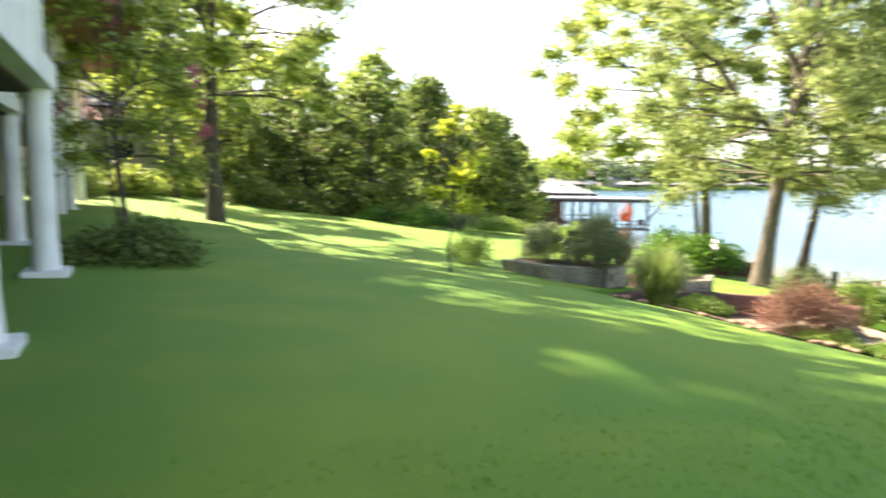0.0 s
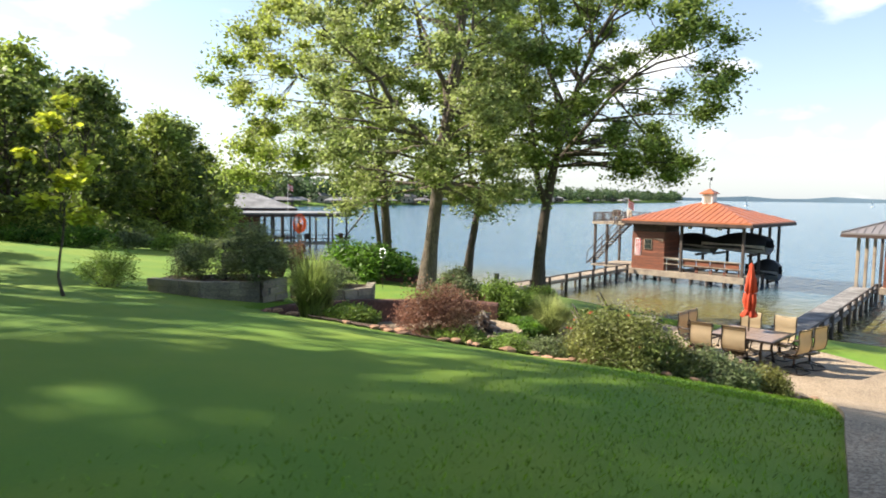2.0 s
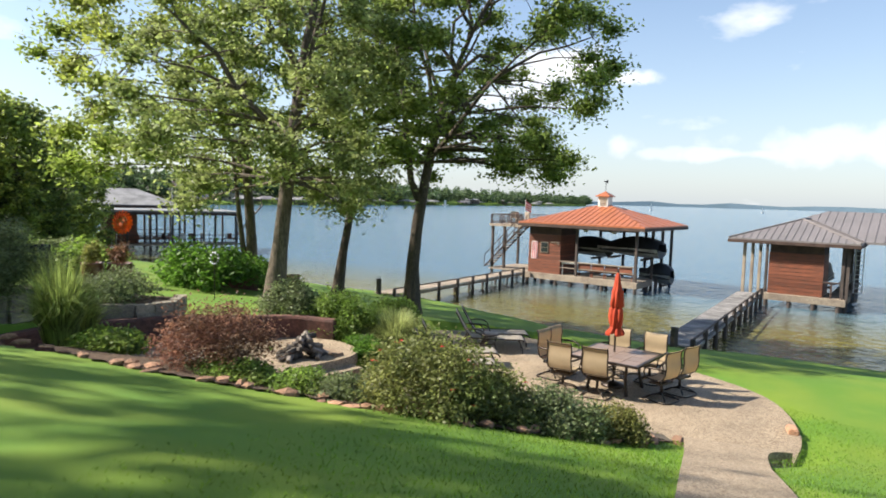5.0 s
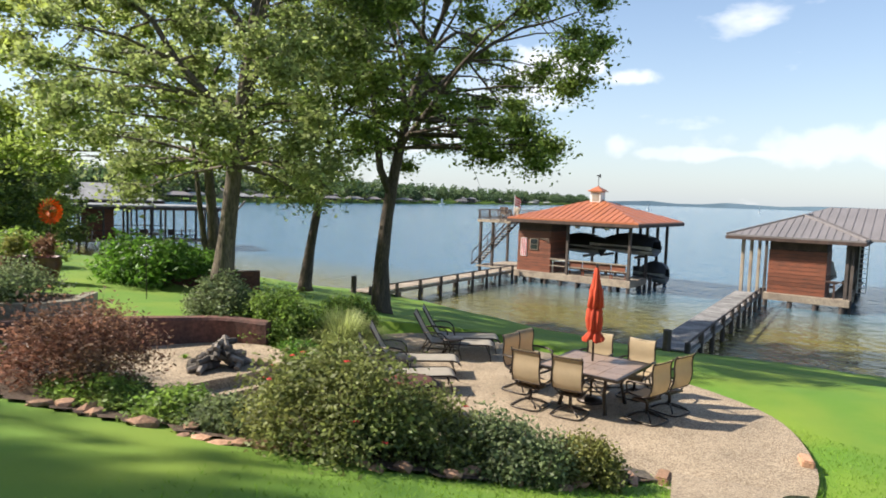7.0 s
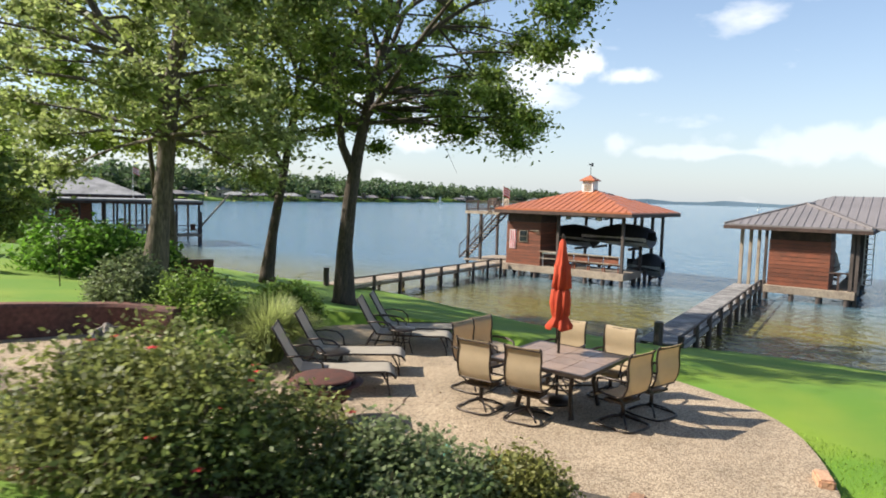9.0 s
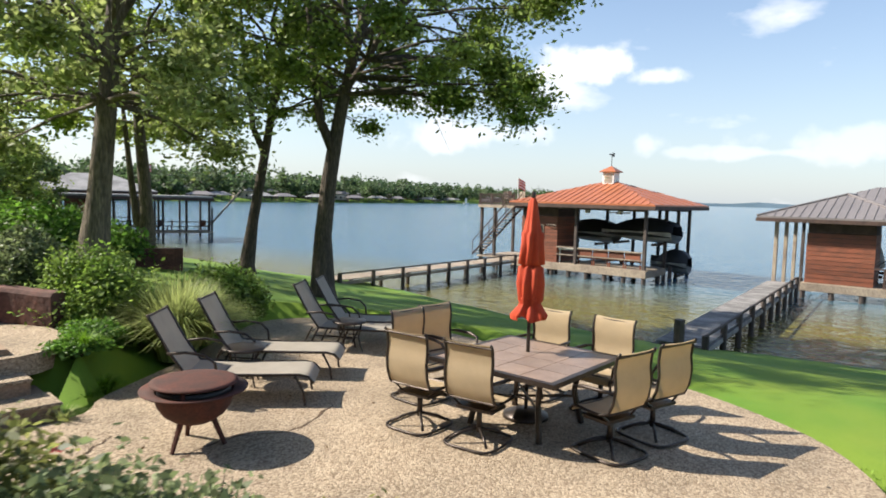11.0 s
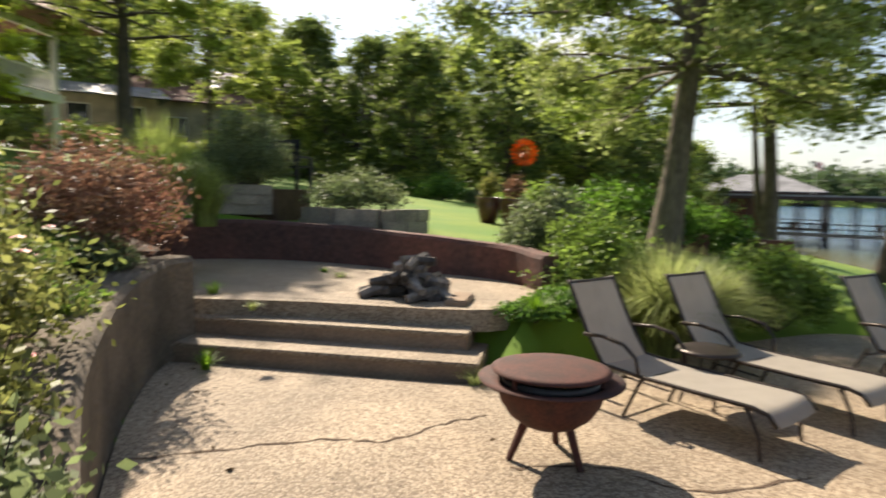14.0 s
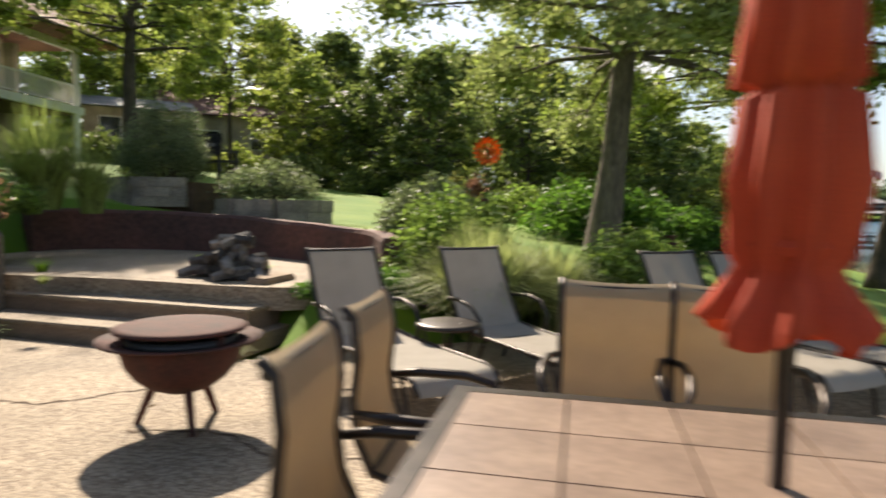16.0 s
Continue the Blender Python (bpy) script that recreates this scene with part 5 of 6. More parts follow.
        tube(bm, [(13.7 + sg * 2.6, -1.2, z1 + 2.8), (13.7 + sg * 1.9, -1.25, z1 + 4.1), (13.7, -1.25, z1 + 5.3)], 0.12, 4)
    part("gable_trim", bm, M_WHITE, t)
    # an outdoor lamp and ceiling boards
    part("end_wall", boxes((L1 - 0.9, 3.4, -0.6, L1 - 0.6, 7.0, z1 + 3.0)), M_CREAM, t)
    return t


main_house()


def plain_house(x, y, z, rz, w, d, h, rise, wall, roof, label, nwin=3):
    t = thing("house", x, y, z, rz, label, "house", "neighbouring houses")
    part("wall", boxes((-w / 2, -d / 2, -1.5, w / 2, d / 2, h)), wall, t)
    part("roof", gable_prism(bmesh.new(), -w / 2 - 0.6, -d / 2 - 0.6, w / 2 + 0.6, d / 2 + 0.6, h, rise), roof, t)
    for q in range(nwin):
        for s in range(2 if h > 4 else 1):
            x0 = -w / 2 + (q + 0.5) * w / nwin - 0.6
            f = part("window", boxes((x0, -d / 2 - 0.08, 0.9 + 2.8 * s, x0 + 1.2, -d / 2 - 0.003, 2.2 + 2.8 * s)), M_WHITE, t)
            part("pane", boxes((x0 + 0.08, -d / 2 - 0.12, 0.98 + 2.8 * s, x0 + 1.12, -d / 2 - 0.083, 2.12 + 2.8 * s)), M_GLASSDARK, f)
    return t


plain_house(-23.0, 34.0, 3.9, 60, 5.5, 6, 2.7, 1.0, M_CREAM, M_PALEROOF, "cream garage with a low pale roof", 2)
plain_house(-25, 43.5, 4.0, 50, 13, 9, 3.2, 2.2, M_CREAM, M_SHINGLE, "neighbouring brick and cream house with brown roof", 4)
plain_house(-21.0, 49.5, 3.0, 40, 11, 8, 5.4, 2.0, M_DECKDARK, M_GREYROOF, "grey-sided two-storey neighbouring house behind trees", 4)
plain_house(-12, 74, 3.5, 30, 12, 8, 3.0, 2.2, M_CREAM, M_SHINGLE, "reddish low house between the trees", 3)

# patio furniture
def sling(ps, w, thick=0.008):
    """Taut fabric between two rails: an upper and a lower face."""
    ps = smooth_line(ps, 4)
    bm = bmesh.new()
    for off in (0.0, -thick):
        pv = None
        for i, (y, z) in enumerate(ps):
            row = [bm.verts.new((w * u, y, z + off - 0.012 * (1 - u * u))) for u in (-1, -0.5, 0, 0.5, 1)]
            if pv:
                for k in range(4):
                    bm.faces.new((pv[k], pv[k + 1], row[k + 1], row[k]) if off else (pv[k], row[k], row[k + 1], pv[k + 1]))
            pv = row
    return bm


def swivel_chair():
    t = thing("patio_chair", 0, 0, 0, 0, "tan sling patio chair on a dark bronze swivel-rocker frame", "chair", "chairs round the patio table")
    prof = [(-0.27, 1.02), (-0.235, 0.98), (-0.22, 0.85), (-0.235, 0.7), (-0.215, 0.56), (-0.17, 0.46), (-0.08, 0.425), (0.08, 0.43), (0.2, 0.445), (0.255, 0.42), (0.27, 0.385)]

    part("backrest", sling(prof[:6], 0.245), M_SLING, t, smooth=True)
    part("seat", sling(prof[5:], 0.245), M_SLING, t, smooth=True)
    for s in (-1, 1):
        part("side_rail", tube(bmesh.new(), [(s * 0.255, y, z) for y, z in prof], 0.015, 6), M_IRON, t, smooth=True)
        part("armrest", tube(bmesh.new(), [(s * 0.265, -0.225, 0.66), (s * 0.3, -0.12, 0.665), (s * 0.31, 0.08, 0.66), (s * 0.3, 0.2, 0.63), (s * 0.27, 0.235, 0.55), (s * 0.255, 0.22, 0.45)], [0.014, 0.02, 0.02, 0.017, 0.013, 0.013], 6), M_IRON, t, smooth=True)
    for (y, z, w) in ((-0.255, 0.985, 0.26), (-0.17, 0.45, 0.255), (0.2, 0.43, 0.255)):
        part("cross_bar", tube(bmesh.new(), [(-w, y, z), (w, y, z)], 0.013, 6), M_IRON, t)
    part("seat_plate", boxes((-0.2, -0.12, 0.33, 0.2, 0.16, 0.36)), M_IRON, t)
    for sg in (-1, 1):
        part("strut", tube(bmesh.new(), [(sg * 0.25, -0.1, 0.42), (sg * 0.15, -0.1, 0.35)], 0.012, 5), M_IRON, t)
    bm = tube(bmesh.new(), [(0, 0, 0.34), (0, 0, 0.1)], 0.028, 8)
    for a in range(4):
        c, s_ = math.cos(a * math.pi / 2 + 0.785), math.sin(a * math.pi / 2 + 0.785)
        tube(bm, [(0, 0, 0.14), (0.18 * c, 0.18 * s_, 0.1), (0.29 * c, 0.29 * s_, 0.045)], 0.015, 5)
    ring = [(0.27 * math.copysign(abs(math.cos(k * math.pi / 16)) ** 0.45, math.cos(k * math.pi / 16)), 0.29 * math.copysign(abs(math.sin(k * math.pi / 16)) ** 0.45, math.sin(k * math.pi / 16)), 0.018) for k in range(33)]
    tube(bm, ring, 0.014, 6, caps=False)
    part("base", bm, M_IRON, t, "dark bronze rounded base loop", smooth=True)
    return t


PT = 0.022
chair = swivel_chair()
TC, TR = Vector((14.82, 11.5, 0)), 20.0
# where each backrest stands, and which way the chair is turned
seats = [(15.08, 10.26, 7), (15.77, 10.38, 5), (15.8, 12.3, 107), (16.09, 11.55, 106), (14.14, 12.97, 197), (14.62, 13.16, 194), (13.55, 11.83, -67), (13.86, 11.17, -64)]
for i, (x, y, a) in enumerate(seats):
    r = radians(a)
    m = pose(x - 0.255 * math.sin(r), y + 0.255 * math.cos(r), PT, 0, 0, a)
    if i == 0:
        chair.matrix_basis = m
    else:
        copy_thing(chair, m)

table = thing("patio_table", TC.x, TC.y, PT, TR, "square patio table with brown stone tiles in a dark bronze rim", "table")
part("rim", boxes((-0.74, -0.74, 0.665, -0.68, 0.74, 0.712), (0.68, -0.74, 0.665, 0.74, 0.74, 0.712), (-0.68, -0.74, 0.665, 0.68, -0.68, 0.712), (-0.68, 0.68, 0.665, 0.68, 0.74, 0.712), (-0.68, -0.68, 0.66, 0.68, 0.68, 0.69)), M_IRON, table)
for i in range(4):
    for j in range(4):
        part("tile", boxes((-0.676 + 0.34 * i, -0.676 + 0.34 * j, 0.69, -0.344 + 0.34 * i, -0.344 + 0.34 * j, 0.711)), M_TILE, table)
for sx in (-1, 1):
    for sy in (-1, 1):
        part("leg", tube(bmesh.new(), [(sx * 0.4, sy * 0.4, 0.66), (sx * 0.36, sy * 0.36, 0.35), (sx * 0.42, sy * 0.42, 0.0)], [0.03, 0.03, 0.035], 6), M_IRON, table)
part("stretcher", tube(tube(bmesh.new(), [(-0.37, -0.37, 0.3), (0.37, 0.37, 0.3)], 0.015, 5), [(-0.37, 0.37, 0.29), (0.37, -0.37, 0.29)], 0.015, 5), M_IRON, table)

umb = thing("patio_umbrella", TC.x + 0.12, TC.y + 0.16, PT, 0, "closed brick-red canvas umbrella standing through the patio table", "umbrella")
part("base", lathe(bmesh.new(), [(0.001, 0.09), (0.1, 0.09), (0.24, 0.04), (0.25, 0.0), (0.001, 0.0)], 20), M_IRON, umb, smooth=True)
part("pole", tube(bmesh.new(), [(0, 0, 0.05), (0, 0, 2.34)], 0.02, 8), M_IRON, umb)
bm = bmesh.new()
prev = None
prof = [(2.44, 0.03), (2.38, 0.065), (2.2, 0.09), (2.02, 0.115), (2.0, 0.14), (1.8, 0.15), (1.62, 0.17), (1.6, 0.12), (1.57, 0.165), (1.35, 0.185), (1.16, 0.16), (1.12, 0.135), (1.08, 0.16), (0.97, 0.235), (0.93, 0.22)]
for j, (zz, r) in enumerate(prof):
    ring = []
    r *= 0.7
    zz = 1.08 + (zz - 0.93) * 1.28 / 1.51
    for k in range(40):
        a = 2 * math.pi * k / 40
        fold = 1 + (0.24 if 2 < j else 0.08) * math.sin(8 * a + 0.5 * j) + 0.08 * math.sin(3 * a + j * 0.9)
        ring.append(bm.verts.new((r * fold * math.cos(a), r * fold * math.sin(a), zz + 0.03 * math.sin(4 * a) * (j == 14))))
    if prev:
        for k in range(40):
            bm.faces.new((prev[k], prev[(k + 1) % 40], ring[(k + 1) % 40], ring[k]))
    prev = ring
part("canopy", bm, M_UMB, umb, "gathered brick-red canopy", smooth=True)
part("tie", lathe(bmesh.new(), [(0.1, 1.305), (0.108, 1.29), (0.1, 1.27)], 20), M_UMB, umb)
part("finial", lathe(bmesh.new(), [(0.001, 2.44), (0.02, 2.42), (0.025, 2.38), (0.012, 2.33)], 10), M_IRON, umb)


def chaise():
    t = thing("chaise_lounge", 0, 0, 0, 0, "grey-tan sling chaise lounge with raised back and dark bronze frame", "lounge chair", "chaise lounges on the patio")
    back = [(-0.42, 1.0), (-0.38, 0.93), (-0.2, 0.6), (-0.03, 0.36)]
    seat = [(-0.03, 0.36), (0.3, 0.34), (0.8, 0.34), (1.2, 0.345), (1.3, 0.32), (1.36, 0.25)]
    for nm, ps in (("backrest", back), ("seat", seat)):
        bm = sling(ps, 0.29)
        part(nm, bm, M_LSLING, t, smooth=True)
    for s in (-1, 1):
        part("side_rail", tube(bmesh.new(), [(s * 0.3, y, z) for y, z in back + seat[1:]], 0.016, 6), M_IRON, t, smooth=True)
        part("armrest", tube(bmesh.new(), [(s * 0.33, -0.2, 0.58), (s * 0.35, 0.0, 0.6), (s * 0.35, 0.2, 0.57), (s * 0.33, 0.3, 0.48), (s * 0.31, 0.32, 0.34)], 0.016, 6), M_IRON, t, smooth=True)
        part("leg", tube(bmesh.new(), [(s * 0.3, -0.12, 0.36), (s * 0.32, -0.3, 0.0)], 0.014, 6), M_IRON, t)
        part("leg", tube(bmesh.new(), [(s * 0.3, 0.35, 0.34), (s * 0.32, 0.2, 0.0)], 0.014, 6), M_IRON, t)
        part("leg", tube(bmesh.new(), [(s * 0.3, 1.15, 0.34), (s * 0.31, 1.25, 0.15), (s * 0.31, 1.27, 0.0)], 0.014, 6), M_IRON, t)
    for y, z in ((-0.41, 0.98), (-0.12, 0.3), (0.35, 0.32), (1.15, 0.31)):
        part("cross_bar", tube(bmesh.new(), [(-0.3, y, z), (0.3, y, z)], 0.012, 6), M_IRON, t)
    for sg in (-1, 1):
        part("foot_bar", tube(bmesh.new(), [(sg * 0.32, 0.2, 0.08), (sg * 0.32, -0.28, 0.1)], 0.01, 5), M_IRON, t)
    return t


lo = chaise()
lounges = [(11.9, 13.82, -115), (12.57, 14.73, -119), (14.06, 15.59, -124), (14.54, 16.05, -122)]
lo.matrix_basis = pose(lounges[0][0], lounges[0][1], PT, 0, 0, lounges[0][2])
for x, y, r in lounges[1:]:
    copy_thing(lo, pose(x, y, PT, 0, 0, r))


def side_table():
    t = thing("side_table", 0, 0, 0, 0, "small round dark metal side table between chaise lounges", "table", "small side tables")
    part("tabletop", lathe(bmesh.new(), [(0.001, 0.47), (0.22, 0.47), (0.255, 0.46), (0.26, 0.44), (0.24, 0.43), (0.001, 0.44)], 28), M_IRON, t, "dark glossy round top", smooth=True)
    for k in range(4):
        a = k * math.pi / 2 + 0.4
        part("leg", tube(bmesh.new(), [(0.2 * math.cos(a), 0.2 * math.sin(a), 0.44), (0.15 * math.cos(a), 0.15 * math.sin(a), 0.22), (0.22 * math.cos(a), 0.22 * math.sin(a), 0)], 0.011, 5), M_IRON, t)
    part("ring", tube(bmesh.new(), [(0.155 * math.cos(k * 0.5236), 0.155 * math.sin(k * 0.5236), 0.22) for k in range(13)], 0.008, 5), M_IRON, t)
    return t


st = side_table()
st.matrix_basis = pose(12.5, 14.12, PT)
copy_thing(st, pose(14.3, 15.2, PT, 0, 0, 20))

# round iron fire kettle
k = thing("fire_kettle", 11.67, 12.38, PT, -24, "rusty red iron kettle fire pit on three legs", "fire pit")
part("bowl", lathe(bmesh.new(), [(0.001, 0.2), (0.1, 0.21), (0.19, 0.245), (0.27, 0.305), (0.325, 0.385), (0.35, 0.47), (0.355, 0.52), (0.34, 0.52), (0.335, 0.46), (0.31, 0.39), (0.25, 0.31), (0.16, 0.25), (0.001, 0.22)], 40), M_RUST, k, smooth=True)
part("rim", lathe(bmesh.new(), [(0.345, 0.505), (0.47, 0.53), (0.475, 0.54), (0.345, 0.522)], 40), M_RUST, k, "flat wide rusted rim", smooth=True)
part("lid", lathe(bmesh.new(), [(0.001, 0.592), (0.34, 0.588), (0.385, 0.592), (0.39, 0.602), (0.34, 0.616), (0.15, 0.628), (0.001, 0.63)], 40), M_RUST, k, "flat rusty lid", smooth=True)
# added black insert: its colour stands for the shade between rim and lid
part("gap_shade_insert", lathe(bmesh.new(), [(0.001, 0.5), (0.325, 0.495), (0.325, 0.56), (0.31, 0.56), (0.31, 0.51), (0.001, 0.515)], 32), M_BLACK, k, "added black insert standing for the shade under the lid", smooth=True)
for q in range(3):
    a = q * 2.0944
    part("leg", tube(bmesh.new(), [(0.17 * math.cos(a), 0.17 * math.sin(a), 0.24), (0.27 * math.cos(a), 0.27 * math.sin(a), 0.0)], [0.03, 0.022], 6), M_RUST, k)
    part("lid_prop", tube(bmesh.new(), [(0.33 * math.cos(a + .5), 0.33 * math.sin(a + .5), 0.51), (0.33 * math.cos(a + .5), 0.33 * math.sin(a + .5), 0.59)], 0.02, 5), M_RUST, k)

# firewood heap on the terrace
rw = np.random.default_rng(11)
for i in range(34):
    lay = 0 if i < 14 else (1 if i < 24 else (2 if i < 30 else 3))
    x, y = 9.35 + rw.uniform(-0.48, 0.4) * (1 - 0.36 * lay), 14.7 + rw.uniform(-0.25, 0.25) * (1 - 0.3 * lay)
    t = tagged(mesh_ob("log", bm := tube(bmesh.new(), [(-rw.uniform(0.12, 0.24), 0, 0), (0, rw.uniform(-0.02, 0.02), 0.01), (rw.uniform(0.12, 0.24), 0, 0)], [0.05, 0.065, 0.055], 6), M_LOG), "split weathered firewood piece on a heap", "firewood", "firewood heap on the terrace")
    t.matrix_world = pose(x, y, 0.6 + 0.115 * lay, rw.uniform(-15, 15), rw.uniform(-20, 20), rw.uniform(0, 180))

# loose rocks edging the bed
EDGE = [(4.3, 14.9), (5.2, 13.0), (6.0, 12.0), (7.0, 11.05), (7.75, 10.35), (8.55, 9.4), (9.4, 8.75), (10.4, 8.5), (11.6, 8.45), (12.7, 8.55)]
ed = smooth_line(EDGE, 7)
for i, (x, y) in enumerate(ed):
    if rw.uniform() < 0.42:
        continue
    bm = bmesh.new()
    bmesh.ops.create_icosphere(bm, subdivisions=1, radius=1)
    for v in bm.verts:
        v.co *= rw.uniform(0.75, 1.15)
    bmesh.ops.transform(bm, matrix=Matrix.Diagonal((rw.uniform(0.08, 0.22), rw.uniform(0.06, 0.13), rw.uniform(0.035, 0.08), 1)), verts=bm.verts)
    o = tagged(mesh_ob("rock", bm, M_CHIPSTONE), "rough orange-brown rock edging the flower bed", "rock", "rocks along the flower bed")
    o.matrix_world = pose(x + rw.uniform(-0.12, 0.2), y + rw.uniform(-0.1, 0.2), float(land(x, y)) + 0.02, 0, 0, rw.uniform(0, 180))
# bed soil
bed = [*ed, (12.9, 8.75), (12.2, 9.0), (11.1, 9.4), (10.1, 10.0), (9.4, 10.5), (8.6, 11.2), (8.0, 11.9), (7.5, 12.7), (7.3, 13.2), (6.2, 13.3), (5.2, 13.8), (4.5, 15.0)]
bm = bmesh.new()
xs, ys = np.arange(4.2, 13.1, 0.2), np.arange(8.3, 15.2, 0.2)
vv = {}
for i, x in enumerate(xs[:-1]):
    for j, y in enumerate(ys[:-1]):
        cx, cy = x + 0.1, y + 0.1
        if inside(bed, cx, cy) and not inside(PATIO, cx, cy) and not inside(TERRACE, cx, cy) and not inside(STEPS, cx, cy):
            q = []
            for a, b in ((i, j), (i + 1, j), (i + 1, j + 1), (i, j + 1)):
                if (a, b) not in vv:
                    vv[a, b] = bm.verts.new((xs[a], ys[b], float(land(xs[a], ys[b])) + 0.035))
                q.append(vv[a, b])
            bm.faces.new(q)
tagged(mesh_ob("soil_bed", bm, M_SOIL), "dark mulch under the shrubs of the bed", "soil", kind="structure")

# raised beds of stacked stone behind the terrace
def block_wall(name, pts, z0, z1, thick, material, label):
    t = thing(name, 0, 0, 0, 0, label, "wall", kind="structure")
    rr = np.random.default_rng(3)
    rows_n = max(1, int((z1 - z0) / 0.16))
    for (xa, ya), (xb, yb) in zip(pts, pts[1:]):
        L = math.hypot(xb - xa, yb - ya)
        bm = boxes((0, -thick / 2 + 0.035, z0, L, thick / 2 - 0.035, z1 - 0.02))
        bmesh.ops.transform(bm, matrix=pose(xa, ya, 0, 0, 0, math.degrees(math.atan2(yb - ya, xb - xa))), verts=bm.verts)
        part("mortar", bm, material, t)
        for r in range(rows_n):
            n = max(1, int(L / 0.42))
            for k in range(n):
                f0, f1 = (k + (0.5 if r % 2 else 0)) / n, (k + 0.96 + (0.5 if r % 2 else 0)) / n
                f1 = min(f1, 1.0)
                if f0 >= f1:
                    continue
                bm = bmesh.new()
                h = (z1 - z0) / rows_n
                box(bm, f0 * L, -thick / 2 + rr.uniform(-0.02, 0.02), z0 + r * h + 0.006, f1 * L, thick / 2, z0 + (r + 1) * h - 0.006)
                bmesh.ops.transform(bm, matrix=pose(xa, ya, 0, 0, 0, math.degrees(math.atan2(yb - ya, xb - xa))), verts=bm.verts)
                part("stone", bm, material, t)
    return t


block_wall("wall_raised_bed", [(1.9, 18.3), (3.0, 17.1), (4.3, 16.7), (5.0, 17.3)], 1.25, 1.78, 0.22, M_STONE, "pale stacked stone edge of a raised bed")
block_wall("wall_raised_bed", [(5.5, 17.6), (6.5, 17.15), (7.25, 17.3), (7.6, 18.2)], 1.0, 1.42, 0.22, M_STONE, "pale stacked stone corner of a raised bed")
bm = bmesh.new()
prism(bm, [(1.9, 18.4), (3.0, 17.15), (4.3, 16.8), (5.0, 17.4), (4.6, 18.9), (2.4, 19.3)], 1.0, 1.7)
tagged(mesh_ob("soil_bed", bm, M_SOIL), "dark soil filling the raised bed", "soil", kind="structure")
bm = bmesh.new()
prism(bm, [(5.5, 17.7), (6.5, 17.25), (7.15, 17.4), (7.5, 18.2), (6.6, 19.0), (5.4, 18.6)], 0.8, 1.36)
tagged(mesh_ob("soil_bed", bm, M_SOIL), "dark soil filling the low raised bed", "soil", kind="structure")
block_wall("wall_bank", [(8.6, 26.9), (10.0, 26.3), (11.6, 26.0)], 0.2, 0.75, 0.3, M_TIMBER, "dark timber retaining edge near the lakeside trees")
block_wall("wall_bank", [(12.3, 27.4), (13.6, 27.2)], -0.1, 0.62, 0.35, M_TIMBER, "dark timber retaining edge by the tree")

# black garden bench
t = thing("garden_bench", 4.3, 18.0, 1.7, 3, "black slatted garden bench seen from behind", "bench")
for z in (0.62, 0.86):
    part("back_slat", boxes((-0.72, -0.02, z - 0.1, 0.72, 0.02, z + 0.08), bevel=0.01), M_BLACK, t)
for y in (0.08, 0.22, 0.36):
    part("seat_slat", boxes((-0.72, y, 0.42, 0.72, y + 0.11, 0.45)), M_BLACK, t)
for s in (-0.68, 0.62):
    part("leg", boxes((s, -0.03, 0, s + 0.06, 0.03, 0.92), (s, 0.4, 0, s + 0.06, 0.46, 0.62)), M_BLACK, t)
    part("armrest", boxes((s, -0.02, 0.6, s + 0.06, 0.48, 0.64)), M_BLACK, t)

# spinner and pots
t = thing("wind_spinner", 7.0, 24.9, float(land(7.0, 24.9)) + 0.55, 0, "orange metal wind spinner wheel on a thin stake", "garden ornament")
part("stake", tube(bmesh.new(), [(0, 0, -0.7), (0, 0, 1.5)], 0.012, 6), M_IRON, t)
for k in range(18):
    a = k * 2 * math.pi / 18
    for r0, r1 in ((0.05, 0.2), (0.2, 0.36)):
        bm = bmesh.new()
        a2 = a + 0.25 * (1 if r0 < 0.1 else -1)
        q = [(r0 * math.cos(a), r0 * math.sin(a)), (r1 * math.cos(a2 - 0.09), r1 * math.sin(a2 - 0.09)), ((r1 + 0.02) * math.cos(a2 + 0.06), (r1 + 0.02) * math.sin(a2 + 0.06)), (r0 * 1.2 * math.cos(a + 0.3), r0 * 1.2 * math.sin(a + 0.3))]
        d = Vector((0.55, -0.83, 0))
        e = Vector((0.83, 0.55, 0))
        bm.faces.new([bm.verts.new(e * u + Vector((0, 0, 1.42 + v)) + d * (0.02 * i)) for i, (u, v) in enumerate(q)])
        bmesh.ops.solidify(bm, geom=bm.faces[:], thickness=0.006)
        part("vane", bm, M_ORANGE, t)
t = thing("wind_spinner", 9.0, 21.2, float(land(9.0, 21.2)), 0, "silver glass-petalled wind spinner on a thin stake", "garden ornament")
part("stake", tube(bmesh.new(), [(0, 0, -0.1), (0, 0, 1.25)], 0.012, 6), M_IRON, t)
for k in range(10):
    a = k * 2 * math.pi / 10
    bm = bmesh.new()
    bmesh.ops.create_uvsphere(bm, u_segments=8, v_segments=5, radius=0.035)
    bmesh.ops.transform(bm, matrix=Matrix.Translation(Vector((0.8, 0.5, 0)) * 0.16 * math.cos(a) + Vector((0, 0, 1.2 + 0.16 * math.sin(a)))) @ Matrix.Diagonal((1, 1, 1, 1)), verts=bm.verts)
    part("petal", bm, M_SILVER, t)


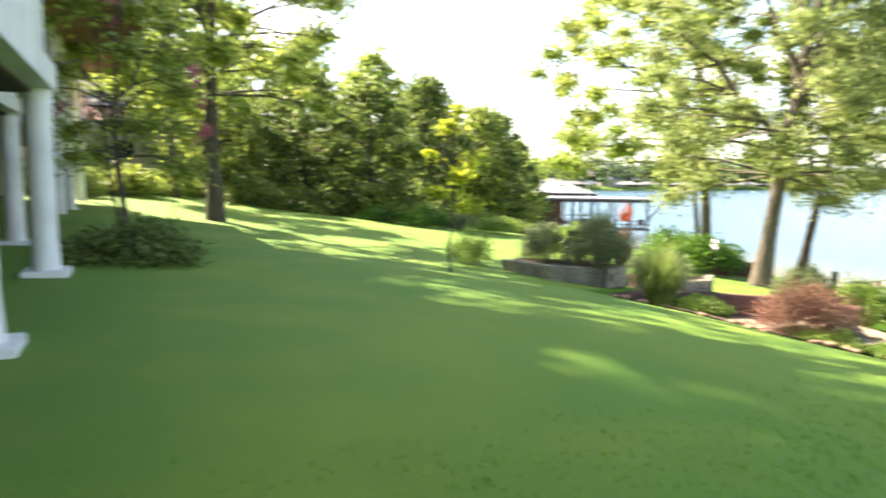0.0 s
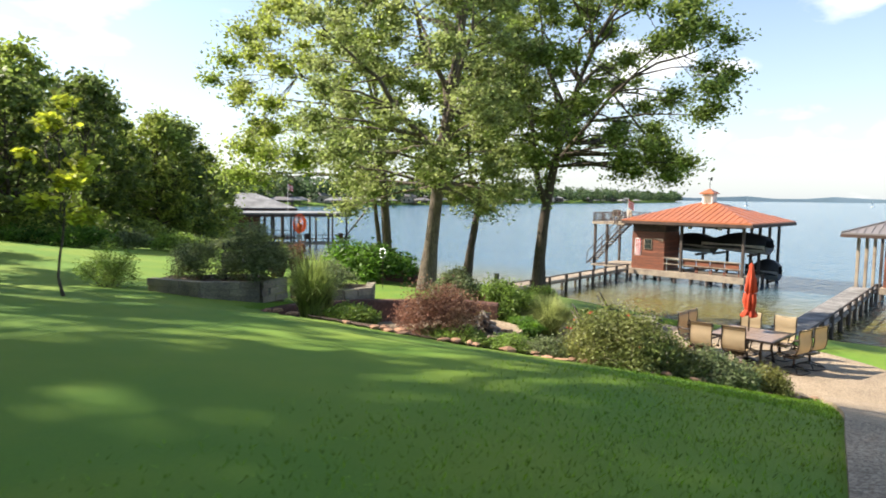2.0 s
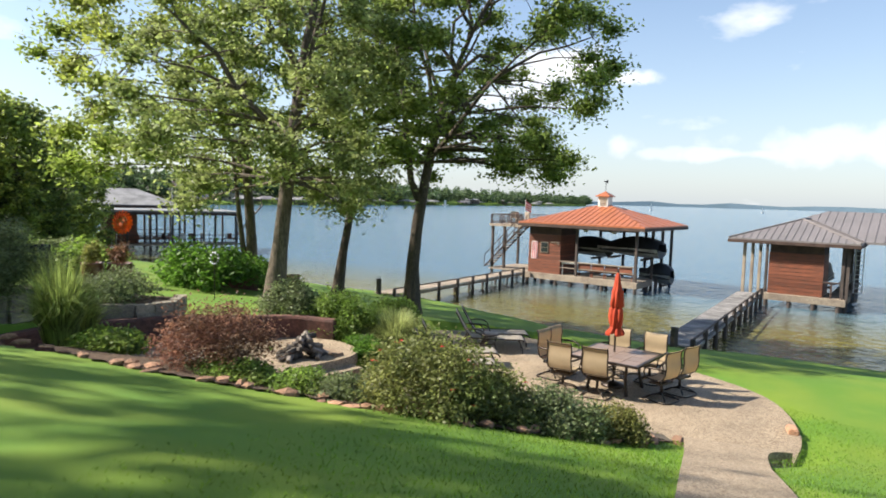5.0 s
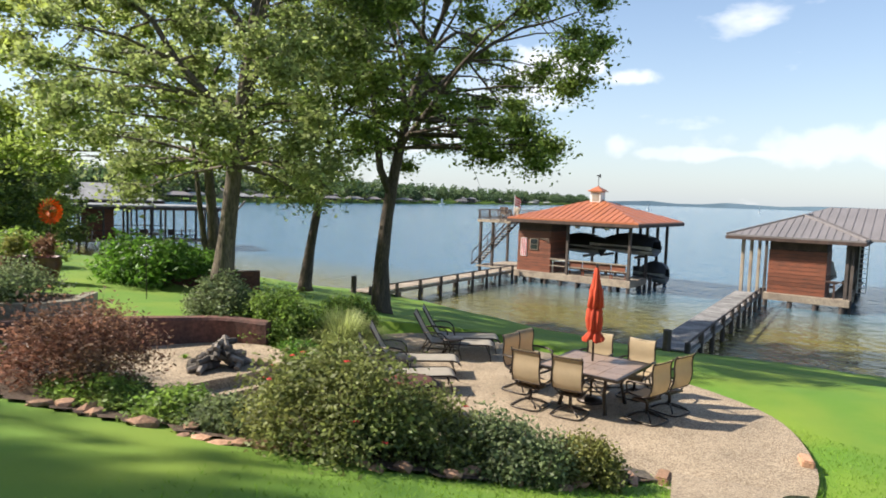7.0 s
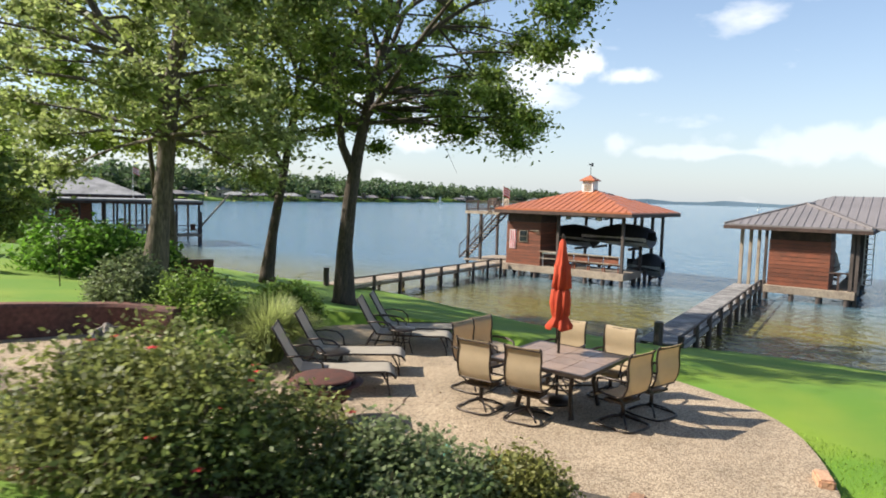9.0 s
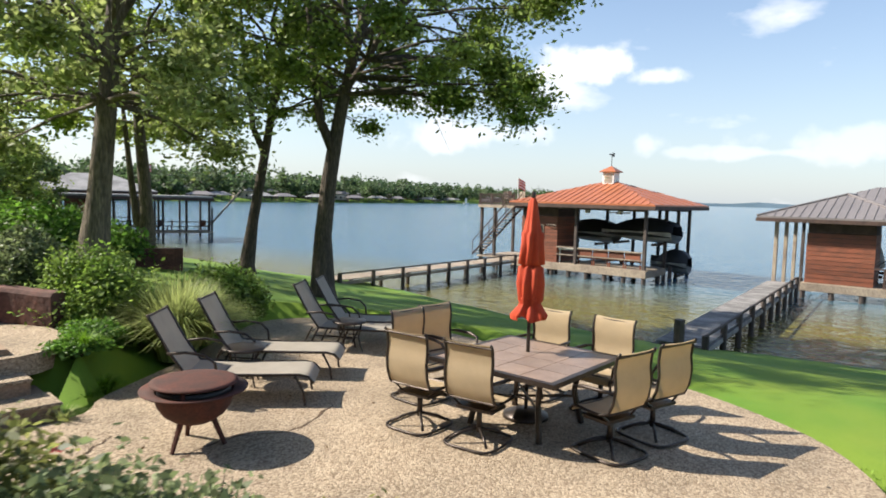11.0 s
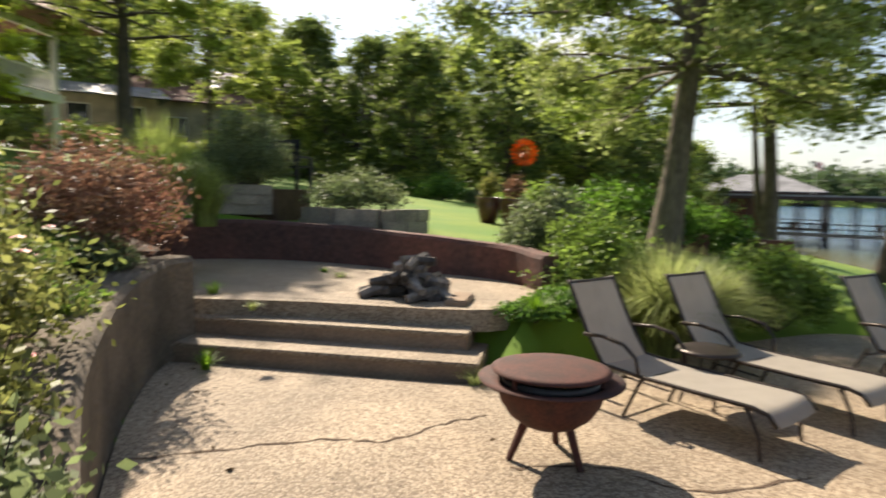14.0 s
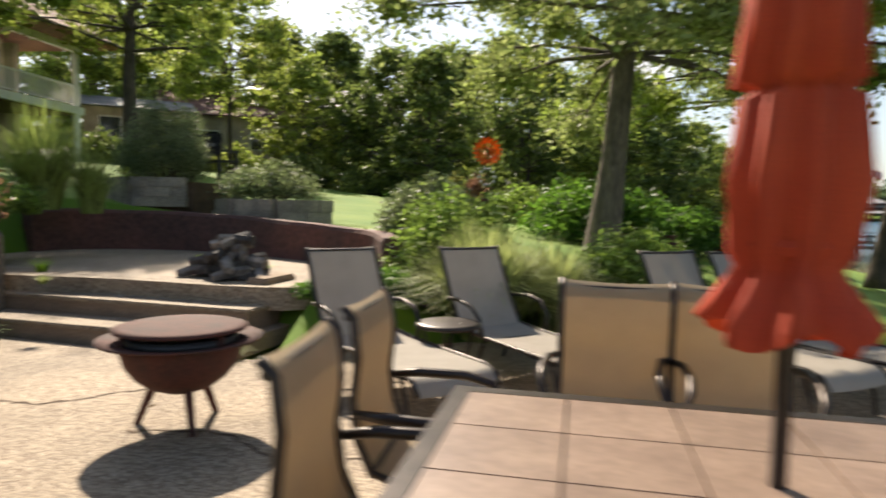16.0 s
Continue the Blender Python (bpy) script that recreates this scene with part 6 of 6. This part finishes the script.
def flower_pot(x, y, r, h, seed, leafm, label):
    z = float(land(x, y))
    t = thing("flower_pot", x, y, z, 0, label, "flower pot", "glazed pots on the lawn")
    part("pot", lathe(bmesh.new(), [(0.001, 0.02), (r * 0.62, 0.0), (r * 0.8, h * 0.3), (r, h * 0.75), (r * 0.9, h * 0.93), (r, h), (r * 0.88, h), (r * 0.82, h * 0.86), (0.001, h * 0.85)], 20), M_TERRA, t, "dark glazed pot", smooth=True)
    rg = np.random.default_rng(seed)
    leaves("plant", blob_points(rg, [(0, 0, h + 0.2, r * 0.9, 0.25), (0.1, 0, h + 0.45, r * 0.6, 0.25), (-0.12, 0.1, h + 0.35, r * 0.6, 0.2)], 500), 0.07, leafm, t, rg, 0.35)


flower_pot(6.15, 24.6, 0.34, 0.7, 1, M_GOLD, "dark glazed pot with yellow-orange plants")
flower_pot(6.9, 24.5, 0.38, 0.72, 2, M_REDBUSH, "dark glazed pot with russet and green plants")
t = thing("frog_statue", 11.55, 9.35, 0.45, 60, "turquoise glazed garden figure of a frog", "garden ornament")
part("body", lathe(bmesh.new(), [(0.001, 0.0), (0.07, 0.02), (0.09, 0.12), (0.06, 0.22), (0.05, 0.26), (0.06, 0.31), (0.03, 0.36), (0.001, 0.37)], 14), M_TURQ, t, smooth=True)
# a curved edging stone by the walk and a far edging block
for x, y, r in ((15.62, 8.25, 40), (13.4, 8.85, 30)):
    t = tagged(mesh_ob("edging_stone", boxes((-0.16, -0.08, -0.05, 0.16, 0.08, 0.09), bevel=0.02), M_CHIPSTONE), "weathered edging stone at the patio corner", "stone")
    t.matrix_world = pose(x, y, 0.02, 0, 0, r)
# cracks in the slab, a dark joint with weeds
for pts in ([(9.2, 10.9), (9.6, 11.3), (10.2, 11.9), (10.6, 12.1), (10.8, 12.6), (11.0, 12.9)], [(11.5, 12.1), (12.0, 12.4), (12.6, 12.35), (13.2, 12.9)]):
    ln = smooth_line(pts, 6)
    bm = bmesh.new()
    pv = None
    for i, (x, y) in enumerate(ln):
        w = 0.008 + 0.006 * math.sin(i * 2.1)
        jx, jy = 0.02 * math.sin(i * 1.9), 0.02 * math.cos(i * 2.7)
        e = (bm.verts.new((x + jx - w, y + jy + w, 0.0235)), bm.verts.new((x + jx + w, y + jy - w, 0.0235)))
        if pv:
            bm.faces.new((pv[0], e[0], e[1], pv[1]))
        pv = e
    tagged(mesh_ob("crack", bm, M_SOIL), "dark crack running across the patio slab", "crack", kind="structure")

def lz(x, y):
    return float(land(x, y))


# shrubs of the flower bed
make_bush("russet_shrub", 7.1, 12.42, 1.02, 0.95, 1.6, M_REDBUSH, 13000, 0.03, 3, "loose russet-brown shrub with fine foliage in the bed", slim=0.35)
make_bush("rose_shrub", 9.2, 9.7, 0.9, 1.05, 1.2, M_ROSE, 16000, 0.03, 4, "large airy rose shrub with a few red blooms", flowers=16, rag=0.5)
make_bush("rose_shrub", 10.1, 9.3, 0.75, 0.75, 0.8, M_ROSE, 8000, 0.03, 5, "airy rose shrub with a few red blooms", flowers=6, rag=0.5)
make_bush("green_shrub", 10.9, 8.92, 0.6, 0.72, 0.72, M_GREY, 9000, 0.03, 6, "dense dark green shrub above the wall")
make_bush("golden_shrub", 11.8, 8.72, 0.4, 0.5, 0.6, M_GOLD, 7000, 0.026, 7, "clipped golden variegated shrub at the end of the bed", rag=0.15)
for i, (x, y, r, h) in enumerate(((7.9, 11.0, 0.6, 0.4), (8.4, 10.4, 0.55, 0.45), (7.2, 11.6, 0.55, 0.42), (7.5, 12.1, 0.45, 0.35), (8.6, 11.0, 0.4, 0.3), (7.0, 12.4, 0.4, 0.3))):
    make_bush("low_shrub", x, y, lz(x, y), r, h, M_GREY if i % 2 else M_GREENBUSH, 3500, 0.028, 20 + i, "low grey-green ground-covering shrub in the bed", group="low shrubs in the bed")
make_bush("green_shrub", 5.75, 13.9, 1.15, 0.6, 0.5, M_GREENBUSH, 5000, 0.045, 9, "low bright green leafy clump", slim=0.4)
make_grass("fountain_grass", 5.1, 14.8, 1.2, 0.95, 1.35, M_GRASSY, 1100, 3, "tall yellow-green fountain grass", width=0.014)
make_grass("fountain_grass", 5.5, 15.3, 1.15, 0.6, 0.9, M_GRASSY, 500, 5, "yellow-green fountain grass beside a taller clump")
make_bush("feathery_shrub", 4.3, 17.4, 1.68, 0.95, 1.8, M_GREY, 16000, 0.045, 10, "feathery grey-green shrub in the raised bed", slim=0.2, rag=0.5)
make_bush("feathery_shrub", 3.0, 18.5, 1.6, 0.8, 1.6, M_GREY, 9000, 0.04, 11, "feathery tall grey-green shrub", slim=0.2, rag=0.5)
make_bush("feathery_shrub", 0.9, 19.3, 1.4, 0.8, 1.4, M_GREENBUSH, 6000, 0.04, 12, "loose upright green shrub", slim=0.25, rag=0.5)
make_bush("grey_shrub", 6.2, 18.2, 1.34, 1.0, 0.8, M_GREY, 7000, 0.035, 13, "spreading silver-green shrub in the low raised bed")
# shrubs beside the lounges
make_bush("leafy_shrub", 11.0, 16.75, 0.2, 1.0, 1.6, M_GREENBUSH, 15000, 0.036, 14, "leafy green shrub behind the chaise lounges", rag=0.6)
make_bush("leafy_shrub", 10.0, 17.6, 0.8, 0.8, 1.1, M_GREY, 8000, 0.04, 15, "grey-green shrub at the terrace end")
make_bush("leafy_shrub", 13.0, 17.75, 0.05, 0.8, 1.35, M_GREENBUSH, 12000, 0.038, 16, "leafy green shrub beyond the chaise lounges", rag=0.4)
make_grass("fountain_grass", 11.95, 15.75, 0.02, 1.05, 1.05, M_PALEGRASS, 2200, 7, "arching pale green fountain grass behind the chaise lounges", width=0.016)
make_grass("fountain_grass", 12.35, 16.55, 0.02, 0.8, 0.9, M_PALEGRASS, 1400, 8, "arching pale green fountain grass beside another clump", width=0.016)
rt = np.random.default_rng(77)
tuft = make_grass("grass_tuft", 0, 0, 0, 0.3, 0.2, M_BLADE, 260, 61, "short unmown grass tuft on the slope by the steps", "grass tuft", "grass tufts on the slope", 0.008)
first = True
for k in range(60):
    x, y = rt.uniform(10.7, 12.6), rt.uniform(13.6, 16.6)
    if near(list(PATIO) + [PATIO[0]], np.array([x]), np.array([y]))[0] > 2.0 or dilated(PATIO, np.array([x]), np.array([y]), 0.12)[0] or dilated(STEPS, np.array([x]), np.array([y]), 0.15)[0] or dilated(TERRACE, np.array([x]), np.array([y]), 0.1)[0]:
        continue
    m = pose(x, y, float(ground_z(np.array([x]), np.array([y]))[0]), 0, 0, rt.uniform(0, 360))
    if first:
        tuft.matrix_basis, first = m, False
    else:
        copy_thing(tuft, m)
for i, (x, y, r, h) in enumerate(((10.75, 14.75, 0.35, 0.22), (10.9, 15.25, 0.4, 0.25), (11.15, 15.75, 0.4, 0.3), (11.5, 16.2, 0.4, 0.3))):
    make_bush("low_shrub", x, y, float(ground_z(np.array([x]), np.array([y]))[0]), r, h, M_BRIGHT, 2600, 0.03, 30 + i, "low green ground cover beside the steps", group="low shrubs by the steps")
# lakeside plants
make_bush("broadleaf_shrub", 9.8, 25.6, lz(9.8, 25.6), 1.9, 1.75, M_BRIGHT, 9000, 0.1, 17, "bright green broad-leaved shrub near the lakeside trees", rag=0.4, slim=0.35)
make_bush("broadleaf_shrub", 11.8, 27.4, lz(11.8, 27.4), 1.2, 1.3, M_BRIGHT, 4000, 0.1, 18, "bright green broad-leaved shrub under the trees", slim=0.35)
make_bush("dark_shrub", 6.0, 29.0, lz(6, 29), 1.6, 1.2, M_GREENBUSH, 5000, 0.08, 19, "dark green shrub at the lawn's far edge")
for i, (x, y, r, h) in enumerate(((-1.0, 36, 1.6, 1.5), (1.0, 37, 1.4, 1.0), (3.2, 36, 1.5, 1.1), (-3.5, 37, 1.6, 1.2), (5.5, 34, 1.3, 1.0))):
    make_bush("border_shrub", x, y, lz(x, y), r, h, (M_BRIGHT, M_GREY, M_GREENBUSH)[i % 3], 3500, 0.07, 40 + i, "mixed green border shrub at the end of the lawn", group="border shrubs at the lawn's end")
# the young yellow-leaved tree
make_tree("yellow_sapling", 0.38, 15.0, lz(0.38, 15.0), 3.5, 0.62, 1.7, 0.028, blobs=9, leaf_n=1700, leaf=0.085, leaf_mat=M_YELLOWLEAF, seed=4, label="thin young tree with bright yellow-green leaves", blob_r=(0.16, 0.3))
myrtle = make_tree("crape_myrtle", -6.1, 12.9, lz(-6.1, 12.9), 5.6, 1.9, 1.5, 0.07, blobs=26, leaf_n=11000, leaf=0.06, leaf_mat=M_WOODS, seed=33, label="crape myrtle with a few pink blossoms by the porch", blob_r=(0.3, 0.6), fork="low")
rg_ = np.random.default_rng(8)
for k in range(10):
    a = rg_.uniform(0, 6.28)
    c = (1.6 * math.cos(a), 1.6 * math.sin(a), rg_.uniform(2.0, 4.6))
    leaves("blossom", blob_points(rg_, [(*c, 0.16, 0.2)], 60), 0.04, M_PINK, myrtle, rg_, 0.8, "pink blossom cluster")
make_tree("lawn_shade_tree", -14.0, 34.0, lz(-14, 34), 10.5, 3.6, 3.6, 0.16, blobs=45, leaf_n=14000, leaf=0.14, leaf_mat=M_WOODS, seed=34, label="slim multi-stemmed tree on the upper lawn", blob_r=(0.4, 0.9), fork="low")
make_bush("porch_shrub", -4.7, 10.3, 2.5, 1.2, 0.9, M_DARKLEAF, 6000, 0.05, 50, "dark green shrub beside the porch")

# lakeside trees
make_tree("lakeside_tree", 16.85, 23.7, -0.35, 14.5, 6.0, 5.4, 0.27, lean=(1.6, -0.9), bend=2.3, blobs=115, leaf_n=78000, leaf=0.085, leaf_mat=M_OAK, seed=11, blob_r=(0.4, 0.9),
          label="tall broad tree with dark trunk and wide open crown", centre=(2.1, -0.6), fork="high", low_side=(5.4, -2.4, 6.0, 7))
make_tree("lakeside_tree", 15.8, 28.4, -0.1, 14.0, 4.2, 5.0, 0.2, lean=(1.3, -0.9), bend=1.2, blobs=60, leaf_n=46000, leaf=0.095, leaf_mat=M_OAK, seed=12, label="slender tree with dark trunk by the lake", centre=(1.0, 0.0), blob_r=(0.4, 0.9), fork="high")
make_tree("lakeside_tree", 11.04, 22.2, 0.6, 14.5, 4.6, 2.9, 0.27, lean=(1.7, -1.1), bend=1.35, blobs=95, leaf_n=72000, leaf=0.08, leaf_mat=M_WILLOW, bark=M_PALEBARK, seed=13, label="tree with pale fluttering leaves and mottled bark", centre=(-0.2, 0.4), blob_r=(0.45, 0.95))
make_tree("lakeside_tree", 13.0, 32.0, -0.2, 15.0, 6.0, 4.6, 0.27, lean=(0.8, 0.2), blobs=85, leaf_n=56000, leaf=0.11, leaf_mat=M_WOODS, bark=M_PALEBARK, seed=14, label="broad tree with twin trunks by the lake", centre=(-2.8, 1.2), fork="low", blob_r=(0.5, 1.0))
make_tree("lawn_tree", -8.6, 24.8, 1.9, 13.5, 5.5, 5.0, 0.33, blobs=70, leaf_n=36000, leaf=0.12, leaf_mat=M_WOODS, seed=15, label="stout lawn tree with a dark flared trunk", blob_r=(0.5, 1.0))
# tall trees behind the house, whose shade lies over the upper lawn
for i, (x, y, h, sp) in enumerate(((-15.0, 19.0, 24.5, 6.0), (-19.0, 13.5, 25.0, 7.0), (-19.5, 5.0, 23.0, 7.0), (-22.0, 21.0, 26.0, 7.5), (-17.0, -4.0, 21.0, 6.5))):
    make_tree("tall_tree", x, y, lz(x, y) - 0.2, h, sp, 9.5, 0.32, blobs=48, leaf_n=12500, leaf=0.24, leaf_mat=M_WOODS, seed=70 + i, label="tall tree standing behind the house", group="tall trees behind the house", blob_r=(1.0, 1.7))

# the woods: four trees, repeated
wood = [make_tree("woodland_tree", 0, 0, 0, 13, 4.6, 1.8, 0.22, blobs=75, leaf_n=13000, leaf=0.22, leaf_mat=m, seed=s, label=lb, group="woods round the garden", blob_r=(0.6, 1.25))
        for m, s, lb in ((M_WOODS, 21, "dense green woodland tree"), (M_DARKLEAF, 22, "dark green dense woodland tree"), (M_OAK, 23, "green woodland tree with open crown"))]
spots = [(3.5, 52, 1, .95), (6.0, 58, 0, .85), (7.5, 67, 1, .8), (-2, 62, 1, 1.1), (-24, 47, 1, 1.2), (-4.5, 39.5, 1, .8), (-9, 42, 1, .9), (-1.5, 46, 1, .85), (2.5, 50, 0, .8), (-13.5, 39, 0, .75), (-27, 33.5, 0, .95), (-33, 37, 1, 1.2), (-26, 58, 0, 1.2), (-6, 52, 0, 1.1), (-17, 46, 1, 1.1), (-1, 57, 0, 1.0), (4.0, 58, 0, .75),
         (-12, 56, 1, 1.2), (-30, 42, 2, 1.3), (-19, 64, 0, 1.3), (-31, 55, 0, 1.2), (-38, 48, 1, 1.4), (-35, 66, 2, 1.4), (-25, 72, 1, 1.3), (-8, 66, 2, 1.2),
         (-45, 36, 0, 1.4), (-50, 22, 1, 1.4), (3, 68, 1, .8), (-3, 78, 0, 1.0), (6.5, 62, 2, .55), (2, 92, 0, 1.1), (-8, 90, 1, 1.1), (-4, 104, 2, 1.2), (-30, 84, 1, 1.4),
         (-15, 100, 0, 1.3), (-10, 125, 0, 1.5), (-16, 150, 1, 1.5), (-30, 120, 2, 1.6)]
rs = random.Random(4)
used = set()
for x, y, k, s in spots:
    s *= 0.84
    m = pose(x, y, lz(x, y) - 0.2, 0, 0, rs.uniform(0, 360)) @ Matrix.Diagonal((s, s, s * rs.uniform(0.9, 1.1), 1))
    if k not in used:
        used.add(k)
        wood[k].matrix_basis = m
    else:
        c = copy_thing(wood[k], m)
        c.matrix_basis = m

# undergrowth in front of the woods
for i, (x, y) in enumerate(((-7, 37.5), (-3.5, 38.2), (-11, 36.5), (-15, 35), (-0.5, 42), (1.5, 45), (-18.5, 31), (3.5, 52), (-6, 40), (-9.5, 39.5), (-16.5, 28), (-18.5, 31), (-20, 27), (-15.5, 31.5))):
    make_bush("undergrowth", x, y, lz(x, y) - 0.1, 2.0, 1.9, (M_DARKLEAF, M_WOODS)[i % 2], 3500, 0.12, 60 + i, "dark undergrowth at the edge of the woods", "bush", "undergrowth at the edge of the woods")

# woods on the far shore, too many and too far to count
rf = np.random.default_rng(9)
pts, cs = [], []
dense = smooth_line([tuple(p) for p in far], 40)
for i, (x, y) in enumerate(dense):
    r = math.hypot(x, y)
    for j in range(5):
        off = 14 + 20 * j + rf.uniform(-8, 8)
        dx, dy = x / r, y / r
        lat = rf.uniform(-8, 8)
        h = (14 + 5 * min(1, j * 0.5)) * rf.uniform(0.7, 1.15) * (1 if i < len(dense) - 18 else (len(dense) - i) / 18 * 0.6 + 0.35)
        cx, cy = x + dx * off - dy * lat, y + dy * off + dx * lat
        for b in range(4):
            pts.append((cx + rf.uniform(-3, 3), cy + rf.uniform(-3, 3), WATER + 1.5 + h * rf.uniform(0.25, 0.8), rf.uniform(2.2, 4.2), h * 0.22))
p = blob_points(rf, pts, 130000)
M_FAR = leafy("far_leaves", (0.07, 0.12, 0.05), (0.11, 0.155, 0.06), scale=0.04, island=0.6)
tagged(leaves("far_woods", p, 1.1, M_FAR, None, rf, 0.7), "continuous green woods along the far shore", "trees", kind="stuff")

# grass blades near the walk
rg = np.random.default_rng(2)
n = 170000
x, y = rg.uniform(-2, 17, n), rg.uniform(0, 12, n) ** 1.0
y = rg.uniform(0.2, 13.5, n)
ok = ~inside(PATIO, x, y) & ~inside(TERRACE, x, y) & ~inside(bed, x, y) & ~inside(STEPS, x, y)
wl_ = smooth_line(PATH_EDGE, 8)
ok &= ~((near(wl_, x - 0.28, y + 0.42) < 0.52))
ok &= rg.uniform(0, 1, n) < np.clip(1.4 - near([(0, 0), (6.6, 3.9), (12, 7.7), (15.5, 9)], x, y) / 2.4, 0, 1)
x, y = x[ok], y[ok]
z = land(x, y)
a = rg.uniform(0, 2 * math.pi, len(x))
h = rg.uniform(0.02, 0.045, len(x))
w = rg.uniform(0.003, 0.006, len(x))
lx, ly = rg.normal(0, 0.02, len(x)), rg.normal(0, 0.02, len(x))
co = np.stack([np.stack([x - np.cos(a) * w, y - np.sin(a) * w, z], 1), np.stack([x + np.cos(a) * w, y + np.sin(a) * w, z], 1), np.stack([x + lx, y + ly, z + h], 1)], 1)
tagged(polys_mesh("grass", co, 3, M_BLADE), "short green grass blades of the lawn", "grass", kind="stuff")

# weeds in joints and at the foot of the steps
for i, (x, y, z, r, h) in enumerate(((7.7, 15.6, 0.53, 0.22, 0.1), (7.2, 15.9, 0.53, 0.16, 0.08), (7.3, 13.7, 0.53, 0.22, 0.16), (8.35, 13.2, 0.53, 0.14, 0.1), (8.2, 12.75, 0.02, 0.2, 0.18), (8.9, 15.6, 0.53, 0.12, 0.07), (10.6, 13.6, 0.02, 0.25, 0.15))):
    make_grass("weed_tuft", x, y, z, r, h, M_BLADE if i % 3 else M_PALEGRASS, 90, 100 + i, "small green weed tuft in the paving", "weed", "weeds in the paving", 0.006)
rl = np.random.default_rng(31)
n = 420
px, py = rl.uniform(7.6, 16.5, n), rl.uniform(8.5, 16.5, n)
ok = inside(PATIO, px, py) & ((near([(7.7, 12.75), (8.8, 11.4), (10.1, 10.25), (12.2, 9.1)], px, py) < 0.7) | (rl.uniform(0, 1, n) < 0.12))
px, py = px[ok], py[ok]
leaves("fallen_leaves", np.stack([px, py, np.full(len(px), 0.03)], 1), 0.025, M_LITTER, None, rl, 0.5)
bpy.data.objects["fallen_leaves"]["kind"] = "stuff"
bpy.data.objects["fallen_leaves"]["label"] = "scattered dry brown leaves on the patio"
